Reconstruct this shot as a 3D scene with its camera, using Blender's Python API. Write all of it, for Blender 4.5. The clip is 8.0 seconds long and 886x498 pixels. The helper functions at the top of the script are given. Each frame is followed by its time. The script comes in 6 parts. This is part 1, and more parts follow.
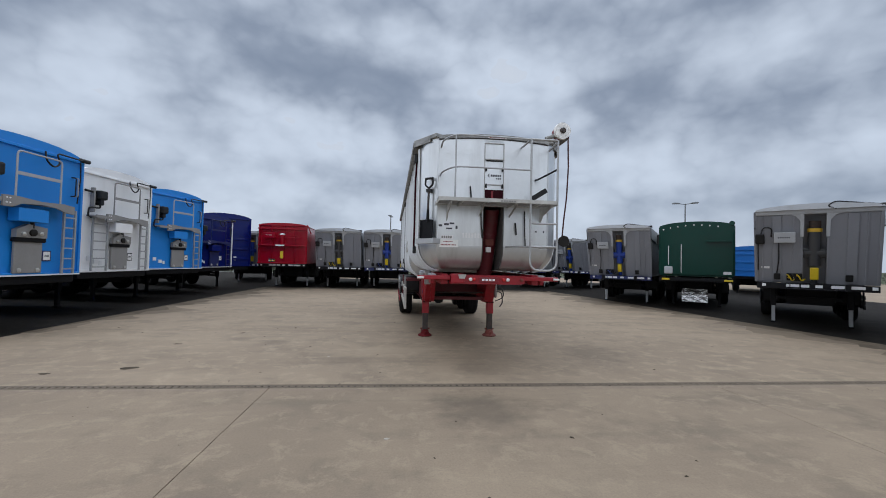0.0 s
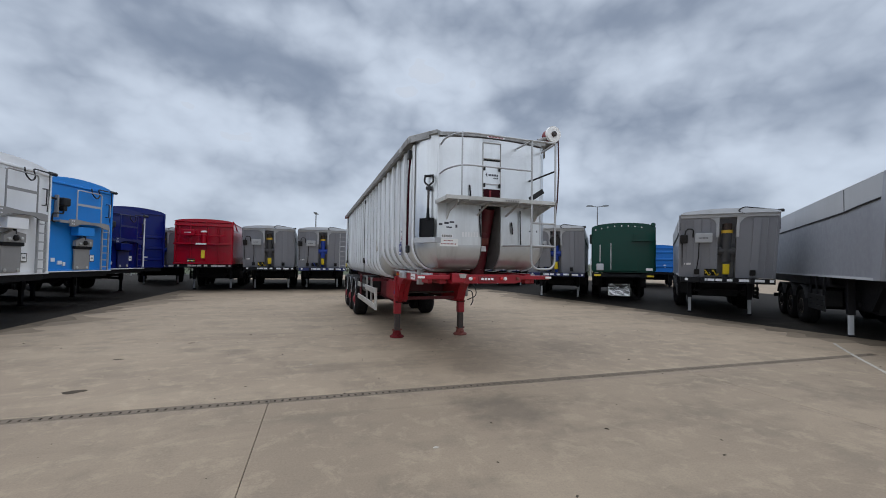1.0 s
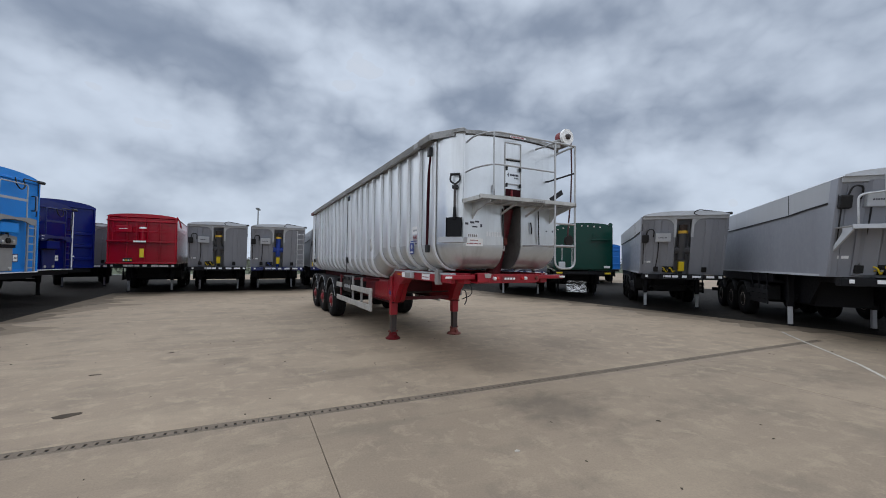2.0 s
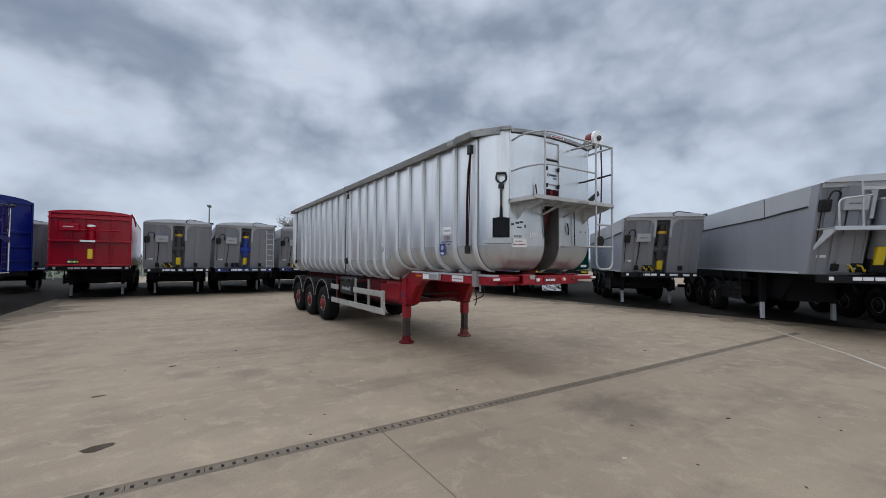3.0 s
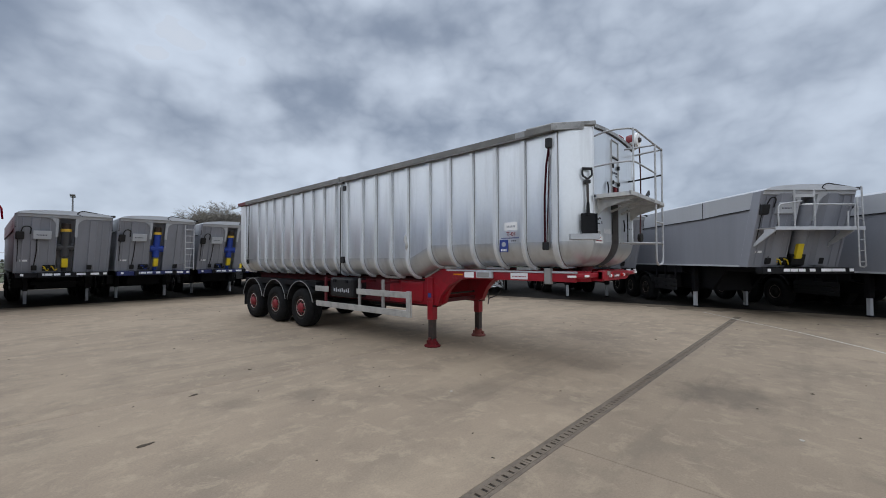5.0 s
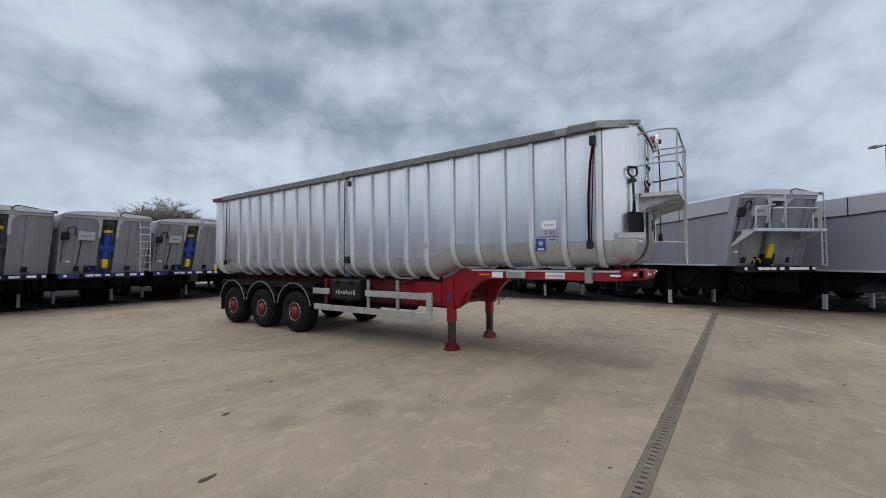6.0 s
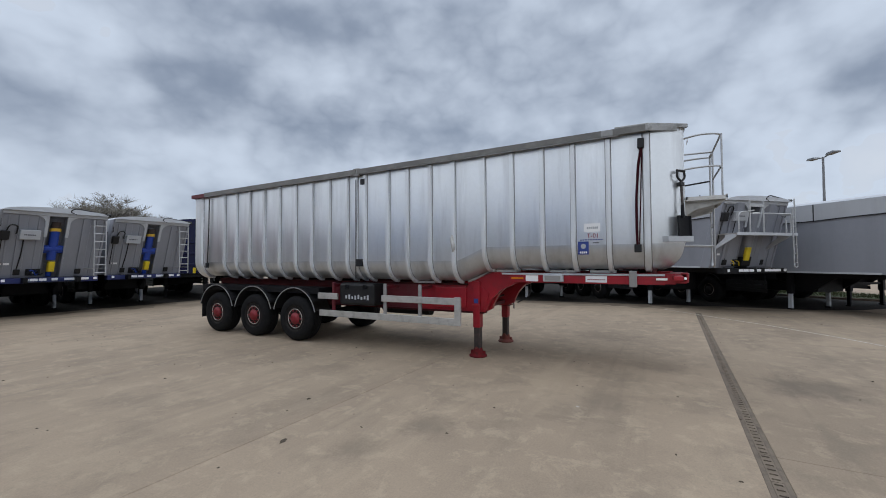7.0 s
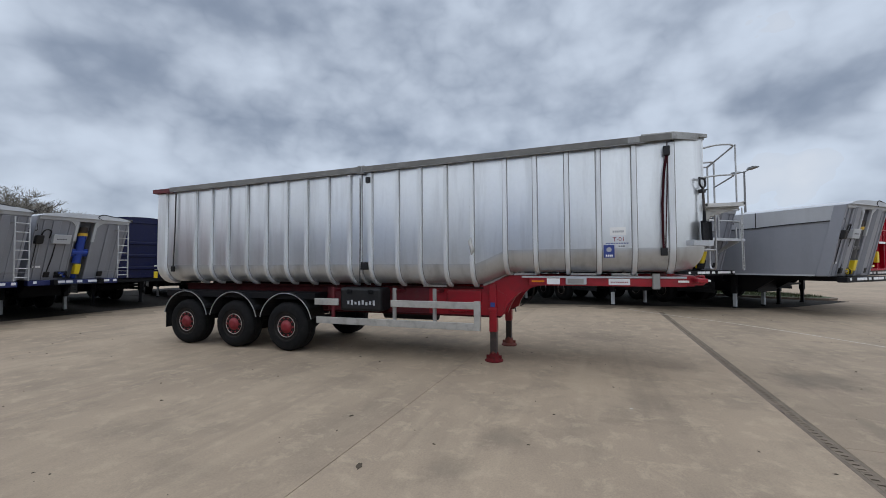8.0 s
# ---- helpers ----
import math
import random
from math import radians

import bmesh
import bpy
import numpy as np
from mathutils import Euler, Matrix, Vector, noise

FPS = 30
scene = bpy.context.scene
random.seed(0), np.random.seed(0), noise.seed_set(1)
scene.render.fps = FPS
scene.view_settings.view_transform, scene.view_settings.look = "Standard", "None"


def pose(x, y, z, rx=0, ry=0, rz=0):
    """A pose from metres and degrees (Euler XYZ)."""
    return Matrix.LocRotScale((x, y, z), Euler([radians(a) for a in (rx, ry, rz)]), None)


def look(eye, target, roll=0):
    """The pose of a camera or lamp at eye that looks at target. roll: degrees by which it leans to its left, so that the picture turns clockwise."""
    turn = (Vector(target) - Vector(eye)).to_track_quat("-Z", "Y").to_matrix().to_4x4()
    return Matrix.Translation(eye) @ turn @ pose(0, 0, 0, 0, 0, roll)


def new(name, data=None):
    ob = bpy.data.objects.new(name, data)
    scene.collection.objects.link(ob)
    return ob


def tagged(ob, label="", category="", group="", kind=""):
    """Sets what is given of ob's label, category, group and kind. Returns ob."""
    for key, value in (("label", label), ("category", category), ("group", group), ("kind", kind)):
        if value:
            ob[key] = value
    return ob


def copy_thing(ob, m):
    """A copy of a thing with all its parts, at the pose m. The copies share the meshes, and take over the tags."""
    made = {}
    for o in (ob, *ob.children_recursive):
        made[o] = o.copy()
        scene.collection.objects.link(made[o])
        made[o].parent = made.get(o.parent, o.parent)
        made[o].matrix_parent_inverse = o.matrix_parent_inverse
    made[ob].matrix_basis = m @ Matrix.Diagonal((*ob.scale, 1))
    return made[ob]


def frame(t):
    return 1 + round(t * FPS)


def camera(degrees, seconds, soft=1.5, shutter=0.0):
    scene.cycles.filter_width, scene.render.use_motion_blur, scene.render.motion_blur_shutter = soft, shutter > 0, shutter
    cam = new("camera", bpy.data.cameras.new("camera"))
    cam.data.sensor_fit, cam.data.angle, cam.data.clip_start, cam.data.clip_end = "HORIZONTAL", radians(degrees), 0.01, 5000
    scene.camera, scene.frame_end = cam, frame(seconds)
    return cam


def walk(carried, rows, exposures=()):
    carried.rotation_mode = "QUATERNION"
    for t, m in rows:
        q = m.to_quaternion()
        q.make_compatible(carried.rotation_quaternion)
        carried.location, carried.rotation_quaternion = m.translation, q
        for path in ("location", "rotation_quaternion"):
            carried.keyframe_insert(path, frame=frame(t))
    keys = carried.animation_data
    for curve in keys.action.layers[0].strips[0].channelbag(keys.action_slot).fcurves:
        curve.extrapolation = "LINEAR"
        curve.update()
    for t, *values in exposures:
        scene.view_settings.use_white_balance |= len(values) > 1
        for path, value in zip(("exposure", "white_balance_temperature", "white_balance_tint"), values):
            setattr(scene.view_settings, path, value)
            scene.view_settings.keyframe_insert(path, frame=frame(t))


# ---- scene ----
cam = camera(94.6, 8.0, soft=0.95)
PATH = [
    (0, (-0.137, 0.333, 1.639), (0.105, 2.318, 1.701), 1.3),
    (0.5, (-0.703, 0.485, 1.617), (-0.261, 2.434, 1.683), 1.2),
    (1, (-1.267, 0.706, 1.628), (-0.637, 2.603, 1.691), 0.9),
    (1.5, (-1.834, 0.94, 1.629), (-1.052, 2.78, 1.689), 0.8),
    (3, (-3.379, 2.111, 1.662), (-2.271, 3.775, 1.717), 0.4),
    (3.5, (-3.865, 2.552, 1.654), (-2.655, 4.142, 1.711), 0.3),
    (4, (-4.25, 3.063, 1.631), (-2.935, 4.569, 1.687), 0.2),
    (4.5, (-4.672, 3.582, 1.641), (-3.265, 5.003, 1.694), 0.0),
    (6, (-5.619, 5.32, 1.62), (-3.97, 6.45, 1.673), -0.3),
    (6.5, (-5.803, 5.96, 1.633), (-4.102, 7.011, 1.692), -0.3),
    (7, (-6.009, 6.583, 1.658), (-4.242, 7.518, 1.716), -0.3),
    (7.5, (-6.149, 7.237, 1.662), (-4.326, 8.057, 1.729), -0.3),
    (8, (-6.328, 7.897, 1.666), (-4.441, 8.555, 1.737), -0.3),
]
walk(cam, [(t, look(eye, target, roll)) for t, eye, target, roll in PATH])


# ---- world, sun ----
def sky_world():
    world = bpy.data.worlds.new("overcast_sky")
    scene.world = world
    world.use_nodes = True
    nt = world.node_tree
    nt.nodes.clear()
    N, L = nt.nodes.new, nt.links.new

    def m(op, a, b=None, c=None):
        n = N("ShaderNodeMath")
        n.operation = op
        for i, v in enumerate((a, b, c)):
            if v is None:
                continue
            if isinstance(v, (int, float)):
                n.inputs[i].default_value = v
            else:
                L(v, n.inputs[i])
        return n.outputs[0]

    out, bg = N("ShaderNodeOutputWorld"), N("ShaderNodeBackground")
    tc = N("ShaderNodeTexCoord")
    sep = N("ShaderNodeSeparateXYZ")
    L(tc.outputs["Generated"], sep.inputs[0])
    up = m("MAXIMUM", sep.outputs[2], 0.0)
    # cloud masses lie flat: wider than they are high
    def flattened(squash):
        c = N("ShaderNodeCombineXYZ")
        L(sep.outputs[0], c.inputs[0])
        L(sep.outputs[1], c.inputs[1])
        L(m("MULTIPLY", sep.outputs[2], squash), c.inputs[2])
        return c

    comb, comb2 = flattened(2.4), flattened(1.5)

    def noise_at(scale, detail, rough, dist, off, plane):
        n = N("ShaderNodeTexNoise")
        n.inputs["Scale"].default_value = scale
        n.inputs["Detail"].default_value = detail
        n.inputs["Roughness"].default_value = rough
        n.inputs["Distortion"].default_value = dist
        mp = N("ShaderNodeMapping")
        mp.inputs["Location"].default_value = off
        L(plane.outputs[0], mp.inputs[0])
        L(mp.outputs[0], n.inputs["Vector"])
        return n.outputs["Fac"]

    big = noise_at(2.3, 3.0, 0.45, 0.0, (3.1, 1.7, CLOUD_SEED), comb)
    # heaped puffs: rounded bright lobes with darker creases between them
    puffs = [m("ABSOLUTE", m("SUBTRACT", noise_at(sc, 3.0, 0.5, 0.0, (7.3, sc, CLOUD_SEED), comb2), 0.5)) for sc in (4.0, 9.5)]
    fine = noise_at(14.0, 4.0, 0.55, 0.0, (1.3, 5.2, CLOUD_SEED), comb2)
    heap = m("ADD", m("MULTIPLY", puffs[0], 0.42), m("MULTIPLY", puffs[1], 0.22))
    mix = m("ADD", m("MULTIPLY", big, 0.50), m("ADD", heap, m("MULTIPLY_ADD", fine, 0.08, 0.157)))
    # the heavy and the thin parts of the cloud deck, with frayed edges
    fray = N("ShaderNodeTexNoise")
    fray.inputs["Scale"].default_value = 5.0
    fray.inputs["Detail"].default_value = 5.0
    L(tc.outputs["Generated"], fray.inputs["Vector"])
    shift = N("ShaderNodeVectorMath")
    shift.operation = "MULTIPLY_ADD"
    L(fray.outputs["Color"], shift.inputs[0])
    shift.inputs[1].default_value = (0.30, 0.30, 0.24)
    back = N("ShaderNodeVectorMath")
    back.operation = "ADD"
    back.inputs[1].default_value = (-0.15, -0.15, -0.12)
    L(tc.outputs["Generated"], back.inputs[0])
    L(back.outputs[0], shift.inputs[2])
    for az, el, wide, amount in HEAVY + THIN:
        a, e = radians(az), radians(el)
        gap = N("ShaderNodeVectorMath")
        gap.operation = "DISTANCE"
        L(shift.outputs[0], gap.inputs[0])
        gap.inputs[1].default_value = (math.sin(a) * math.cos(e), math.cos(a) * math.cos(e), math.sin(e))
        lobe = N("ShaderNodeMapRange")
        lobe.interpolation_type = "SMOOTHSTEP"
        L(gap.outputs["Value"], lobe.inputs[0])
        lobe.inputs[1].default_value, lobe.inputs[2].default_value = 0.0, radians(wide)
        lobe.inputs[3].default_value, lobe.inputs[4].default_value = amount, 0.0
        mix = m("ADD", mix, lobe.outputs[0])
    ramp = N("ShaderNodeValToRGB")
    cr = ramp.color_ramp
    cr.interpolation = "B_SPLINE"
    for pos, col in CLOUDS:
        if pos in (CLOUDS[0][0], CLOUDS[-1][0]):
            e = cr.elements[0 if pos == CLOUDS[0][0] else 1]
            e.position = pos
        else:
            e = cr.elements.new(pos)
        e.color = (*col, 1.0)
    L(mix, ramp.inputs[0])
    sky = N("ShaderNodeTexSky")
    sky.sky_type = "NISHITA"
    sky.sun_disc = False
    sky.sun_elevation = radians(SUN_UP)
    sky.sun_rotation = radians(SUN_ROUND)
    dim = N("ShaderNodeVectorMath")
    dim.operation = "SCALE"
    dim.inputs["Scale"].default_value = 0.1
    L(sky.outputs[0], dim.inputs[0])
    blend = N("ShaderNodeMixRGB")
    blend.inputs[0].default_value = 0.93
    L(dim.outputs[0], blend.inputs[1])
    L(ramp.outputs[0], blend.inputs[2])
    # an overcast sky is brightest overhead and pales towards the horizon
    glow = N("ShaderNodeMapRange")
    glow.interpolation_type = "SMOOTHSTEP"
    L(up, glow.inputs[0])
    glow.inputs[1].default_value, glow.inputs[2].default_value = 0.5, 1.0
    glow.inputs[3].default_value, glow.inputs[4].default_value = 1.0, ZENITH
    pale = N("ShaderNodeMapRange")
    L(up, pale.inputs[0])
    pale.inputs[1].default_value, pale.inputs[2].default_value = 0.0, 0.13
    pale.inputs[3].default_value, pale.inputs[4].default_value = 0.6, 0.0
    haze = N("ShaderNodeMixRGB")
    haze.inputs[2].default_value = (0.60, 0.69, 0.82, 1)
    L(pale.outputs[0], haze.inputs[0])
    L(blend.outputs[0], haze.inputs[1])
    L(haze.outputs[0], bg.inputs["Color"])
    L(m("MULTIPLY", glow.outputs[0], SKY_LIGHT), bg.inputs["Strength"])
    L(bg.outputs[0], out.inputs[0])


SUN_UP, SUN_ROUND = 68.0, 248.0
SKY_LIGHT, ZENITH, CLOUD_SEED = 1.0, 2.4, 2.0
HEAVY = [(-17, 28, 16, -0.07), (2, 26, 18, -0.09), (-27, 16, 8, -0.05), (45, 14, 10, -0.06), (6, 10, 9, -0.04), (31, 19, 7, -0.04),
         (53, 27, 10, -0.01), (64, 17, 9, -0.05), (92, 25, 12, -0.035), (101, 28, 10, -0.035), (114, 17, 10, -0.08), (82, 14, 7, -0.03)]
THIN = [(-36, 18, 10, 0.08), (-18, 17, 7, 0.05), (-8, 15, 9, 0.08), (-16, 10, 7, 0.05), (18, 21, 9, 0.08), (36, 19, 6, 0.05), (53, 15, 6, 0.05),
        (30, 13, 8, 0.06), (71, 14, 8, 0.06), (72, 28, 12, 0.07), (105, 12, 10, 0.10), (-22, 6, 11, 0.07), (-4, 5, 8, 0.05), (100, 19, 8, 0.07), (112, 23, 9, 0.07)]
CLOUDS = [(0.38, (0.168, 0.215, 0.305)), (0.45, (0.243, 0.310, 0.428)), (0.52, (0.405, 0.495, 0.64)), (0.60, (0.76, 0.85, 0.98))]
sky_world()
sun = new("sun", bpy.data.lights.new("sun", "SUN"))
sun.data.energy, sun.data.angle, sun.data.color = 1.4, radians(165), (1.0, 0.97, 0.93)
_az = radians(SUN_ROUND)
sun.matrix_world = look((math.sin(_az) * 30, math.cos(_az) * 30, 30 * math.tan(radians(SUN_UP))), (0, 0, 0))
scene.view_settings.exposure = 0.0


# ---- materials ----
def material(name, base, rough=0.5, metal=0.0, vary=0.12, scale=3.0, bump=0.0, bump_scale=60.0, dirt=0.0, dirt_col=(0.16, 0.14, 0.12), streak=False, per_object=0.0, coat=0.0, spec=0.5, rvary=1.0, fine_amt=0.45, relief=0.01):
    """A painted or plain surface: base colour with large and fine variation, dirt patches, relief."""
    mat = bpy.data.materials.new(name)
    mat.use_nodes = True
    nt = mat.node_tree
    N, L = nt.nodes.new, nt.links.new
    b = nt.nodes["Principled BSDF"]
    b.inputs["Metallic"].default_value = metal
    b.inputs["Coat Weight"].default_value = coat
    b.inputs["Coat Roughness"].default_value = 0.15
    b.inputs["Specular IOR Level"].default_value = spec
    geo = N("ShaderNodeNewGeometry")
    mp = N("ShaderNodeMapping")
    if streak:
        mp.inputs["Scale"].default_value = (1.0, 1.0, 0.12)
    L(geo.outputs["Position"], mp.inputs[0])

    def tex(sc, detail, vec):
        n = N("ShaderNodeTexNoise")
        n.inputs["Scale"].default_value = sc
        n.inputs["Detail"].default_value = detail
        n.inputs["Roughness"].default_value = 0.6
        L(vec, n.inputs["Vector"])
        return n.outputs["Fac"]

    big = tex(scale * 0.35, 4, mp.outputs[0])
    fine = tex(scale * 6, 5, geo.outputs["Position"])
    add = N("ShaderNodeMath")
    add.operation = "MULTIPLY_ADD"
    L(fine, add.inputs[0])
    add.inputs[1].default_value = fine_amt
    L(big, add.inputs[2])
    val = N("ShaderNodeMapRange")
    L(add.outputs[0], val.inputs[0])
    val.inputs[1].default_value, val.inputs[2].default_value = 0.42, 1.02
    val.inputs[3].default_value, val.inputs[4].default_value = 1 - vary, 1 + vary
    hsv = N("ShaderNodeHueSaturation")
    hsv.inputs["Color"].default_value = (*base, 1)
    if per_object:
        info = N("ShaderNodeObjectInfo")
        po = N("ShaderNodeMapRange")
        L(info.outputs["Random"], po.inputs[0])
        po.inputs[3].default_value, po.inputs[4].default_value = 1 - per_object, 1 + per_object
        mul = N("ShaderNodeMath")
        mul.operation = "MULTIPLY"
        L(val.outputs[0], mul.inputs[0])
        L(po.outputs[0], mul.inputs[1])
        L(mul.outputs[0], hsv.inputs["Value"])
    else:
        L(val.outputs[0], hsv.inputs["Value"])
    col = hsv.outputs[0]
    if dirt:
        dm = tex(scale * 1.3, 7, mp.outputs[0])
        dr = N("ShaderNodeMapRange")
        L(dm, dr.inputs[0])
        dr.inputs[1].default_value, dr.inputs[2].default_value = 0.5, 0.72
        dr.inputs[3].default_value, dr.inputs[4].default_value = 0.0, dirt
        mx = N("ShaderNodeMixRGB")
        L(dr.outputs[0], mx.inputs[0])
        L(col, mx.inputs[1])
        mx.inputs[2].default_value = (*dirt_col, 1)
        col = mx.outputs[0]
    L(col, b.inputs["Base Color"])
    rr = N("ShaderNodeMapRange")
    L(fine, rr.inputs[0])
    rr.inputs[1].default_value, rr.inputs[2].default_value = 0.3, 0.7
    lo, hi = max(0.03, rough - 0.08 * rvary), min(1, rough + 0.1 * rvary)
    if rough > 0.3:
        lo = max(lo, 0.3)
    else:
        hi = min(hi, 0.25)
    rr.inputs[3].default_value, rr.inputs[4].default_value = lo, hi
    L(rr.outputs[0], b.inputs["Roughness"])
    if bump:
        bp = N("ShaderNodeBump")
        bp.inputs["Strength"].default_value = bump
        bp.inputs["Distance"].default_value = relief
        L(tex(bump_scale, 4, geo.outputs["Position"]), bp.inputs["Height"])
        L(bp.outputs[0], b.inputs["Normal"])
    return mat


def concrete_material(name, tone):
    mat = bpy.data.materials.new(name)
    mat.use_nodes = True
    nt = mat.node_tree
    N, L = nt.nodes.new, nt.links.new
    b = nt.nodes["Principled BSDF"]
    geo = N("ShaderNodeNewGeometry")

    def tex(sc, detail, rough=0.6, stretch=(1, 1, 1), turn=0.0, dist=0.0):
        mp = N("ShaderNodeMapping")
        mp.inputs["Scale"].default_value = stretch
        mp.inputs["Rotation"].default_value = (0, 0, radians(turn))
        L(geo.outputs["Position"], mp.inputs[0])
        n = N("ShaderNodeTexNoise")
        n.inputs["Scale"].default_value = sc
        n.inputs["Detail"].default_value = detail
        n.inputs["Roughness"].default_value = rough
        n.inputs["Distortion"].default_value = dist
        L(mp.outputs[0], n.inputs["Vector"])
        return n.outputs["Fac"]

    def ramp(v, a, c, lo, hi):
        r = N("ShaderNodeMapRange")
        r.interpolation_type = "SMOOTHSTEP"
        L(v, r.inputs[0])
        r.inputs[1].default_value, r.inputs[2].default_value = a, c
        r.inputs[3].default_value, r.inputs[4].default_value = lo, hi
        return r.outputs[0]

    def blend(f, a, c):
        m = N("ShaderNodeMixRGB")
        if isinstance(f, float):
            m.inputs[0].default_value = f
        else:
            L(f, m.inputs[0])
        for s, v in ((1, a), (2, c)):
            if isinstance(v, tuple):
                m.inputs[s].default_value = (*v, 1)
            else:
                L(v, m.inputs[s])
        return m.outputs[0]

    # broad warm and cool areas, brushed drag marks, tyre tracks, spots
    col = blend(ramp(tex(0.22, 5), 0.35, 0.66, 0.0, 1.0), CONCRETE_A, CONCRETE_B)
    col = blend(ramp(tex(1.1, 8, 0.7), 0.46, 0.66, 0.0, 0.55), col, CONCRETE_C)
    col = blend(ramp(tex(3.3, 8, 0.72, (1, 1, 1), 0, 0.4), 0.5, 0.64, 0.0, 0.55), col, CONCRETE_D)
    col = blend(ramp(tex(0.55, 6, 0.6, (0.35, 2.2, 1), 28, 0.6), 0.5, 0.68, 0.0, 0.38), col, CONCRETE_D)
    col = blend(ramp(tex(0.9, 5, 0.6, (0.14, 2.6, 1), -52, 0.8), 0.55, 0.7, 0.0, 0.3), col, CONCRETE_C)
    col = blend(ramp(tex(0.42, 7, 0.7, (1, 1, 1), 0, 1.2), 0.62, 0.74, 0.0, 0.3), col, CONCRETE_E)
    col = blend(ramp(tex(9.0, 5, 0.7), 0.62, 0.78, 0.0, 0.35), col, CONCRETE_E)
    col = blend(ramp(tex(24.0, 6, 0.78), 0.54, 0.72, 0.0, 0.42), col, CONCRETE_C)
    col = blend(ramp(tex(31.0, 5, 0.7, (1, 1, 1), 40), 0.60, 0.76, 0.0, 0.35), col, CONCRETE_D)
    # a few old spills
    for sx, sy, sr, force in ((0.9, 4.85, 0.75, 0.5), (1.25, 6.6, 0.6, 0.35), (-2.4, 8.6, 0.35, 0.45), (-3.1, 9.0, 0.3, 0.4), (3.6, 7.6, 0.9, 0.4), (2.0, 11.2, 1.2, 0.4), (-0.8, 7.2, 0.5, 0.3), (-4.3, 3.6, 0.7, 0.3), (5.5, 3.9, 0.8, 0.3)):
        dist = N("ShaderNodeVectorMath")
        dist.operation = "DISTANCE"
        L(geo.outputs["Position"], dist.inputs[0])
        dist.inputs[1].default_value = (sx, sy, 0)
        wob = N("ShaderNodeMath")
        wob.operation = "MULTIPLY_ADD"
        L(tex(2.2, 6, 0.7), wob.inputs[0])
        wob.inputs[1].default_value = -1.6 * sr
        L(dist.outputs["Value"], wob.inputs[2])
        col = blend(ramp(wob.outputs[0], 0.3 * sr, -0.6 * sr, 0.0, force), col, CONCRETE_E)
    info = N("ShaderNodeObjectInfo")
    hs = N("ShaderNodeHueSaturation")
    L(col, hs.inputs["Color"])
    grain = ramp(tex(55.0, 5, 0.75), 0.3, 0.7, 0.92 * tone, 1.08 * tone)
    slab = N("ShaderNodeMapRange")
    L(info.outputs["Random"], slab.inputs[0])
    slab.inputs[3].default_value, slab.inputs[4].default_value = 0.95, 1.05
    mul = N("ShaderNodeMath")
    mul.operation = "MULTIPLY"
    L(grain, mul.inputs[0])
    L(slab.outputs[0], mul.inputs[1])
    L(mul.outputs[0], hs.inputs["Value"])
    L(hs.outputs[0], b.inputs["Base Color"])
    b.inputs["Roughness"].default_value = 0.82
    b.inputs["Specular IOR Level"].default_value = 0.3
    bp = N("ShaderNodeBump")
    bp.inputs["Strength"].default_value = 0.18
    bp.inputs["Distance"].default_value = 0.006
    L(tex(34.0, 6, 0.7), bp.inputs["Height"])
    L(bp.outputs[0], b.inputs["Normal"])
    return mat


CONCRETE_A, CONCRETE_B = (0.284, 0.221, 0.159), (0.36, 0.281, 0.20)
CONCRETE_C, CONCRETE_D, CONCRETE_E = (0.21, 0.168, 0.124), (0.42, 0.334, 0.235), (0.12, 0.096, 0.074)
M_CONCRETE = concrete_material("yard_concrete", 0.91)
M_CONCRETE_OLD = concrete_material("older_yard_concrete", 0.80)
M_ASPHALT = material("shade_darkened_bay_asphalt", (0.015, 0.013, 0.011), 0.92, vary=0.35, scale=1.6, bump=0.5, bump_scale=90, dirt=0.5, dirt_col=(0.045, 0.038, 0.030), spec=0.15)
M_MARGIN = material("shade_and_dirt_brown", (0.15, 0.118, 0.085), 0.9, vary=0.35, scale=2.5, dirt=0.7, dirt_col=(0.07, 0.056, 0.043), spec=0.2)
M_MARGINPALE = material("pale_shade_and_dirt_brown", (0.225, 0.178, 0.128), 0.9, vary=0.2, scale=2.5, dirt=0.5, dirt_col=(0.15, 0.12, 0.09), spec=0.2)
M_JOINT = material("joint_filler", (0.10, 0.08, 0.06), 0.9, vary=0.3)
M_GRASS = material("grass", (0.045, 0.06, 0.022), 0.9, vary=0.4, scale=2.0, bump=0.6, bump_scale=20)
M_STAIN = material("oil_stain", (0.075, 0.06, 0.045), 0.95, vary=0.4, scale=12, spec=0.1)
M_ALU = material("body_aluminium_paint", (0.70, 0.73, 0.755), 0.34, metal=0.82, vary=0.10, scale=3.2, dirt=0.5, dirt_col=(0.42, 0.43, 0.44), streak=True, rvary=0.6, fine_amt=0.35, bump=0.5, bump_scale=2.2)
M_BELLY = material("shaded_dirty_aluminium", (0.55, 0.58, 0.61), 0.38, metal=0.75, vary=0.16, scale=2.6, dirt=0.6, dirt_col=(0.28, 0.285, 0.295), streak=True, rvary=0.5, fine_amt=0.35, bump=0.5, bump_scale=2.6)
M_RIB = material("rib_aluminium_paint", (0.72, 0.75, 0.78), 0.42, metal=0.4, vary=0.1, scale=3.0, dirt=0.45, dirt_col=(0.32, 0.32, 0.32), streak=True, rvary=0.25, fine_amt=0.2)
M_TOPRAIL = material("weathered_top_rail", (0.14, 0.137, 0.128), 0.6, vary=0.25, scale=3, dirt=0.45, dirt_col=(0.25, 0.245, 0.23))
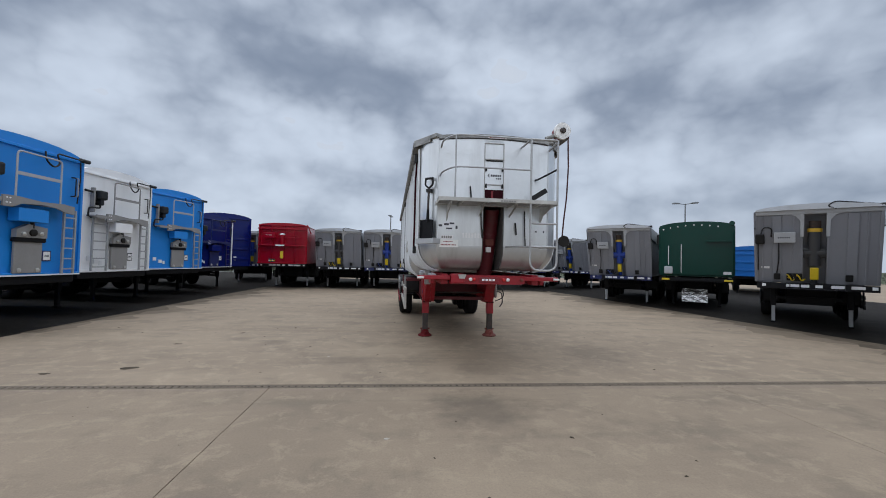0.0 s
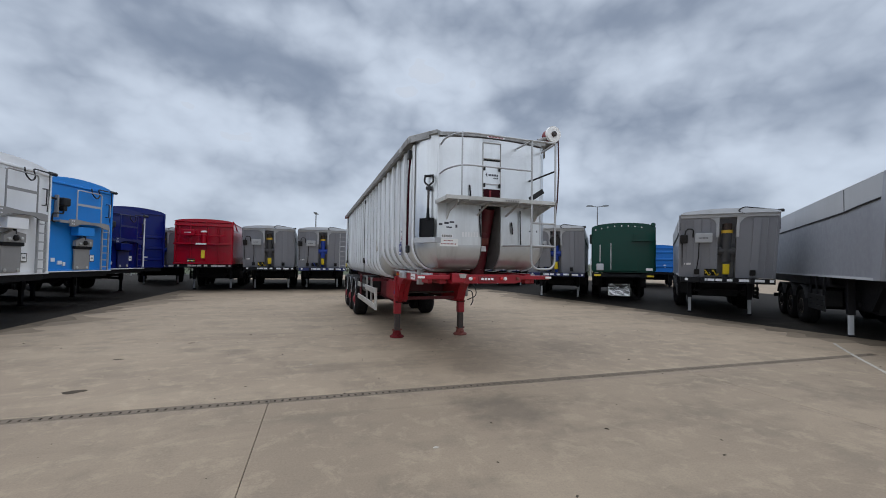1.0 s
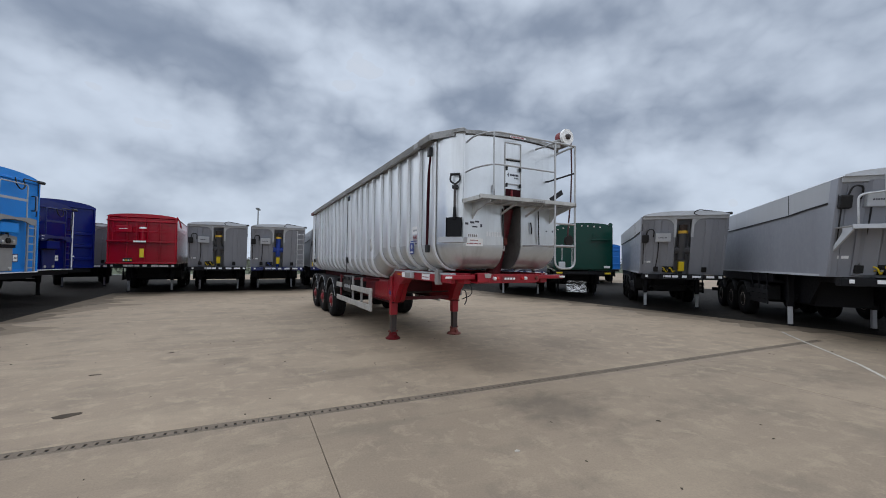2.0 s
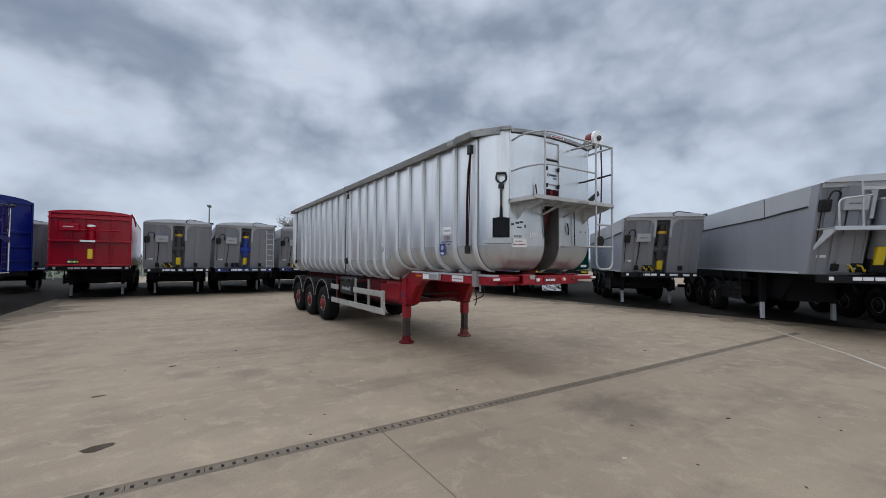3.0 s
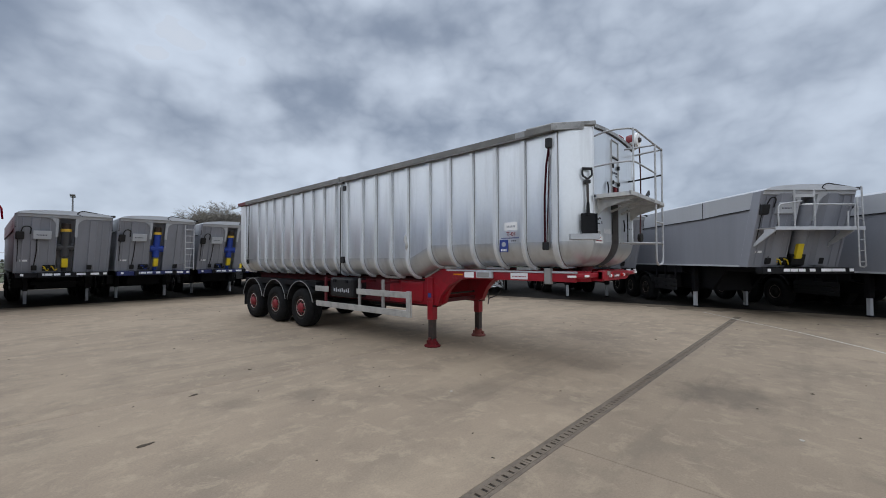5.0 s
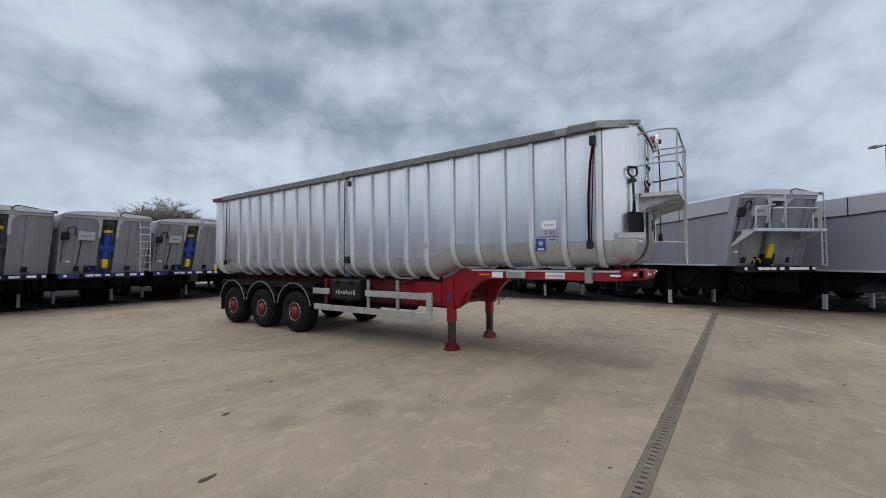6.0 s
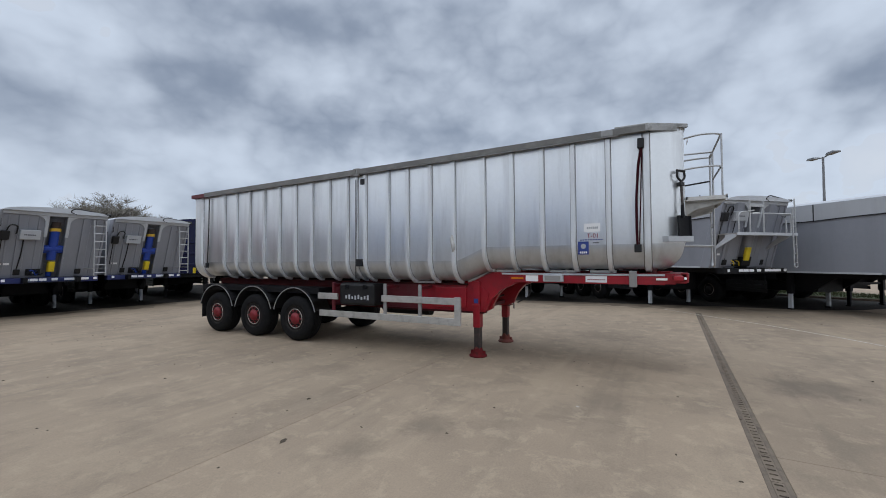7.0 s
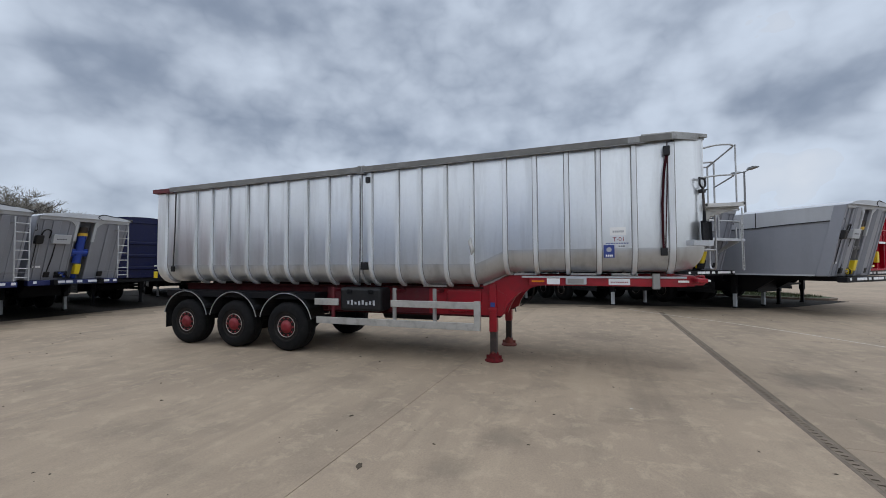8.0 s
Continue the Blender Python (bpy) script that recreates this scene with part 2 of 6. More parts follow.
M_CAPRAIL = material("front_cap_aluminium", (0.28, 0.283, 0.28), 0.45, metal=0.3, vary=0.3, scale=5, dirt=0.85, dirt_col=(0.075, 0.07, 0.062))
M_BARE = material("bare_aluminium", (0.47, 0.465, 0.445), 0.42, metal=0.4, vary=0.18, scale=5, dirt=0.5, dirt_col=(0.2, 0.19, 0.175))
M_GALV = material("galvanised_tube", (0.40, 0.41, 0.42), 0.42, metal=0.45, vary=0.18, scale=9, dirt=0.35, dirt_col=(0.22, 0.20, 0.185))
M_RED = material("red_chassis_paint", (0.27, 0.004, 0.013), 0.4, vary=0.2, scale=4, dirt=0.45, dirt_col=(0.10, 0.012, 0.014))
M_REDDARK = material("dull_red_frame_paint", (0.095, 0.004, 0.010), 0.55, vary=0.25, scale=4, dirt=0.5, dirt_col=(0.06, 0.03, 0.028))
M_REDREAR = material("shaded_dirty_red_frame", (0.045, 0.007, 0.008), 0.75, vary=0.35, scale=4, dirt=0.7, dirt_col=(0.016, 0.012, 0.011), spec=0.15)
M_RUST = material("rusty_red_iron", (0.17, 0.045, 0.035), 0.8, vary=0.35, scale=12, dirt=0.6, dirt_col=(0.07, 0.04, 0.03))
M_FOOTRED = material("scraped_red_iron", (0.12, 0.010, 0.013), 0.75, vary=0.4, scale=12, dirt=0.8, dirt_col=(0.03, 0.016, 0.014), spec=0.15)
M_LEGDARK = material("greasy_dark_leg", (0.03, 0.024, 0.022), 0.5, vary=0.3, scale=12, dirt=0.4, dirt_col=(0.14, 0.06, 0.05))
M_TYRE = material("tyre_rubber", (0.011, 0.0112, 0.012), 0.8, spec=0.12, vary=0.25, scale=8, dirt=0.35, dirt_col=(0.03, 0.028, 0.026))
M_BLACK = material("black_plastic", (0.012, 0.0125, 0.014), 0.5, spec=0.3, vary=0.2, scale=6, dirt=0.3, dirt_col=(0.035, 0.034, 0.033))
M_DARKSTEEL = material("black_chassis_paint", (0.0045, 0.005, 0.007), 0.55, vary=0.25, scale=4, dirt=0.3, dirt_col=(0.011, 0.0105, 0.010), spec=0.2)
M_RIMDARK = material("brake_dust_rim", (0.016, 0.0145, 0.0135), 0.65, vary=0.3, scale=10, spec=0.2)
M_RIMSILVER = material("silver_rim", (0.52, 0.47, 0.44), 0.5, metal=0.2, vary=0.35, scale=14, dirt=0.9, dirt_col=(0.13, 0.05, 0.045))
M_HUBRED = material("faded_red_hub", (0.19, 0.008, 0.015), 0.55, vary=0.35, scale=15, dirt=0.6, dirt_col=(0.11, 0.03, 0.026))
M_WHITE = material("white_plastic", (0.78, 0.78, 0.77), 0.45, vary=0.05)
M_RECESS = material("shaded_recess_aluminium", (0.16, 0.16, 0.158), 0.55, metal=0.3, vary=0.25, scale=5, dirt=0.6, dirt_col=(0.07, 0.068, 0.065))
M_DARK = material("opening_shade", (0.012, 0.012, 0.012), 0.8)
M_LABELRED = material("red_print", (0.24, 0.012, 0.03), 0.5)
M_LABELBLUE = material("blue_print", (0.022, 0.045, 0.22), 0.45)
M_PRINT = material("dark_print", (0.05, 0.05, 0.07), 0.5)
M_PALETEXT = material("pale_print", (0.75, 0.76, 0.78), 0.5)
M_STRAPRED = material("maroon_webbing", (0.032, 0.006, 0.009), 0.9, spec=0.1, vary=0.3, scale=20)
M_CRANKRED = material("faded_crank_red", (0.045, 0.008, 0.010), 0.6, vary=0.2)
M_STRAPBLK = material("black_webbing", (0.02, 0.02, 0.022), 0.8)
M_YELLOW = material("yellow_paint", (0.70, 0.52, 0.02), 0.4, vary=0.12)
M_OLDYELLOW = material("yellow_brass_collar", (0.62, 0.40, 0.05), 0.4, vary=0.15)
M_RAMBLUE = material("blue_ram_paint", (0.015, 0.05, 0.30), 0.4, vary=0.15)
M_BEAMNAVY = material("dark_navy_frame_paint", (0.006, 0.014, 0.09), 0.45, vary=0.2)
M_RAMGREY = material("dark_ram_paint", (0.055, 0.058, 0.065), 0.4, vary=0.15)
M_GREYBODY = material("grey_body_paint", (0.225, 0.236, 0.268), 0.36, vary=0.08, scale=1.2, dirt=0.3, dirt_col=(0.14, 0.145, 0.16), streak=True)
M_GREYLIGHT = material("light_grey_cover", (0.42, 0.44, 0.47), 0.6, vary=0.1, scale=3, dirt=0.3, dirt_col=(0.3, 0.3, 0.3))
M_RIBSHADE = material("rib_shade_grey", (0.17, 0.165, 0.16), 0.7, vary=0.3, scale=6)
M_GREYSHEET = material("grey_sheet_fabric", (0.36, 0.375, 0.40), 0.65, vary=0.08, scale=2, dirt=0.3, dirt_col=(0.26, 0.265, 0.28), streak=True)
M_STREAK = material("faint_grey_run", (0.40, 0.395, 0.385), 0.6, metal=0.3, vary=0.25, scale=6)
M_GREYFLAT = material("grey_steel_plate", (0.24, 0.235, 0.23), 0.5, vary=0.15, scale=5)
M_SKYBLUE = material("bright_blue_body_paint", (0.012, 0.22, 0.66), 0.42, vary=0.04, spec=0.35)
M_FARBLUE = material("mid_blue_body_paint", (0.010, 0.13, 0.44), 0.42, vary=0.10, spec=0.3)
M_WHITEBODY = material("white_body_paint", (0.82, 0.83, 0.84), 0.32, vary=0.04, dirt=0.2, dirt_col=(0.6, 0.6, 0.59), streak=True, coat=0.3)
M_INKNAVY = material("deep_navy_body_paint", (0.0015, 0.004, 0.035), 0.3, rvary=0.3, vary=0.08, spec=0.25)
M_NAVY = material("navy_body_paint", (0.002, 0.009, 0.12), 0.2, rvary=0.3, vary=0.06, spec=0.3)
M_REDBODY = material("bright_red_body_paint", (0.30, 0.001, 0.012), 0.2, rvary=0.3, vary=0.10, spec=0.3)
M_GREENBODY = material("dark_green_body_paint", (0.0012, 0.035, 0.025), 0.15, rvary=0.3, vary=0.06, scale=0.8, spec=0.2, bump=0.15, bump_scale=1.3)
M_MIRROR = material("polished_steel", (0.72, 0.73, 0.74), 0.1, metal=1.0, vary=0.1, scale=12, bump=0.9, bump_scale=5, relief=0.03)
M_LINE = material("worn_white_road_paint", (0.42, 0.385, 0.33), 0.85, vary=0.25, scale=8, dirt=0.95, dirt_col=(0.26, 0.21, 0.16))
M_IRON = material("cast_iron", (0.165, 0.132, 0.10), 0.85, vary=0.3, scale=15, dirt=0.5, dirt_col=(0.11, 0.088, 0.068), spec=0.2)
M_KERB = material("drain_edge_concrete", (0.155, 0.125, 0.097), 0.9, spec=0.2, vary=0.25, scale=9, dirt=0.6, dirt_col=(0.07, 0.057, 0.046))
M_BARK = material("bark", (0.07, 0.06, 0.048), 0.9, vary=0.3, scale=10)
M_TWIG = material("twigs", (0.17, 0.155, 0.13), 0.9, vary=0.3, scale=4)
M_LEAF = material("hedge_leaves", (0.055, 0.056, 0.038), 0.85, vary=0.4, scale=3)
M_LAMP = material("lamp_grey", (0.16, 0.17, 0.18), 0.5)
M_LENS = material("amber_lens", (0.65, 0.22, 0.02), 0.2)
M_REDLENS = material("red_lens", (0.5, 0.02, 0.02), 0.2)


# ---- mesh tools ----
def part(name, bm, mat, parent=None, label="", smooth=False, sharp=35):
    me = bpy.data.meshes.new(name)
    bmesh.ops.recalc_face_normals(bm, faces=bm.faces)
    bm.to_mesh(me)
    bm.free()
    me.materials.append(mat)
    if smooth:
        me.shade_smooth()
        me.set_sharp_from_angle(angle=radians(sharp))
    ob = new(name, me)
    if parent is not None:
        ob.parent = parent
    if label:
        tagged(ob, label)
    return ob


def box(bm, x0, x1, y0, y1, z0, z1, bev=0.0):
    made = bmesh.ops.create_cube(bm, size=1.0)
    vs = made["verts"]
    for v in vs:
        v.co = Vector(((x0 + x1) / 2 + v.co.x * (x1 - x0), (y0 + y1) / 2 + v.co.y * (y1 - y0), (z0 + z1) / 2 + v.co.z * (z1 - z0)))
    if bev:
        es = list({e for v in vs for e in v.link_edges})
        bmesh.ops.bevel(bm, geom=es, offset=bev, segments=2, affect="EDGES", profile=0.5)
    return bm


def boxm(*args, bev=0.0):
    bm = bmesh.new()
    return box(bm, *args, bev=bev)


def tube(bm, pts, r, segs=10, ends=True, r2=None):
    """A round tube along a list of points."""
    pts = [Vector(p) for p in pts]
    rings, n = [], len(pts)
    ref = None
    for i, p in enumerate(pts):
        d = (pts[min(i + 1, n - 1)] - pts[max(i - 1, 0)]).normalized()
        if ref is None:
            ref = Vector((0, 0, 1)) if abs(d.z) < 0.9 else Vector((1, 0, 0))
        a = d.cross(ref).normalized()
        c = a.cross(d).normalized()
        ref = c
        rad = r if r2 is None else r + (r2 - r) * i / (n - 1)
        rings.append([bm.verts.new(p + rad * (math.cos(2 * math.pi * k / segs) * a + math.sin(2 * math.pi * k / segs) * c)) for k in range(segs)])
    for q, s in zip(rings, rings[1:]):
        for k in range(segs):
            bm.faces.new((q[k], q[(k + 1) % segs], s[(k + 1) % segs], s[k]))
    if ends:
        bm.faces.new(rings[0])
        bm.faces.new(list(reversed(rings[-1])))
    return bm


def tubem(pts, r, segs=10, r2=None):
    return tube(bmesh.new(), pts, r, segs, r2=r2)


def rounded(pts, rad=0.12, steps=5):
    """Round off the inner corners of a line of points."""
    pts = [Vector(p) for p in pts]
    out = [pts[0]]
    for a, b, c in zip(pts, pts[1:], pts[2:]):
        u, w = (a - b), (c - b)
        k = min(rad, u.length * 0.48, w.length * 0.48)
        p, q = b + u.normalized() * k, b + w.normalized() * k
        for i in range(steps + 1):
            t = i / steps
            out.append(p * (1 - t) ** 2 + b * 2 * t * (1 - t) + q * t ** 2)
    out.append(pts[-1])
    return out


def lathe(bm, profile, centre, axis="x", segs=32):
    """Turn a profile of (along, radius) about an axis through centre."""
    c = Vector(centre)
    rings = []
    for al, rad in profile:
        ring = []
        for k in range(segs):
            a = 2 * math.pi * k / segs
            u, w = rad * math.cos(a), rad * math.sin(a)
            off = (al, u, w) if axis == "x" else (u, al, w) if axis == "y" else (u, w, al)
            ring.append(bm.verts.new(c + Vector(off)))
        rings.append(ring)
    for q, s in zip(rings, rings[1:]):
        for k in range(segs):
            bm.faces.new((q[k], q[(k + 1) % segs], s[(k + 1) % segs], s[k]))
    bm.faces.new(rings[0])
    bm.faces.new(list(reversed(rings[-1])))
    return bm


def prism(bm, poly, axis, a, b):
    """A flat polygon of 2D points pushed from a to b along an axis (x: points are y, z; y: x, z; z: x, y)."""
    def at(p, t):
        return (t, p[0], p[1]) if axis == "x" else (p[0], t, p[1]) if axis == "y" else (p[0], p[1], t)
    lo, hi = [bm.verts.new(at(p, a)) for p in poly], [bm.verts.new(at(p, b)) for p in poly]
    n = len(poly)
    for k in range(n):
        bm.faces.new((lo[k], lo[(k + 1) % n], hi[(k + 1) % n], hi[k]))
    bm.faces.new(lo)
    bm.faces.new(list(reversed(hi)))
    return bm


def prismm(poly, axis, a, b):
    return prism(bmesh.new(), poly, axis, a, b)


def arc(cy, cz, r, a0, a1, n):
    return [(cy + r * math.cos(radians(a0 + (a1 - a0) * i / n)), cz + r * math.sin(radians(a0 + (a1 - a0) * i / n))) for i in range(n + 1)]


def arc_band(bm, cy, cz, r0, r1, a0, a1, x0, x1, n=20):
    """A bent strip, as of a mudguard, turned about the x axis."""
    poly = arc(cy, cz, r1, a0, a1, n) + list(reversed(arc(cy, cz, r0, a0, a1, n)))
    inner, outer = list(reversed(poly[n + 1:])), poly[:n + 1]
    for i in range(n):
        quad = [outer[i], outer[i + 1], inner[i + 1], inner[i]]
        prism(bm, quad, "x", x0, x1)
    bmesh.ops.remove_doubles(bm, verts=bm.verts, dist=1e-5)
    return bm


def text_mesh(name, body, size, mat, parent, m, label=""):
    cu = bpy.data.curves.new(name, "FONT")
    cu.body, cu.size, cu.extrude = body, size, 0.0015
    cu.align_x, cu.align_y = "CENTER", "CENTER"
    tmp = new("tmp_text", cu)
    me = bpy.data.meshes.new_from_object(tmp.evaluated_get(bpy.context.evaluated_depsgraph_get()))
    bpy.data.objects.remove(tmp)
    me.materials.clear()
    me.materials.append(mat)
    ob = new(name, me)
    ob.parent = parent
    ob.matrix_basis = m
    if label:
        tagged(ob, label)
    return ob


def bars(bm, y, x0, x1, z0, z1, n, gap=0.3, depth=0.002):
    """A row of n plain upright bars standing for writing, on a face that looks along -y."""
    w = (x1 - x0) / n
    for i in range(n):
        box(bm, x0 + i * w, x0 + (i + 1) * w - gap * w, y - depth, y, z0, z1)
    return bm


def bars_x(bm, x, y0, y1, z0, z1, n, gap=0.3, depth=0.002):
    w = (y1 - y0) / n
    for i in range(n):
        box(bm, x - depth, x, y0 + i * w, y0 + (i + 1) * w - gap * w, z0, z1)
    return bm


def beam(bm, p0, p1, w, h):
    """A straight bar of w by h from p0 to p1."""
    p0, p1 = Vector(p0), Vector(p1)
    d = (p1 - p0).normalized()
    side = d.cross(Vector((0, 0, 1)))
    side = side.normalized() if side.length > 1e-4 else Vector((1, 0, 0))
    upw = side.cross(d).normalized()
    ring = []
    for p in (p0, p1):
        ring.append([bm.verts.new(p + side * (a * w / 2) + upw * (b * h / 2)) for a, b in ((-1, -1), (1, -1), (1, 1), (-1, 1))])
    a, b = ring
    for k in range(4):
        bm.faces.new((a[k], a[(k + 1) % 4], b[(k + 1) % 4], b[k]))
    bm.faces.new(a)
    bm.faces.new(list(reversed(b)))
    return bm


def beamm(p0, p1, w, h):
    return beam(bmesh.new(), p0, p1, w, h)


# ---- ground ----
def build_ground():
    bm = bmesh.new()
    bmesh.ops.create_circle(bm, cap_ends=True, radius=900, segments=64)
    g = part("ground", bm, M_GRASS)
    g.location.z = -0.16
    tagged(g, "rough green grass land around the yard", "ground", kind="structure")
    base = part("pavement", boxm(-46, 62, -45, 48, -0.155, -0.014), M_JOINT)
    tagged(base, "pale brown concrete yard paving cast in large slabs", "pavement", kind="structure")
    base.matrix_basis = YARD_TURN
    part("back_pavement", boxm(-7.64, -1.64 + 3 * SLAB_X + 0.005, 36.51, 48, -0.0135, 0.0), M_CONCRETE, base)
    part("far_pavement", boxm(-1.64 + 3 * SLAB_X + 0.01, 62, -45, 48, -0.0135, 0.0), M_CONCRETE, base)
    return base


SLAB_X, SLAB_Y0, SLAB_Y1 = 6.01, 5.75, 5.90
COURT_BACK = 24.4
YARD_TURN = Matrix.Translation((-1.64, 5.825, 0)) @ Matrix.Rotation(radians(-1.5), 4, "Z") @ Matrix.Translation((1.64, -5.825, 0))
def build_slabs(base):
    xs = [-1.64 + SLAB_X * k for k in (-1, 0, 1, 2, 3)]
    lower = [SLAB_Y0 - 4.0 * k for k in range(0, 13)]
    upper = [SLAB_Y1 + 4.0 * k for k in range(0, 5)] + [COURT_BACK]
    rows = [(b, a) for a, b in zip(lower, lower[1:])] + list(zip(upper, upper[1:]))
    gap = 0.006
    meshes = {}
    cells = [(x0, x1, *r) for x0, x1 in zip(xs, xs[1:]) for r in rows[:12]]
    cells += [(xs[0], xs[-1], *r) for r in rows[12:]]
    for x0, x1, y0, y1 in cells:
        w, d = x1 - x0 - gap, y1 - y0 - gap
        mat = M_CONCRETE if y0 > SLAB_Y0 else M_CONCRETE_OLD
        key = (round(w, 3), round(d, 3), mat.name)
        if key not in meshes:
            bm = boxm(-w / 2, w / 2, -d / 2, d / 2, -0.012, 0.0)
            bmesh.ops.bevel(bm, geom=[e for e in bm.edges if all(v.co.z > -0.001 for v in e.verts)], offset=0.0025, segments=1, affect="EDGES")
            me = bpy.data.meshes.new("slab")
            bm.to_mesh(me)
            bm.free()
            me.materials.append(mat)
            meshes[key] = me
        ob = new("slab", meshes[key])
        ob.parent = base
        ob.location = ((x0 + x1) / 2, (y0 + y1) / 2, 0)


def build_drain(base):
    """Slot drain across the yard: concrete edges and iron gratings."""
    bm = bmesh.new()
    box(bm, -7.64, 9.05, SLAB_Y0 - 0.001, SLAB_Y0 + 0.034, -0.012, -0.002)
    box(bm, -7.64, 9.05, SLAB_Y1 - 0.034, SLAB_Y1 + 0.001, -0.012, -0.002)
    channel = part("drain_channel", bm, M_KERB)
    channel.matrix_basis = YARD_TURN
    tagged(channel, "narrow linear drain with concrete edges and iron gratings", "drain", kind="structure")
    y0, y1 = SLAB_Y0 + 0.036, SLAB_Y1 - 0.036
    # near-black strip close under the slots paints the shade of their depth
    part("drain_pit", boxm(-7.62, 8.87, y0, y1, -0.0138, -0.0122), M_DARK, channel)
    bm = bmesh.new()
    # an iron plate with a row of short cross slots
    cell, end = 0.0825, 0.012
    box(bm, 0.0, 0.495, y0, y0 + end, -0.012, -0.001)
    box(bm, 0.0, 0.495, y1 - end, y1, -0.012, -0.001)
    for k in range(6):
        x = k * cell
        box(bm, x, x + 0.029, y0 + end, y1 - end, -0.012, -0.001)
        box(bm, x + 0.054, x + cell, y0 + end, y1 - end, -0.012, -0.001)
    me = bpy.data.meshes.new("grating")
    bm.to_mesh(me)
    bm.free()
    me.materials.append(M_IRON)
    for k in range(33):
        ob = new("grating", me)
        ob.parent = channel
        ob.location.x = -7.62 + k * 0.5
    part("pavement_fill", boxm(9.06, 16.38, SLAB_Y0 + 0.003, SLAB_Y1 - 0.003, -0.012, -0.001), M_CONCRETE, base)


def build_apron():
    """Asphalt bays round the concrete court, their colour darkened by the trailers' shade."""
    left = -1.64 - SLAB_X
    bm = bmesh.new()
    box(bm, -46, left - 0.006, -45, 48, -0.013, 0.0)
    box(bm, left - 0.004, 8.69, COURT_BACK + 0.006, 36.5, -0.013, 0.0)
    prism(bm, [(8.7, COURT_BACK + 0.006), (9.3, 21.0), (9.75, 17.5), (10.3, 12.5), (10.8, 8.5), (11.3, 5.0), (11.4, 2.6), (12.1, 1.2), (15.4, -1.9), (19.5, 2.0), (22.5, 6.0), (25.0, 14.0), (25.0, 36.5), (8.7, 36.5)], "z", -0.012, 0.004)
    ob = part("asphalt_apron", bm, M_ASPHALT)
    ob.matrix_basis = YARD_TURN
    tagged(ob, "worn asphalt parking bays, painted darker for the shade under trailers", "road", kind="structure")
    # two ragged brown strips: dirt, with the soft edge of shade painted in
    line = [Vector(p) for p in ((left, 9.5), (left, COURT_BACK), (8.7, COURT_BACK), (9.3, 21.0), (9.75, 17.5), (10.3, 12.5), (10.8, 8.5), (11.3, 5.0), (11.4, 2.6), (12.1, 1.2))]
    for name, mat, reach, z, seed in (("outer_shade_margin", M_MARGINPALE, 2.2, 0.0022, 4.0), ("inner_shade_margin", M_MARGIN, 1.2, 0.0034, 9.0)):
        near, far = [], []
        for p, q in zip(line, line[1:]):
            d = (q - p).normalized()
            nrm = Vector((d.y, -d.x))
            n = max(2, int((q - p).length / 0.22))
            for i in range(n):
                c = p.lerp(q, i / n)
                w = reach * min(1.0, 0.2 + 0.16 * (c - line[0]).length) * (0.25 + 1.1 * abs(noise.noise((c.x * 0.35, c.y * 0.35, seed))) + 0.55 * noise.noise((c.x * 1.9, c.y * 1.9, seed)))
                near.append(c - nrm * 0.05)
                far.append(c + nrm * max(0.03, w))
        me = bpy.data.meshes.new(name)
        me.from_pydata([(c.x, c.y, z) for c in near + far], [], [(i, i + 1, len(near) + i + 1, len(near) + i) for i in range(len(near) - 1)])
        me.materials.append(mat)
        new(name, me).parent = ob


def blotch(name, x, y, rx, ry, turn, mat, label, seed):
    """A thin uneven stain or scrap lying on the concrete."""
    rnd = random.Random(seed)
    bm = bmesh.new()
    n = 14
    ring = []
    for k in range(n):
        a = 2 * math.pi * k / n
        q = rnd.uniform(0.7, 1.15)
        ring.append((rx * q * math.cos(a), ry * q * math.sin(a)))
    prism(bm, ring, "z", 0.0005, 0.0035)
    ob = part(name, bm, mat)
    ob.matrix_basis = pose(x, y, 0, 0, 0, turn)
    tagged(ob, label, name.replace("_", " "))
    return ob


PAVEMENT = build_ground()


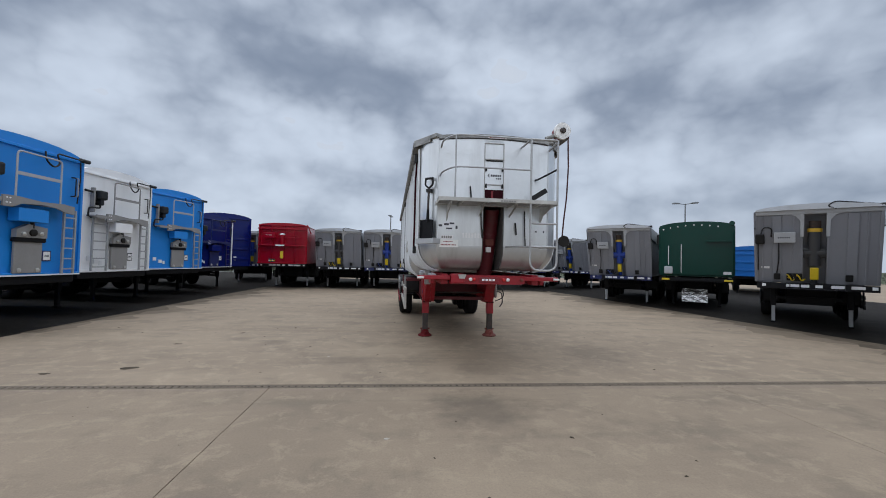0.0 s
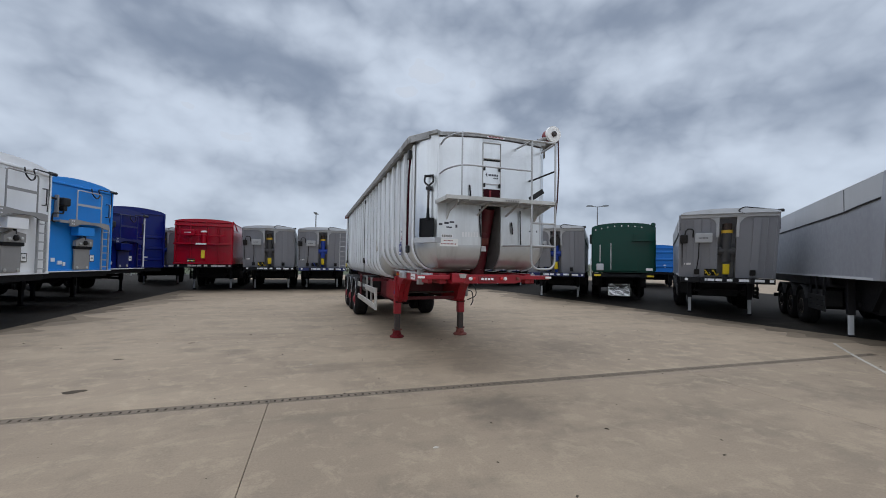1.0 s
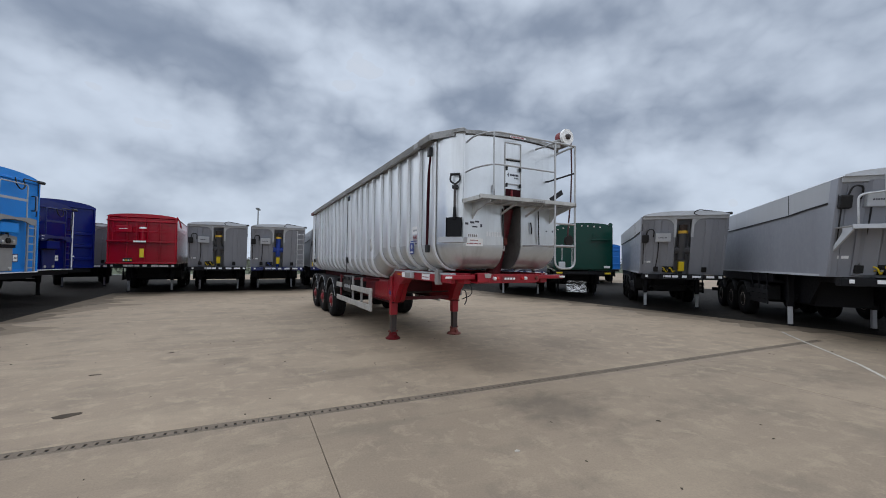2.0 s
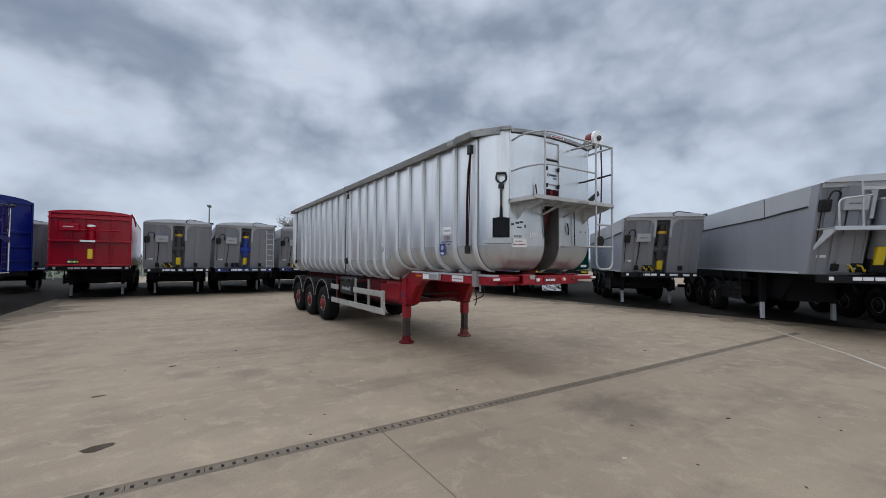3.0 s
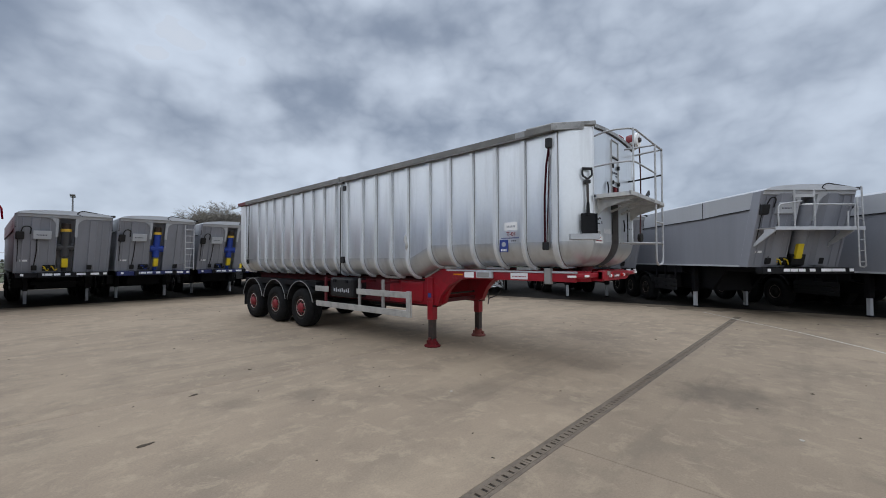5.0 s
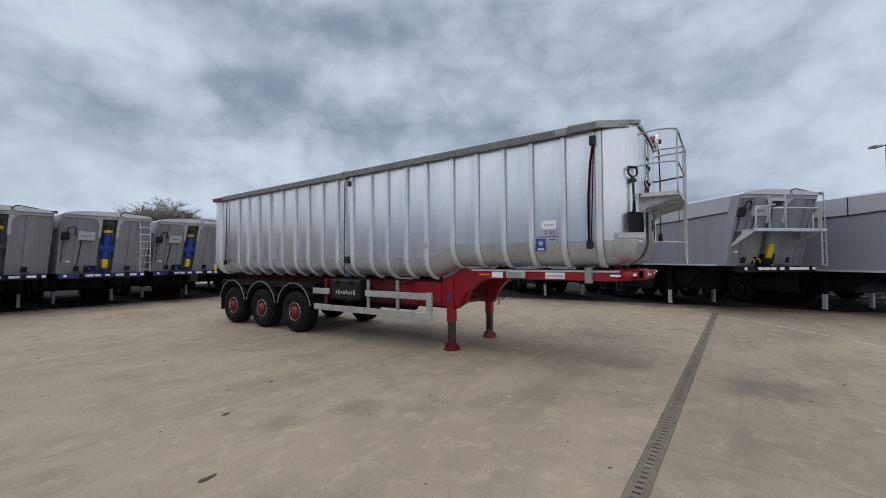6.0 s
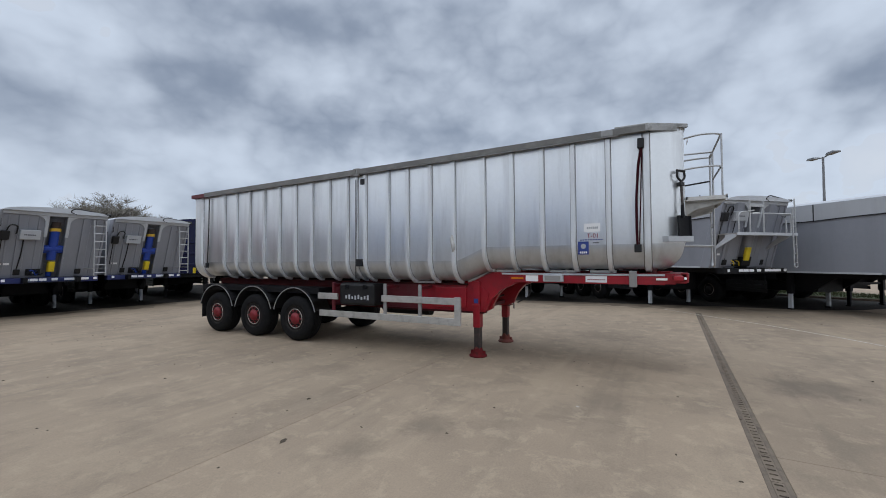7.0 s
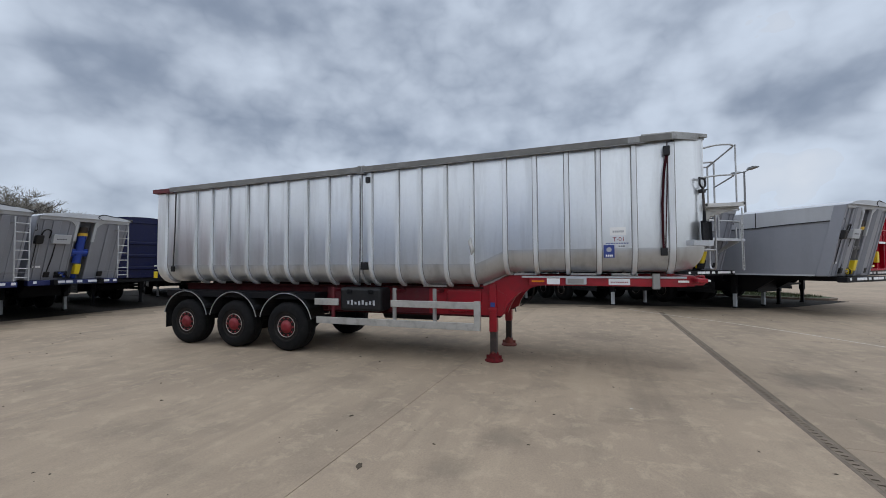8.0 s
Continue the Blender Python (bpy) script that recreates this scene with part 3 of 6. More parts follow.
# ---- wheels ----
def build_wheel(parent, x, y, s, rad=0.5, hub_mat=M_HUBRED, ring_mat=M_RIMSILVER, width=0.37, segs=36):
    """A super single wheel; x: outer face, s: +1 if the inside lies towards +x."""
    k = rad / 0.5
    prof = [(0.035, 0.285), (0.005, 0.31), (0.0, 0.35), (0.0, 0.42), (0.02, 0.462), (0.06, 0.492), (0.075, 0.5)]
    for g in (0.115, 0.18, 0.245):
        prof += [(g, 0.5), (g + 0.004, 0.488), (g + 0.012, 0.488), (g + 0.016, 0.5)]
    prof += [(0.31, 0.5), (0.35, 0.462), (width, 0.42), (width, 0.31), (width - 0.03, 0.285)]
    rim = bmesh.new()
    lathe(rim, [(s * a, r * k) for a, r in ((0.03, 0.287), (0.012, 0.3), (0.014, 0.282), (0.045, 0.265), (0.07, 0.25), (0.07, 0.12))], (x, y, rad), "x", segs)
    wheel = part("wheel", rim, M_RIMDARK, parent, smooth=True)
    part("tyre", lathe(bmesh.new(), [(s * a, r * k) for a, r in prof], (x, y, rad), "x", segs), M_TYRE, wheel, "black rubber tyre with dusty sidewall", True)
    ring = bmesh.new()
    lathe(ring, [(s * a, r * k) for a, r in ((0.088, 0.222), (0.03, 0.219), (0.022, 0.213), (0.03, 0.204), (0.06, 0.20))], (x, y, rad), "x", segs)
    part("rim_ring", ring, ring_mat, wheel, smooth=True)
    hub = bmesh.new()
    lathe(hub, [(s * a, r * k) for a, r in ((0.05, 0.135), (0.02, 0.133), (0.012, 0.115), (-0.012, 0.10), (-0.03, 0.065), (-0.03, 0.03))], (x, y, rad), "x", 24)
    disc, nuts = bmesh.new(), bmesh.new()
    lathe(disc, [(s * a, r * k) for a, r in ((0.075, 0.203), (0.05, 0.20), (0.045, 0.14))], (x, y, rad), "x", 24)
    part("wheel_disc", disc, M_RIMDARK if hub_mat is not M_HUBRED else M_RUST, wheel, smooth=True)
    for i in range(10):
        a = 2 * math.pi * i / 10
        lathe(nuts, [(s * 0.045, 0.019), (s * 0.012, 0.016)], (x, y + 0.176 * k * math.cos(a), rad + 0.176 * k * math.sin(a)), "x", 6)
    part("hub", hub, hub_mat, wheel, smooth=True)
    part("wheel_nuts", nuts, hub_mat, wheel)
    return wheel


# ---- the tipping trailer in the middle ----
TX, TY = 1.33, 6.27
CORNER = [(-1.081 + 0.448 * (1 - math.cos(radians(62 * i / 16))), 0.50 - 0.563 * math.sin(radians(62 * i / 16))) for i in range(17)]
HW, RC, RB, BACK = 1.08, 0.36, 0.335, 10.66


def step(y, a, b):
    """a in the shallow front part of the body, b in the deep part behind the gooseneck."""
    t = min(1.0, max(0.0, (y - 2.84) / 0.48))
    return a + (b - a) * t


def z_top(y):
    return 3.427 - 0.0147 * y


def front_top(x, y):
    """The upper edge of the raised, slightly bowed front wall."""
    return 3.472 + 0.055 * (1 - min(1.0, (x / 0.86) ** 2))


def wall_half(y):
    return HW + 0.004 * y


def belly(a):
    """How far the belly has turned in at the angle a; it starts with a faint crease."""
    return RB * (0.93 * (1 - math.cos(a)) + 0.07 * math.sin(a))


def skin_profile(y, out=0.0, n=16):
    """Points (x from the middle, z) of the left wall at y, from the top down under the belly, moved outwards by out."""
    zc, zb = step(y, 1.88, 1.66), step(y, 1.52, 1.305)
    hw = wall_half(y)
    pts = [(hw + out, z_top(y)), (hw + out, zc)]
    for i in range(1, n + 1):
        a = math.pi / 2 * i / n
        pts.append((hw - belly(a) + out * math.cos(a), zc - (zc - zb) * math.sin(a) - out * math.sin(a)))
    return pts


def build_body(trailer):
    # plan of the walls: x, y, inward direction
    ys = [BACK, 9.5, 8.2, 7.0, 5.6, 4.4, 3.7, 3.34, 3.2, 3.05, 2.9, 2.82, 2.4, 1.7, 1.0, 0.6]
    plan = [(-wall_half(y), y, 1.0, 0.0) for y in ys]
    for x, y in CORNER:
        nx, ny = -0.60 - x, 0.50 - y
        k = math.hypot(nx, ny)
        plan.append((x, y, nx / k, ny / k))
    plan += [(x, 0.0, 0.0, 1.0) for x in (-0.80, -0.5, -0.25, -0.162, -0.155)]
    plan += [(-x, y, -nx, ny) for x, y, nx, ny in reversed(plan)]
    n = 16
    bm = bmesh.new()
    grid = []
    for x, y, nx, ny in plan:
        yy = y if abs(nx) == 1.0 else 0.0
        zt, zc, zb = z_top(yy), step(yy, 1.88, 1.66), step(yy, 1.52, 1.305)
        if ny > 0:
            zt = front_top(x, y)
        notch = abs(x) <= 0.156 and ny == 1.0
        col = [(x, y, zt), (x, y, 3.1), (x, y, 2.5), (x, y + (0.46 if notch else 0), 2.475)]
        dy = 0.46 if notch else 0.0
        col.append((x, y + dy, zc))
        for i in range(1, n + 1):
            a = math.pi / 2 * i / n
            k = belly(a)
            col.append((x + nx * k, y + dy + ny * k, zc - (zc - zb) * math.sin(a)))
        grid.append([bm.verts.new(p) for p in col])
    for a, b in zip(grid, grid[1:]):
        for i in range(len(a) - 1):
            bm.faces.new((a[i], a[i + 1], b[i + 1], b[i]))
    # floor, strip by strip
    m = len(grid)
    ns = len(ys)
    for i in range(ns - 1):
        bm.faces.new((grid[i][-1], grid[i + 1][-1], grid[m - 2 - i][-1], grid[m - 1 - i][-1]))
    bm.faces.new([grid[i][-1] for i in range(ns - 1, m - ns + 1)])
    # tailgate
    tail = [v.co.copy() for v in grid[0]] + [v.co.copy() for v in reversed(grid[-1])]
    bm.faces.new([bm.verts.new(p) for p in tail])
    bmesh.ops.triangulate(bm, faces=[f for f in bm.faces if len(f.verts) > 4])
    body = part("body", bm, M_ALU, trailer, "silver-painted aluminium tipping body with rounded belly", True, 8)
    # below the crease the belly's darker colour holds its shade and some dirt
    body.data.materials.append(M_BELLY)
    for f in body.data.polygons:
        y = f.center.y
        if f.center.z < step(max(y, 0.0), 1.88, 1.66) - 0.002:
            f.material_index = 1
    # inner lining of the tub
    bm = bmesh.new()
    rows = [(-wall_half(y) + 0.035, y) for y in (BACK - 0.04, 7.0, 3.4, 2.8, 1.0, 0.55)] + [(-1.0, 0.45), (-0.8, 0.42), (-0.4, 0.42), (0.0, 0.42)]
    rows += [(-x, y) for x, y in reversed(rows[:-1])]
    cols = []
    for x, y in rows:
        top = front_top(min(abs(x), HW), y) - 0.01 if y < 0.5 else z_top(y) - 0.01
        zf = step(y, 1.60, 1.38)
        cols.append([bm.verts.new((x, y, top)), bm.verts.new((x, y, zf + 0.25)), bm.verts.new((x * 0.72, y + (0.2 if y < 0.5 else 0.0), zf))])
    for a, b in zip(cols, cols[1:]):
        for i in range(2):
            bm.faces.new((a[i], a[i + 1], b[i + 1], b[i]))
    for i in range(5):
        n = len(cols)
        bm.faces.new((cols[i][2], cols[i + 1][2], cols[n - 2 - i][2], cols[n - 1 - i][2]))
    part("lining", bm, M_GREYFLAT, body, "scuffed bare inner lining")
    return body


def build_rib(body, y, w=0.072, d=0.05, s=-1):
    """A pressed stiffener that follows the wall and the belly."""
    bm = bmesh.new()
    rings = []
    base, mid = skin_profile(y, -0.004), skin_profile(y, d)
    base[0], mid[0] = (base[0][0], base[0][1] - 0.01), (mid[0][0], mid[0][1] - 0.035)
    for (xa, za), (xb, zb) in zip(base, mid):
        rings.append([bm.verts.new(p) for p in ((s * xa, y - w / 2, za), (s * xb, y - w * 0.41, zb), (s * xb, y + w * 0.41, zb), (s * xa, y + w / 2, za))])
    for a, b in zip(rings, rings[1:]):
        for k in range(3):
            bm.faces.new((a[k], a[k + 1], b[k + 1], b[k]))
    bm.faces.new(rings[0])
    bm.faces.new(list(reversed(rings[-1])))
    # thin dark strips on either side put the rib's shadow into colour
    shade_strip = bmesh.new()
    low, top = skin_profile(y, -0.003), skin_profile(y, 0.003)
    rings = [[shade_strip.verts.new(p) for p in ((s * xa, y - w / 2 - 0.008, za), (s * xb, y - w / 2 - 0.007, zb), (s * xb, y + w / 2 + 0.007, zb), (s * xa, y + w / 2 + 0.008, za))] for (xa, za), (xb, zb) in zip(low, top)]
    for a, b in zip(rings, rings[1:]):
        for k in range(3):
            shade_strip.faces.new((a[k], a[k + 1], b[k + 1], b[k]))
    rib = part("rib", bm, M_RIB, body, smooth=True)
    part("rib_shade", shade_strip, M_RIBSHADE, rib)
    return rib


RIBS = [9.52, 9.08, 8.62, 8.13, 7.64, 7.15, 6.68, 6.20, 5.73, 5.29, 4.76, 4.33, 3.86, 3.40, 2.85, 2.37, 1.89, 1.43, 0.94]


def build_main_trailer():
    trailer = new("tipper_trailer")
    trailer.location = (TX, TY, 0)
    tagged(trailer, "old silver ribbed tipper trailer on a red chassis", "trailer")
    body = build_body(trailer)
    for s in (-1, 1):
        for y in RIBS:
            build_rib(body, y, s=s)
        build_rib(body, 0.45, 0.09, 0.03, s)
        build_rib(body, 10.5, 0.28, 0.05, s)
        build_rib(body, 5.50, 0.05, 0.04, s)
        # weathered top rail with a lighter lip above the ribs
        bm = bmesh.new()
        for a, b in ((0.45, 5.42), (5.46, 10.2)):
            pa, pb = wall_half(a) + 0.045, wall_half(b) + 0.045
            beam(bm, (s * pa, a, z_top(a) + 0.034), (s * pb, b, z_top(b) + 0.034), 0.13, 0.088)
        rail = part("top_rail", bm, M_TOPRAIL, body, "weathered dark grey top rail")
        part("rail_lip", beamm((s * (wall_half(0.8) + 0.085), 0.8, z_top(0.8) - 0.018), (s * (wall_half(10.2) + 0.085), 10.2, z_top(10.2) - 0.018), 0.045, 0.009), M_CAPRAIL, rail, "pale worn lower lip")
        bm = beamm((s * (HW + 0.09), 10.2, z_top(10.2) + 0.02), (s * (HW + 0.09), BACK + 0.04, z_top(BACK) + 0.02), 0.135, 0.085)
        part("tail_cap", bm, M_REDDARK if s < 0 else M_CAPRAIL, body)
    # thin lip on the bowed front edge, its shadow gap painted dark below
    xs = [-0.835 + 1.67 * i / 14 for i in range(15)]
    bm, shade_strip = bmesh.new(), bmesh.new()
    rings = []
    for x in xs:
        zt = front_top(x, 0.0)
        rings.append([bm.verts.new((x, y, zt + z)) for y, z in ((0.03, 0.0), (0.03, 0.02), (-0.022, 0.024), (-0.026, -0.03), (-0.012, -0.03), (-0.006, 0.0))])
    for p, q in zip(rings, rings[1:]):
        for k in range(6):
            bm.faces.new((p[k], p[(k + 1) % 6], q[(k + 1) % 6], q[k]))
    bm.faces.new(rings[0])
    bm.faces.new(list(reversed(rings[-1])))
    for xa, xb in zip(xs, xs[1:]):
        beam(shade_strip, (xa, -0.004, front_top(xa, 0) - 0.038), (xb, -0.004, front_top(xb, 0) - 0.038), 0.012, 0.012)
    part("front_lip", bm, M_CAPRAIL, body, "bent aluminium lip with worn edge")
    part("lip_shadow_gap", shade_strip, M_LEGDARK, body, "dark line painted for the shadow gap under the lip")
    # flat cap plates across the chamfered corners, with a turned-down skirt
    for s in (-1, 1):
        outer = [(-1.185, 0.84), (-1.185, 0.42), (-0.885, -0.06)]
        inner = [(-0.80, 0.0), (-1.0, 0.42), (-1.0, 0.84)]
        bm = prismm([(-s * x, y) for x, y in outer + inner], "z", 3.465, 3.52)
        bmesh.ops.bevel(bm, geom=[e for e in bm.edges if all(v.co.z > 3.515 for v in e.verts)], offset=0.008, segments=1, affect="EDGES")
        cap = part("corner_cap", bm, M_CAPRAIL, body, "folded aluminium corner cap with dents")
        bm = bmesh.new()
        for (xa, ya), (xb, yb) in (((-1.176, 0.84), (-1.176, 0.42)), ((-1.176, 0.42), (-0.96, 0.074))):
            beam(bm, (-s * xa, ya, 3.445), (-s * xb, yb, 3.445), 0.014, 0.06)
        part("cap_skirt", bm, M_CAPRAIL, cap, "scuffed turned-down skirt")
        # folded seam where the corner panel meets the front
        bm = bmesh.new()
        prism(bm, [(-s * 0.853, 0.024), (-s * 0.848, -0.008), (-s * 0.836, -0.012), (-s * 0.826, 0.008)], "z", 1.885, 3.47)
        part("corner_fold", bm, M_RIB, body)
    # clamp plates on the rail near the front corner
    part("rail_plate", boxm(-HW - 0.118, -HW - 0.09, 0.86, 1.02, z_top(0.9) - 0.012, z_top(0.9) + 0.076, bev=0.008), M_CAPRAIL, body, "scuffed clamp plate")
    part("lift_bracket", boxm(-HW - 0.12, -HW - 0.05, 5.38, 5.52, z_top(5.4) - 0.05, z_top(5.4) + 0.10, bev=0.006), M_CAPRAIL, body)
    # straps and catches on the wall
    x = -HW - 0.03
    part("strap", tubem([(x - 0.02, 0.515, 3.19), (x - 0.03, 0.55, 2.95), (x - 0.03, 0.578, 2.5), (x - 0.03, 0.58, 2.1), (x - 0.035, 0.575, 1.86)], 0.017, 6), M_STRAPRED, body, "maroon tie-down strap")
    part("strap", tubem([(x - 0.03, 0.50, 3.22), (x - 0.03, 0.525, 2.5), (x - 0.03, 0.55, 1.86)], 0.008, 6), M_STRAPRED, body, "maroon tie-down strap")
    part("strap_catch", boxm(x - 0.06, x, 0.47, 0.555, 3.19, 3.33, bev=0.012), M_BLACK, body)
    part("strap_buckle", boxm(x - 0.05, x, 0.525, 0.615, 1.76, 1.875, bev=0.012), M_BLACK, body)
    part("strap", tubem([(x - 0.05, 10.09, 3.22), (x - 0.05, 10.10, 2.4), (x - 0.05, 10.14, 1.62)], 0.013, 6), M_STRAPBLK, body, "black tie-down strap")
    part("strap_buckle", boxm(x - 0.08, x - 0.02, 10.11, 10.18, 1.52, 1.64, bev=0.012), M_BLACK, body)
    part("reflector", boxm(x - 0.06, x - 0.03, 10.63, 10.72, 1.38, 1.52, bev=0.006), M_YELLOW, body, "yellow reflector on the rear corner")
    part("strap", tubem([(x - 0.03, 5.50, 3.24), (x - 0.04, 5.49, 2.4), (x - 0.03, 5.50, 1.32)], 0.011, 6), M_STRAPBLK, body, "thin dark cord")
    part("catch_plate", boxm(x - 0.075, x, 5.33, 5.46, 1.56, 1.70, bev=0.01), M_BLACK, body)
    part("catch_plate", boxm(x - 0.07, x, 5.28, 5.37, 3.13, 3.24, bev=0.01), M_BLACK, body)
    part("belly_trim", beamm((-0.72, 2.78, 1.50), (-0.72, 3.30, 1.29), 0.06, 0.035), M_BARE, body)
    # dent in the stiffener above the step
    bm = bmesh.new()
    bmesh.ops.create_icosphere(bm, subdivisions=3, radius=1.0)
    rnd = random.Random(17)
    for v in bm.verts:
        k = 1 + rnd.uniform(-0.22, 0.16)
        v.co = Vector((v.co.x * 0.03 * k, v.co.y * 0.036 * k + 0.018 * math.sin(v.co.z * 3.0), v.co.z * 0.15))
        v.co += Vector((-wall_half(3.4) - 0.048, 3.41, 1.95))
    part("dent", bm, M_BARE, body, "crumpled bare metal on one rib", True)
    for y0, y1, z in ((1.45, 1.85, 1.50), (0.88, 1.25, 1.50), (3.95, 4.4, 1.285), (2.4, 2.75, 1.50)):
        part("belly_runner", boxm(-0.80, -0.70, y0, y1, z - 0.035, z + 0.005, bev=0.005), M_BARE, body)
    # stickers
    x = -wall_half(1.1) - 0.002
    part("sticker", boxm(x - 0.003, x, 1.06, 1.28, 2.07, 2.19), M_WHITE, body, "white paper sticker")
    part("sticker_writing", bars_x(bmesh.new(), x - 0.004, 1.09, 1.25, 2.112, 2.142, 6), M_GREYSHEET, body)
    text_mesh("sticker_text", "T-01", 0.088, M_LABELRED, body, Matrix.Translation((x - 0.006, 1.16, 2.01)) @ Euler((radians(90), 0, radians(-90))).to_matrix().to_4x4(), "red hand-painted T-01")
    part("sticker", boxm(x - 0.003, x, 1.22, 1.37, 1.74, 1.93), M_LABELBLUE, body, "blue and white square sticker")
    part("sticker_writing", bars_x(bmesh.new(), x - 0.005, 1.245, 1.35, 1.755, 1.785, 4), M_WHITE, body)
    part("sticker_disc", lathe(bmesh.new(), [(0, 0.036), (-0.003, 0.036)], (x - 0.003, 1.295, 1.86), "x", 20), M_GREYSHEET, body)
    part("sticker_writing", bars_x(bmesh.new(), x - 0.003, 1.03, 1.35, 1.945, 1.96, 9), M_LABELBLUE, body)
    part("sticker_writing", bars_x(bmesh.new(), x - 0.003, 1.08, 1.17, 1.90, 1.918, 3), M_PRINT, body)

    build_front(trailer, body)
    build_chassis(trailer)
    build_running_gear(trailer)
    return trailer


def build_front(trailer, body):
    """All that sits on the front wall: hatch, ram, platform, rails, ladder, stickers."""
    ram = part("tipping_ram", tubem([(-0.02, 0.50, 1.40), (0.025, 0.20, 2.46)], 0.118, 24), M_REDDARK, trailer, "dull red hydraulic tipping ram", True)
    part("ram_collar", lathe(bmesh.new(), [(0, 0.118), (0, 0.13), (0.06, 0.13), (0.06, 0.118)], (0.008, 0.313, 2.06), "z", 24), M_REDDARK, ram, smooth=True)
    # recess panels are coloured dark to stand for the shade beside the ram
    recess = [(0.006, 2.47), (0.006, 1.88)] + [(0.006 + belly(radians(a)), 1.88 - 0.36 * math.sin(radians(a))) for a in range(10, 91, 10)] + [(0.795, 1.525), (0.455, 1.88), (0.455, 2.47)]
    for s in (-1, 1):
        part("recess_lining", prismm(recess, "x", s * 0.151, s * 0.146), M_RECESS, body, "recess panel beside the ram with shade in its colour")
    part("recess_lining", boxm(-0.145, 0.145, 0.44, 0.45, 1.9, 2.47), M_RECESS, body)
    part("ram_tag", boxm(-0.07, 0.06, 0.20, 0.24, 1.90, 2.0, bev=0.006), M_RUST, ram, "worn brown tag")
    part("ram_tag", boxm(-0.05, 0.03, 0.23, 0.265, 1.80, 1.88, bev=0.004), M_PALETEXT, ram, "small white warning plate")
    # hatch with an open slot
    bm = bmesh.new()
    for a in (-0.145, 0.145):
        box(bm, a - 0.005, a + 0.005, -0.014, 0.005, 2.55, 3.42)
    for z in (3.18, 3.42, 2.80):
        box(bm, -0.145, 0.145, -0.018, 0.005, z - 0.006, z + 0.006)
    hatch = part("hatch", bm, M_STREAK, body)
    # dark bar painted for the shade in the gap
    part("hatch_shadow_gap", boxm(-0.13, 0.13, -0.012, 0.003, 3.15, 3.168), M_DARK, hatch)
    # flat maroon plate for the slot, its dark depth put into the colour
    part("hatch_opening", boxm(-0.135, 0.14, -0.010, 0.004, 2.56, 2.725), M_STRAPRED, hatch, "dark slot in the front wall")
    part("ram_eye", tubem([(-0.03, -0.02, 2.56), (-0.03, -0.02, 2.70)], 0.016, 12), M_HUBRED, hatch)
    part("hatch_sill", boxm(0.0, 0.14, -0.016, 0.004, 2.56, 2.60), M_REDDARK, hatch)
    for i in range(6):
        part("hatch_letter", boxm(-0.05 + i * 0.027, -0.031 + i * 0.027, -0.005, -0.003, 2.925, 2.955), M_PRINT, hatch)
    for i in range(3):
        part("hatch_dot", boxm(0.03 + i * 0.027, 0.049 + i * 0.027, -0.005, -0.003, 2.885, 2.905), M_PRINT, hatch)
    part("hatch_mark", prismm([(-0.1, 2.94), (-0.07, 2.975), (-0.075, 2.94), (-0.07, 2.905)], "y", -0.003, 0), M_PRINT, hatch)
    for x, z in ((-0.125, 2.78), (0.125, 2.78), (-0.125, 3.03), (0.125, 3.03)):
        part("hatch_catch", boxm(x - 0.012, x + 0.012, -0.035, 0, z - 0.03, z + 0.03, bev=0.004), M_BLACK, hatch)
    part("name_strip", boxm(-0.12, 0.16, -0.10, -0.094, 3.47, 3.50), M_PALETEXT, body)
    part("name_writing", bars(bmesh.new(), -0.100, -0.1, 0.14, 3.475, 3.495, 10), M_LABELRED, body)
    # platform of open grating on brackets
    plat = part("platform", beamm((-0.88, -0.485, 2.495), (0.78, -0.485, 2.495), 0.015, 0.05), M_BARE, trailer, "aluminium access platform with grating")
    bm = bmesh.new()
    box(bm, -0.88, 0.80, -0.045, -0.02, 2.47, 2.51)
    for x in (-0.88, -0.55, -0.2, 0.2, 0.55, 0.79):
        box(bm, x, x + 0.012, -0.495, -0.02, 2.455, 2.508)
    part("platform_frame", bm, M_BARE, plat)
    bm = bmesh.new()
    for k in range(15):
        y = -0.48 + k * 0.031
        box(bm, -0.87, 0.79, y, y + 0.016, 2.488, 2.506)
    part("platform_grating", bm, M_GREYFLAT, plat)
    for x in (-0.70, 0.72):
        part("platform_bracket", prismm([(0.0, 2.465), (-0.47, 2.465), (-0.47, 2.435), (-0.12, 2.34), (-0.03, 2.26), (0.0, 2.24)], "x", x - 0.006, x + 0.006), M_BARE, plat)
    for x in (-0.22, 0.24):
        part("platform_stay", beamm((x, -0.40, 2.46), (x, -0.01, 2.33), 0.012, 0.03), M_BARE, plat)
    part("platform_writing", bars(bmesh.new(), -0.509, -0.02, 0.2, 2.475, 2.497, 6), M_GREYFLAT, plat)
    # rails
    rail = part("guard_rail", tubem(rounded([(-0.80, 0.0, 3.33), (-0.80, -0.2, 3.37), (-0.66, -0.465, 3.385), (0.41, -0.465, 3.375)], 0.16), 0.0135, 8), M_GALV, trailer, "galvanised tube guard rail", True)
    part("guard_rail_bar", tubem(rounded([(-0.81, 0.0, 2.90), (-0.80, -0.2, 2.92), (-0.66, -0.465, 2.945), (0.41, -0.465, 2.94)], 0.16), 0.0125, 8), M_GALV, rail, smooth=True)
    part("guard_rail_post", tubem([(-0.65, -0.465, 2.48), (-0.65, -0.465, 3.385)], 0.012, 8), M_GALV, rail, smooth=True)
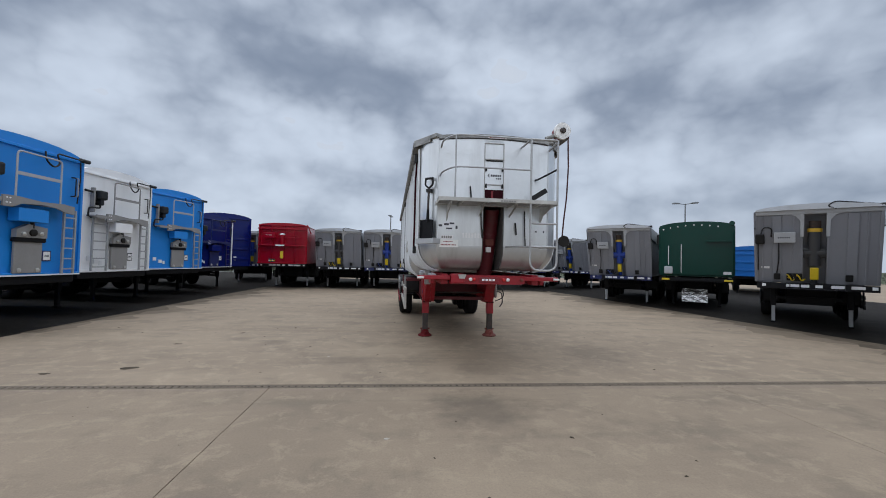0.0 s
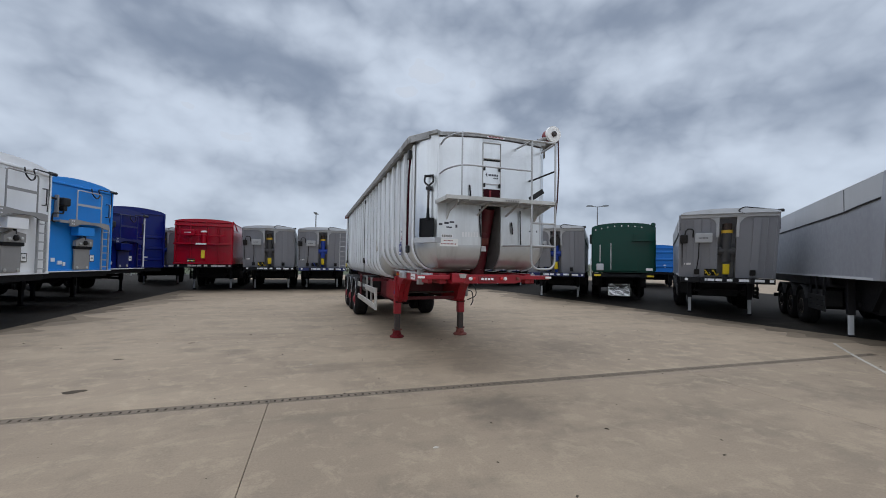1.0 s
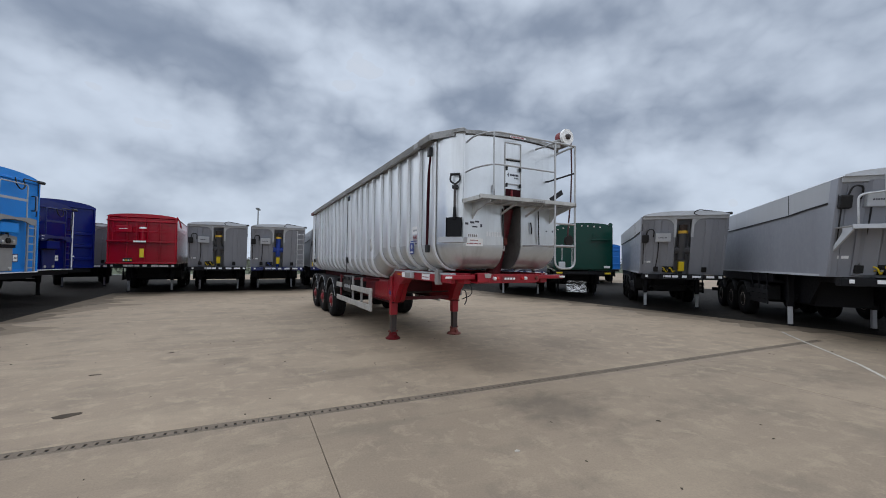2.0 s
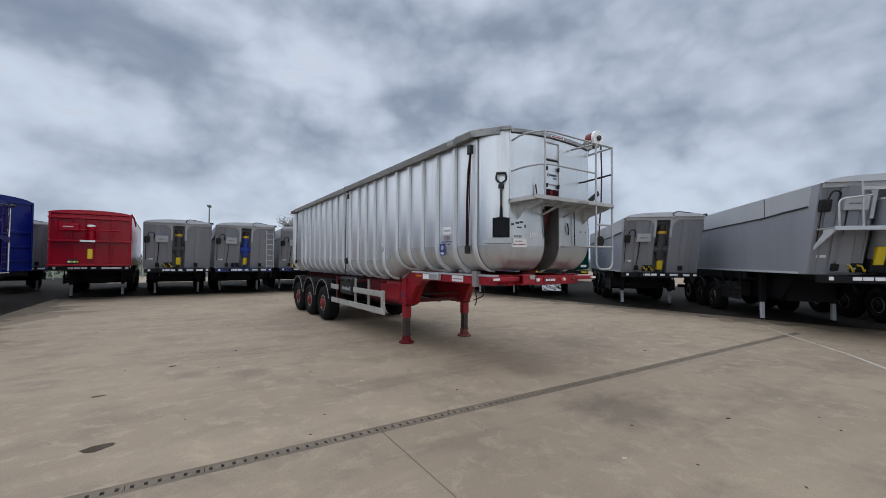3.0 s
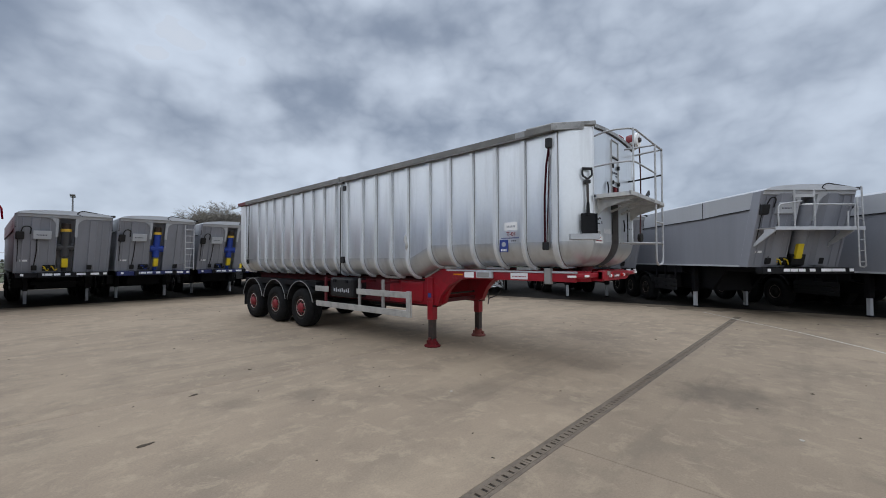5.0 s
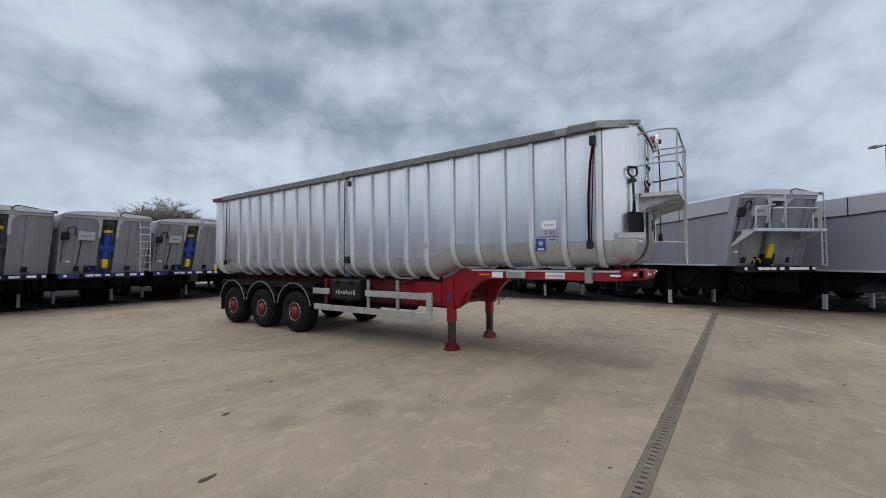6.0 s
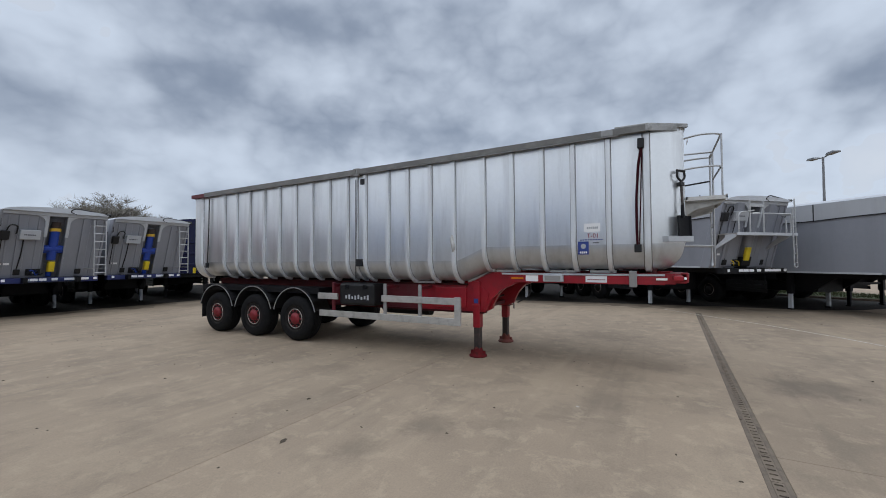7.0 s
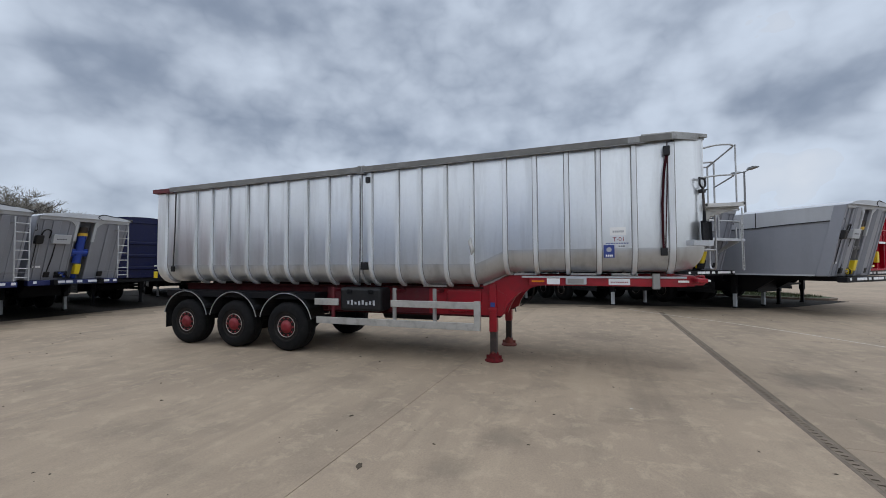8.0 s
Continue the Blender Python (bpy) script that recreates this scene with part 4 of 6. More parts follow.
    # ladder with a rounded foot
    lad = part("ladder", tubem(rounded([(0.415, -0.465, 3.385), (0.415, -0.465, 1.545), (0.80, -0.465, 1.545), (0.80, -0.465, 3.385)], 0.14, 6), 0.015, 10), M_GALV, trailer, "galvanised ladder with a rounded foot", True)
    for z in (1.874, 2.198, 2.50):
        part("rung", tubem([(0.415, -0.465, z), (0.80, -0.465, z)], 0.014, 8), M_GALV, lad, smooth=True)
    part("ladder_stay", tubem([(0.415, -0.465, 1.87), (0.3, -0.25, 1.88), (0.2, 0.0, 1.88)], 0.013, 8), M_GALV, lad, smooth=True)
    part("ladder_stay", tubem([(0.80, -0.465, 1.87), (0.72, -0.1, 1.88), (0.72, 0.02, 1.88)], 0.013, 8), M_GALV, lad, smooth=True)
    part("ladder_handle", tubem([(0.415, -0.465, 3.375), (0.80, -0.465, 3.375)], 0.017, 8), M_GALV, lad, smooth=True)
    part("ladder_handle", tubem(rounded([(0.80, -0.465, 3.375), (0.85, -0.2, 3.38), (0.85, 0.0, 3.36)], 0.1), 0.016, 8), M_GALV, lad, smooth=True)
    part("ladder_handle", tubem([(0.80, -0.465, 2.97), (0.66, -0.05, 2.90), (0.64, 0.0, 2.9)], 0.014, 8), M_BLACK, lad, smooth=True)
    part("ladder_handle", tubem([(0.415, -0.465, 3.375), (0.415, -0.02, 3.38)], 0.015, 8), M_GALV, lad, smooth=True)
    part("grip_plate", beamm((0.48, -0.30, 2.56), (0.70, -0.30, 2.70), 0.02, 0.07), M_BLACK, lad)
    # roll-over sheet stowed on the far edge, with its crank gear
    sheet = part("rolled_sheet", tubem([(1.10, 0.0, 3.60), (1.13, 5.0, 3.50), (1.14, 10.7, 3.42)], 0.07, 14), M_TOPRAIL, trailer, "rolled tarpaulin on a tube", True)
    part("roll_end", lathe(bmesh.new(), [(-0.16, 0.07), (-0.16, 0.125), (-0.12, 0.13), (-0.10, 0.07)], (1.04, 0.10, 3.665), "y", 28), M_WHITE, sheet, "pale roller end disc", True)
    part("roll_drum", lathe(bmesh.new(), [(-0.10, 0.06), (-0.10, 0.115), (0.02, 0.105), (0.02, 0.06)], (1.04, 0.10, 3.665), "y", 24), M_HUBRED, sheet, "dull red winding drum", True)
    part("roll_hub", lathe(bmesh.new(), [(-0.20, 0.03), (-0.18, 0.045), (-0.15, 0.045)], (1.04, 0.10, 3.665), "y", 16), M_LEGDARK, sheet, smooth=True)
    part("roll_arm", tubem([(0.80, 0.02, 3.55), (1.04, 0.02, 3.64)], 0.03, 8), M_GREYFLAT, sheet, smooth=True)
    part("crank_rod", tubem([(1.13, -0.04, 3.67), (1.135, -0.055, 3.1), (1.11, -0.06, 2.64), (1.07, -0.06, 2.3), (1.045, -0.06, 2.0)], 0.012, 8), M_CRANKRED, sheet, "long dull red crank rod", True)
    part("crank_wheel", lathe(bmesh.new(), [(-0.02, 0.02), (-0.02, 0.085), (0.03, 0.075), (0.03, 0.02)], (1.07, -0.06, 1.985), "y", 24), M_RIMDARK, sheet, smooth=True)
    # shelf, handle, cords and stickers
    part("shovel_shelf", prismm([(-1.14, 0.20), (-0.90, -0.10), (-0.79, -0.02), (-1.03, 0.28)], "z", 1.90, 1.975), M_GREYLIGHT, trailer, "small pale box shelf")
    for x, z0, z1 in ((-0.36, 2.56, 2.76), (0.33, 2.06, 2.24), (0.19, 2.52, 2.60)):
        part("hook", tubem([(x, -0.02, z1), (x + 0.01, -0.03, (z0 + z1) / 2), (x + 0.02, -0.02, z0)], 0.011, 6), M_BLACK, body)
    part("cord", tubem([(0.47, -0.03, 2.42), (0.475, -0.035, 2.1), (0.49, -0.03, 1.88)], 0.009, 6), M_BLACK, body)
    part("cord", tubem([(-0.19, -0.015, 2.42), (-0.185, -0.02, 2.2), (-0.165, -0.015, 2.0)], 0.01, 6), M_BLACK, body)
    part("sticker", boxm(-0.80, -0.52, -0.004, 0.0, 1.855, 1.965), M_WHITE, body, "white sticker with red print")
    part("sticker_writing", bars(bmesh.new(), -0.0045, -0.74, -0.60, 1.93, 1.942, 7), M_LABELRED, body)
    part("sticker_writing", bars(bmesh.new(), -0.0045, -0.78, -0.55, 1.882, 1.896, 11), M_LABELRED, body)
    part("sticker", boxm(-0.78, -0.60, -0.003, 0.0, 1.975, 2.03), M_PALETEXT, body)
    part("sticker_writing", bars(bmesh.new(), -0.004, -0.77, -0.61, 1.985, 2.02, 5), M_GREYFLAT, body)
    part("painted_writing", bars(bmesh.new(), -0.002, -0.46, -0.19, 2.0, 2.07, 6, 0.4), M_PALETEXT, body)
    for x, z, w, h in ((-0.79, 2.17, 0.05, 0.03), (-0.70, 2.19, 0.07, 0.03), (-0.62, 2.205, 0.07, 0.025), (-0.66, 2.13, 0.09, 0.02), (-0.55, 2.15, 0.03, 0.045), (0.66, 2.12, 0.03, 0.02), (0.78, 2.12, 0.02, 0.03)):
        part("scuff", boxm(x - w / 2, x + w / 2, -0.002, 0, z - h / 2, z + h / 2), M_PRINT, body)


def build_chassis(trailer):
    bm = bmesh.new()
    for s in (-1, 1):
        # gooseneck flange, swan neck web, rear beam
        prism(bm, [(0.12, 1.31), (2.2, 1.31), (2.45, 1.27), (2.70, 1.16), (2.88, 0.98), (2.95, 0.82), (3.0, 0.76), (4.3, 0.77), (4.3, 1.24), (3.45, 1.24), (3.2, 1.30), (2.9, 1.46), (0.12, 1.46)], "x", s * 0.70 - 0.05, s * 0.70 + 0.05)
    chassis = part("chassis", bm, M_RED, trailer, "red-painted steel chassis frame")
    # beams below the body are darker: its shade painted in, with road dirt
    for s in (-1, 1):
        part("rear_beam", boxm(s * 0.70 - 0.05, s * 0.70 + 0.05, 4.3, 6.45, 0.775, 1.225), M_REDDARK, chassis, "dark red beam with dirt and underbody shade in its colour")
        part("rear_beam", boxm(s * 0.70 - 0.05, s * 0.70 + 0.05, 6.452, 10.2, 0.775, 1.225), M_REDREAR, chassis, "rear beam blackened by painted underbody shade and road dirt")
    for s in (-1, 1):
        part("outrigger", boxm(s * 0.86 - 0.03, s * 0.86 + 0.03, 0.25, 2.5, 1.305, 1.425, bev=0.006), M_RED, chassis)
        part("flange_strip", boxm(s * 0.86 - 0.045, s * 0.86 + 0.045, 0.25, 2.62, 1.428, 1.455, bev=0.004), M_GREYLIGHT, chassis)
        arcpts = [(2.40, 1.305), (2.52, 1.27), (2.66, 1.19), (2.78, 1.07), (2.86, 0.93), (2.90, 0.82), (3.02, 0.76), (3.26, 0.76), (3.26, 1.26), (2.9, 1.42), (2.4, 1.42)]
        part("swan_neck", prismm(arcpts, "x", s * 0.60 - 0.045, s * 0.60 + 0.045), M_RED, chassis)
        part("side_box", boxm(s * 0.71 - 0.07, s * 0.71 + 0.07, 3.33, 3.95, 0.82, 1.20, bev=0.02), M_RED, chassis)
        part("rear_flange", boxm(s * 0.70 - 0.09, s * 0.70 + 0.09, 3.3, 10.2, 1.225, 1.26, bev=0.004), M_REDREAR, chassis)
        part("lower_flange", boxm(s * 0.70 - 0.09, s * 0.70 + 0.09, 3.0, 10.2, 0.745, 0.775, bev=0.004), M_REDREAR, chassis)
    # front cross member with lights
    part("front_beam", prismm([(-0.62, 1.32), (0.42, 1.32), (0.50, 1.345), (0.50, 1.45), (-0.62, 1.45)], "y", -0.02, 0.16), M_RED, chassis)
    part("front_beam", boxm(-1.10, -0.5, 0.03, 0.15, 1.375, 1.435, bev=0.012), M_RED, chassis)
    part("front_beam", boxm(0.42, 1.04, 0.03, 0.15, 1.375, 1.435, bev=0.012), M_RED, chassis)
    part("front_plate", boxm(-0.20, 0.09, -0.035, -0.02, 1.345, 1.425, bev=0.006), M_HUBRED, chassis)
    part("plate_writing", bars(bmesh.new(), -0.0355, -0.16, 0.05, 1.37, 1.40, 4), M_PALETEXT, chassis)
    for x, mt in ((-0.33, M_PALETEXT), (-0.28, M_REDLENS), (0.17, M_REDLENS), (0.23, M_PALETEXT), (0.44, M_RUST)):
        part("coupling", lathe(bmesh.new(), [(-0.04, 0.010), (-0.03, 0.025), (0.0, 0.025)], (x, -0.02, 1.39), "y", 14), mt, chassis, smooth=True)
    part("coupling_bracket", boxm(-0.62, -0.42, -0.05, 0.05, 1.33, 1.47, bev=0.015), M_RED, chassis)
    part("coupling_bracket", prismm([(-0.52, 1.46), (-0.40, 1.46), (-0.42, 1.40), (-0.50, 1.40)], "y", -0.06, -0.03), M_BARE, chassis)
    for x in (-1.06, 1.0):
        part("marker_lamp", boxm(x - 0.05, x + 0.05, 0.0, 0.03, 1.39, 1.42, bev=0.006), M_WHITE, chassis)
    for y in (0.9, 1.9, 4.2, 5.6, 7.0, 8.4, 9.8):
        z0, z1 = (1.33, 1.44) if y < 2.5 else (0.86, 1.16)
        part("cross_member", boxm(-0.66, 0.66, y - 0.05, y + 0.05, z0, z1), M_REDDARK, chassis)
    part("skid_plate", boxm(-0.66, 0.66, 0.3, 2.4, 1.312, 1.33), M_REDDARK, chassis)
    # side furniture on the gooseneck
    part("junction_box", boxm(-0.96, -0.89, 1.62, 1.93, 1.325, 1.44, bev=0.014), M_GREYLIGHT, chassis, "pale grey junction box")
    part("junction_box_cover", boxm(-0.965, -0.96, 1.66, 1.90, 1.345, 1.42), M_GREYFLAT, chassis)
    part("chassis_sticker", boxm(-0.897, -0.891, 2.02, 2.22, 1.325, 1.42), M_PALETEXT, chassis)
    part("chassis_sticker", boxm(-0.897, -0.891, 1.00, 1.30, 1.325, 1.42), M_PALETEXT, chassis)
    part("sticker_writing", bars_x(bmesh.new(), -0.898, 1.03, 1.28, 1.36, 1.375, 10), M_LABELRED, chassis)
    part("marker_lens", boxm(-0.90, -0.89, 2.26, 2.46, 1.36, 1.385), M_LENS, chassis)
    part("body_guide", boxm(-0.95, -0.86, 0.60, 0.70, 1.27, 1.50, bev=0.01), M_GREYFLAT, chassis)
    part("side_lamp", boxm(-0.91, -0.89, 0.22, 0.36, 1.37, 1.40, bev=0.004), M_WHITE, chassis)
    # landing legs
    for s in (-1, 1):
        x = s * 0.725
        leg = part("landing_leg", boxm(x - 0.075, x + 0.075, 3.065, 3.195, 0.50, 1.30, bev=0.012), M_RED, trailer, "red landing leg with dark inner tube")
        part("leg_gusset", prismm([(3.07, 1.22), (2.90, 1.12), (2.97, 0.86), (3.07, 0.78)], "x", x - 0.035, x + 0.035), M_RED, leg)
        part("inner_tube", boxm(x - 0.058, x + 0.058, 3.075, 3.185, 0.12, 0.53, bev=0.008), M_LEGDARK, leg)
        part("leg_band", boxm(x - 0.082, x + 0.082, 3.055, 3.205, 0.84, 0.90, bev=0.008), M_RED, leg)
        foot = lathe(bmesh.new(), [(0.0, 0.15), (0.018, 0.158), (0.04, 0.135), (0.055, 0.10), (0.10, 0.085), (0.15, 0.07)], (x, 3.13, 0.0), "z", 20)
        box(foot, x - 0.02, x + 0.02, 3.00, 3.26, 0.02, 0.10)
        part("foot", foot, M_RUST if s > 0 else M_FOOTRED, leg, "scraped dished steel foot", True)
        part("foot_pin", tubem([(x - 0.1, 3.13, 0.155), (x + 0.1, 3.13, 0.155)], 0.02, 10), M_RUST, leg)
        part("leg_label", boxm(x + (-0.078 if s < 0 else 0.075), x + (-0.075 if s < 0 else 0.078), 3.09, 3.17, 0.92, 1.0), M_LABELBLUE, leg)
    brace = part("leg_brace", boxm(-0.64, 0.64, 3.08, 3.14, 0.80, 0.87, bev=0.006), M_REDDARK, trailer)
    part("gear_shaft", tubem([(-0.64, 3.11, 0.96), (0.80, 3.11, 0.96)], 0.018, 10), M_LEGDARK, brace, smooth=True)
    part("crank_handle", tubem(rounded([(0.82, 3.10, 1.0), (0.98, 3.06, 0.98), (1.0, 3.04, 0.75), (0.93, 3.02, 0.66)], 0.06), 0.013, 8), M_LEGDARK, brace, "dark crank handle hanging", True)
    part("gearbox", boxm(0.81, 0.87, 3.03, 3.21, 0.86, 1.16, bev=0.02), M_GREYFLAT, brace)
    part("air_hose", tubem(rounded([(0.62, 2.6, 1.3), (0.85, 2.62, 1.15), (0.95, 2.7, 0.9), (0.80, 2.9, 0.80)], 0.15), 0.011, 6), M_STRAPBLK, brace, smooth=True)


def build_running_gear(trailer):
    hubs = (7.085, 8.385, 9.68)
    for y in hubs:
        axle = part("axle", tubem([(-0.80, y, 0.5), (0.80, y, 0.5)], 0.065, 12), M_DARKSTEEL, trailer, smooth=True)
        for s in (-1, 1):
            part("air_spring", lathe(bmesh.new(), [(0.60, 0.09), (0.66, 0.12), (0.76, 0.12), (0.80, 0.09)], (s * 0.62, y + 0.3, 0.0), "z", 16), M_BLACK, axle, smooth=True)
            part("trailing_arm", beamm((s * 0.55, y + 0.35, 0.6), (s * 0.55, y - 0.5, 0.72), 0.09, 0.09), M_DARKSTEEL, axle)
            build_wheel(trailer, s * 1.215, y, -s, rad=0.468)
            guard = bmesh.new()
            arc_band(guard, y, 0.5, 0.605, 0.625, 14, 166, s * 1.225, s * 0.80)
            mud = part("mudguard", guard, M_BLACK, trailer, "black plastic mudguard with pale edging", True)
            part("mudguard_edging", arc_band(bmesh.new(), y, 0.5, 0.608, 0.622, 13, 167, s * 1.234, s * 1.215), M_GALV, mud, smooth=True)
            cheek = arc(y, 0.5, 0.606, 20, 160, 14)
            part("mudguard_inner", prismm(cheek, "x", s * 0.80, s * 0.78), M_DARKSTEEL, mud)
    for s in (-1, 1):
        part("mudflap", boxm(s * 1.19, s * 0.82, 10.27, 10.29, 0.32, 0.70, bev=0.004), M_BLACK, trailer)
        part("valance", boxm(s * 1.16, s * 0.78, 6.45, 10.3, 1.0, 1.12), M_DARKSTEEL, trailer)
        x = s * 1.17
        ya = 3.36 if s < 0 else 4.90
        guard = part("side_guard", boxm(x - 0.02, x + 0.02, ya, 6.40, 0.57, 0.69, bev=0.006), M_BARE, trailer, "bare aluminium side guard rails")
        part("side_guard_rail", boxm(x - 0.02, x + 0.02, ya, ya + 1.5, 0.915, 1.03, bev=0.006), M_BARE, guard)
        if s < 0:
            part("side_guard_rail", boxm(x - 0.02, x + 0.02, 5.93, 6.44, 0.91, 1.03, bev=0.006), M_BARE, guard)
        part("side_guard_end", boxm(x - 0.025, x + 0.025, ya - 0.11, ya, 0.57, 1.045, bev=0.006), M_BARE, guard)
        for y in (4.05, 4.80, 6.05) if s < 0 else (5.2, 6.05):
            part("side_guard_post", boxm(x + s * -0.02 - 0.02, x + s * -0.02 + 0.02, y - 0.03, y + 0.03, 0.60, 1.24, bev=0.004), M_GREYFLAT if y < 5 else M_REDDARK, guard)
            part("side_guard_arm", beamm((x - s * 0.03, y, 1.18), (s * 0.72, y, 1.18), 0.06, 0.05), M_REDDARK, guard)
    tank = part("tool_box", boxm(-1.13, -0.72, 5.08, 5.93, 0.81, 1.235, bev=0.05), M_BLACK, trailer, "black plastic tool box with worn white lettering")
    for y in (5.28, 5.72):
        part("catch", boxm(-1.14, -1.125, y - 0.05, y + 0.05, 1.12, 1.2, bev=0.02), M_DARKSTEEL, tank)
    for i in range(8):
        y = 5.20 + i * 0.075
        part("lettering", boxm(-1.133, -1.13, y, y + 0.04, 0.92 + 0.012 * (i % 2), 1.01 - 0.016 * (i % 3)), M_GREYLIGHT, tank)
    part("air_tank", tubem([(-0.3, 4.3, 0.72), (-0.3, 5.4, 0.72)], 0.13, 18), M_DARKSTEEL, trailer, smooth=True)
    part("rear_bumper", boxm(-0.98, 0.98, 10.40, 10.48, 0.5, 0.62, bev=0.01), M_DARKSTEEL, trailer)
    for s in (-1, 1):
        part("bumper_arm", beamm((s * 0.6, 10.49, 0.6), (s * 0.6, 10.2, 1.0), 0.07, 0.1), M_REDDARK, trailer)
        part("tail_lamp", boxm(s * 0.80 - 0.16, s * 0.80 + 0.16, 10.40, 10.46, 0.84, 0.96, bev=0.01), M_HUBRED, trailer)
        part("lamp_arm", beamm((s * 0.80, 10.42, 0.92), (s * 0.7, 10.15, 0.98), 0.05, 0.05), M_REDDARK, trailer)


build_main_trailer()


def build_shovel():
    sh = part("shovel", tubem([(0.0, 0.0, 0.30), (0.0, 0.0, 0.74)], 0.017, 10), M_LEGDARK, None, "", True)
    sh.matrix_basis = pose(TX - 0.985, TY + 0.015, 1.976, -2, 0, -42)
    tagged(sh, "black shovel standing upright on a small shelf", "shovel")
    part("handle", tubem(rounded([(0, 0, 0.74), (-0.07, 0, 0.79), (-0.065, 0, 0.88), (0.065, 0, 0.88), (0.07, 0, 0.79), (0, 0, 0.74)], 0.03), 0.014, 8), M_BLACK, sh, smooth=True)
    part("grip", tubem([(-0.07, 0, 0.885), (0.07, 0, 0.885)], 0.017, 10), M_BLACK, sh, smooth=True)
    bm = bmesh.new()
    cols = [(-0.115, -0.03), (-0.10, 0.0), (0.0, 0.012), (0.10, 0.0), (0.115, -0.03)]
    rings = []
    for x, y in cols:
        z1 = 0.27 if abs(x) > 0.05 else 0.285
        rings.append([bm.verts.new(p) for p in ((x, y, 0.0), (x, y, z1), (x, y + 0.006, z1), (x, y + 0.006, 0.0))])
    for a, b in zip(rings, rings[1:]):
        for k in range(4):
            bm.faces.new((a[k], a[(k + 1) % 4], b[(k + 1) % 4], b[k]))
    bm.faces.new(rings[0])
    bm.faces.new(list(reversed(rings[-1])))
    part("blade", bm, M_DARKSTEEL, sh, smooth=True)
    part("socket", tubem([(0, 0.005, 0.25), (0, 0.0, 0.42)], 0.026, 10, r2=0.019), M_DARKSTEEL, sh, smooth=True)
    part("clip", boxm(-0.04, 0.04, -0.02, 0.045, 0.68, 0.73, bev=0.006), M_BLACK, sh)


build_shovel()


# ---- parked trailers ----
def lean_bm(bm, zb, zt, lean):
    """Tilt what stands on an upright front so that its foot lies further back than its head."""
    for v in bm.verts:
        v.co.y += lean * (zt - v.co.z) / (zt - zb)
    return bm


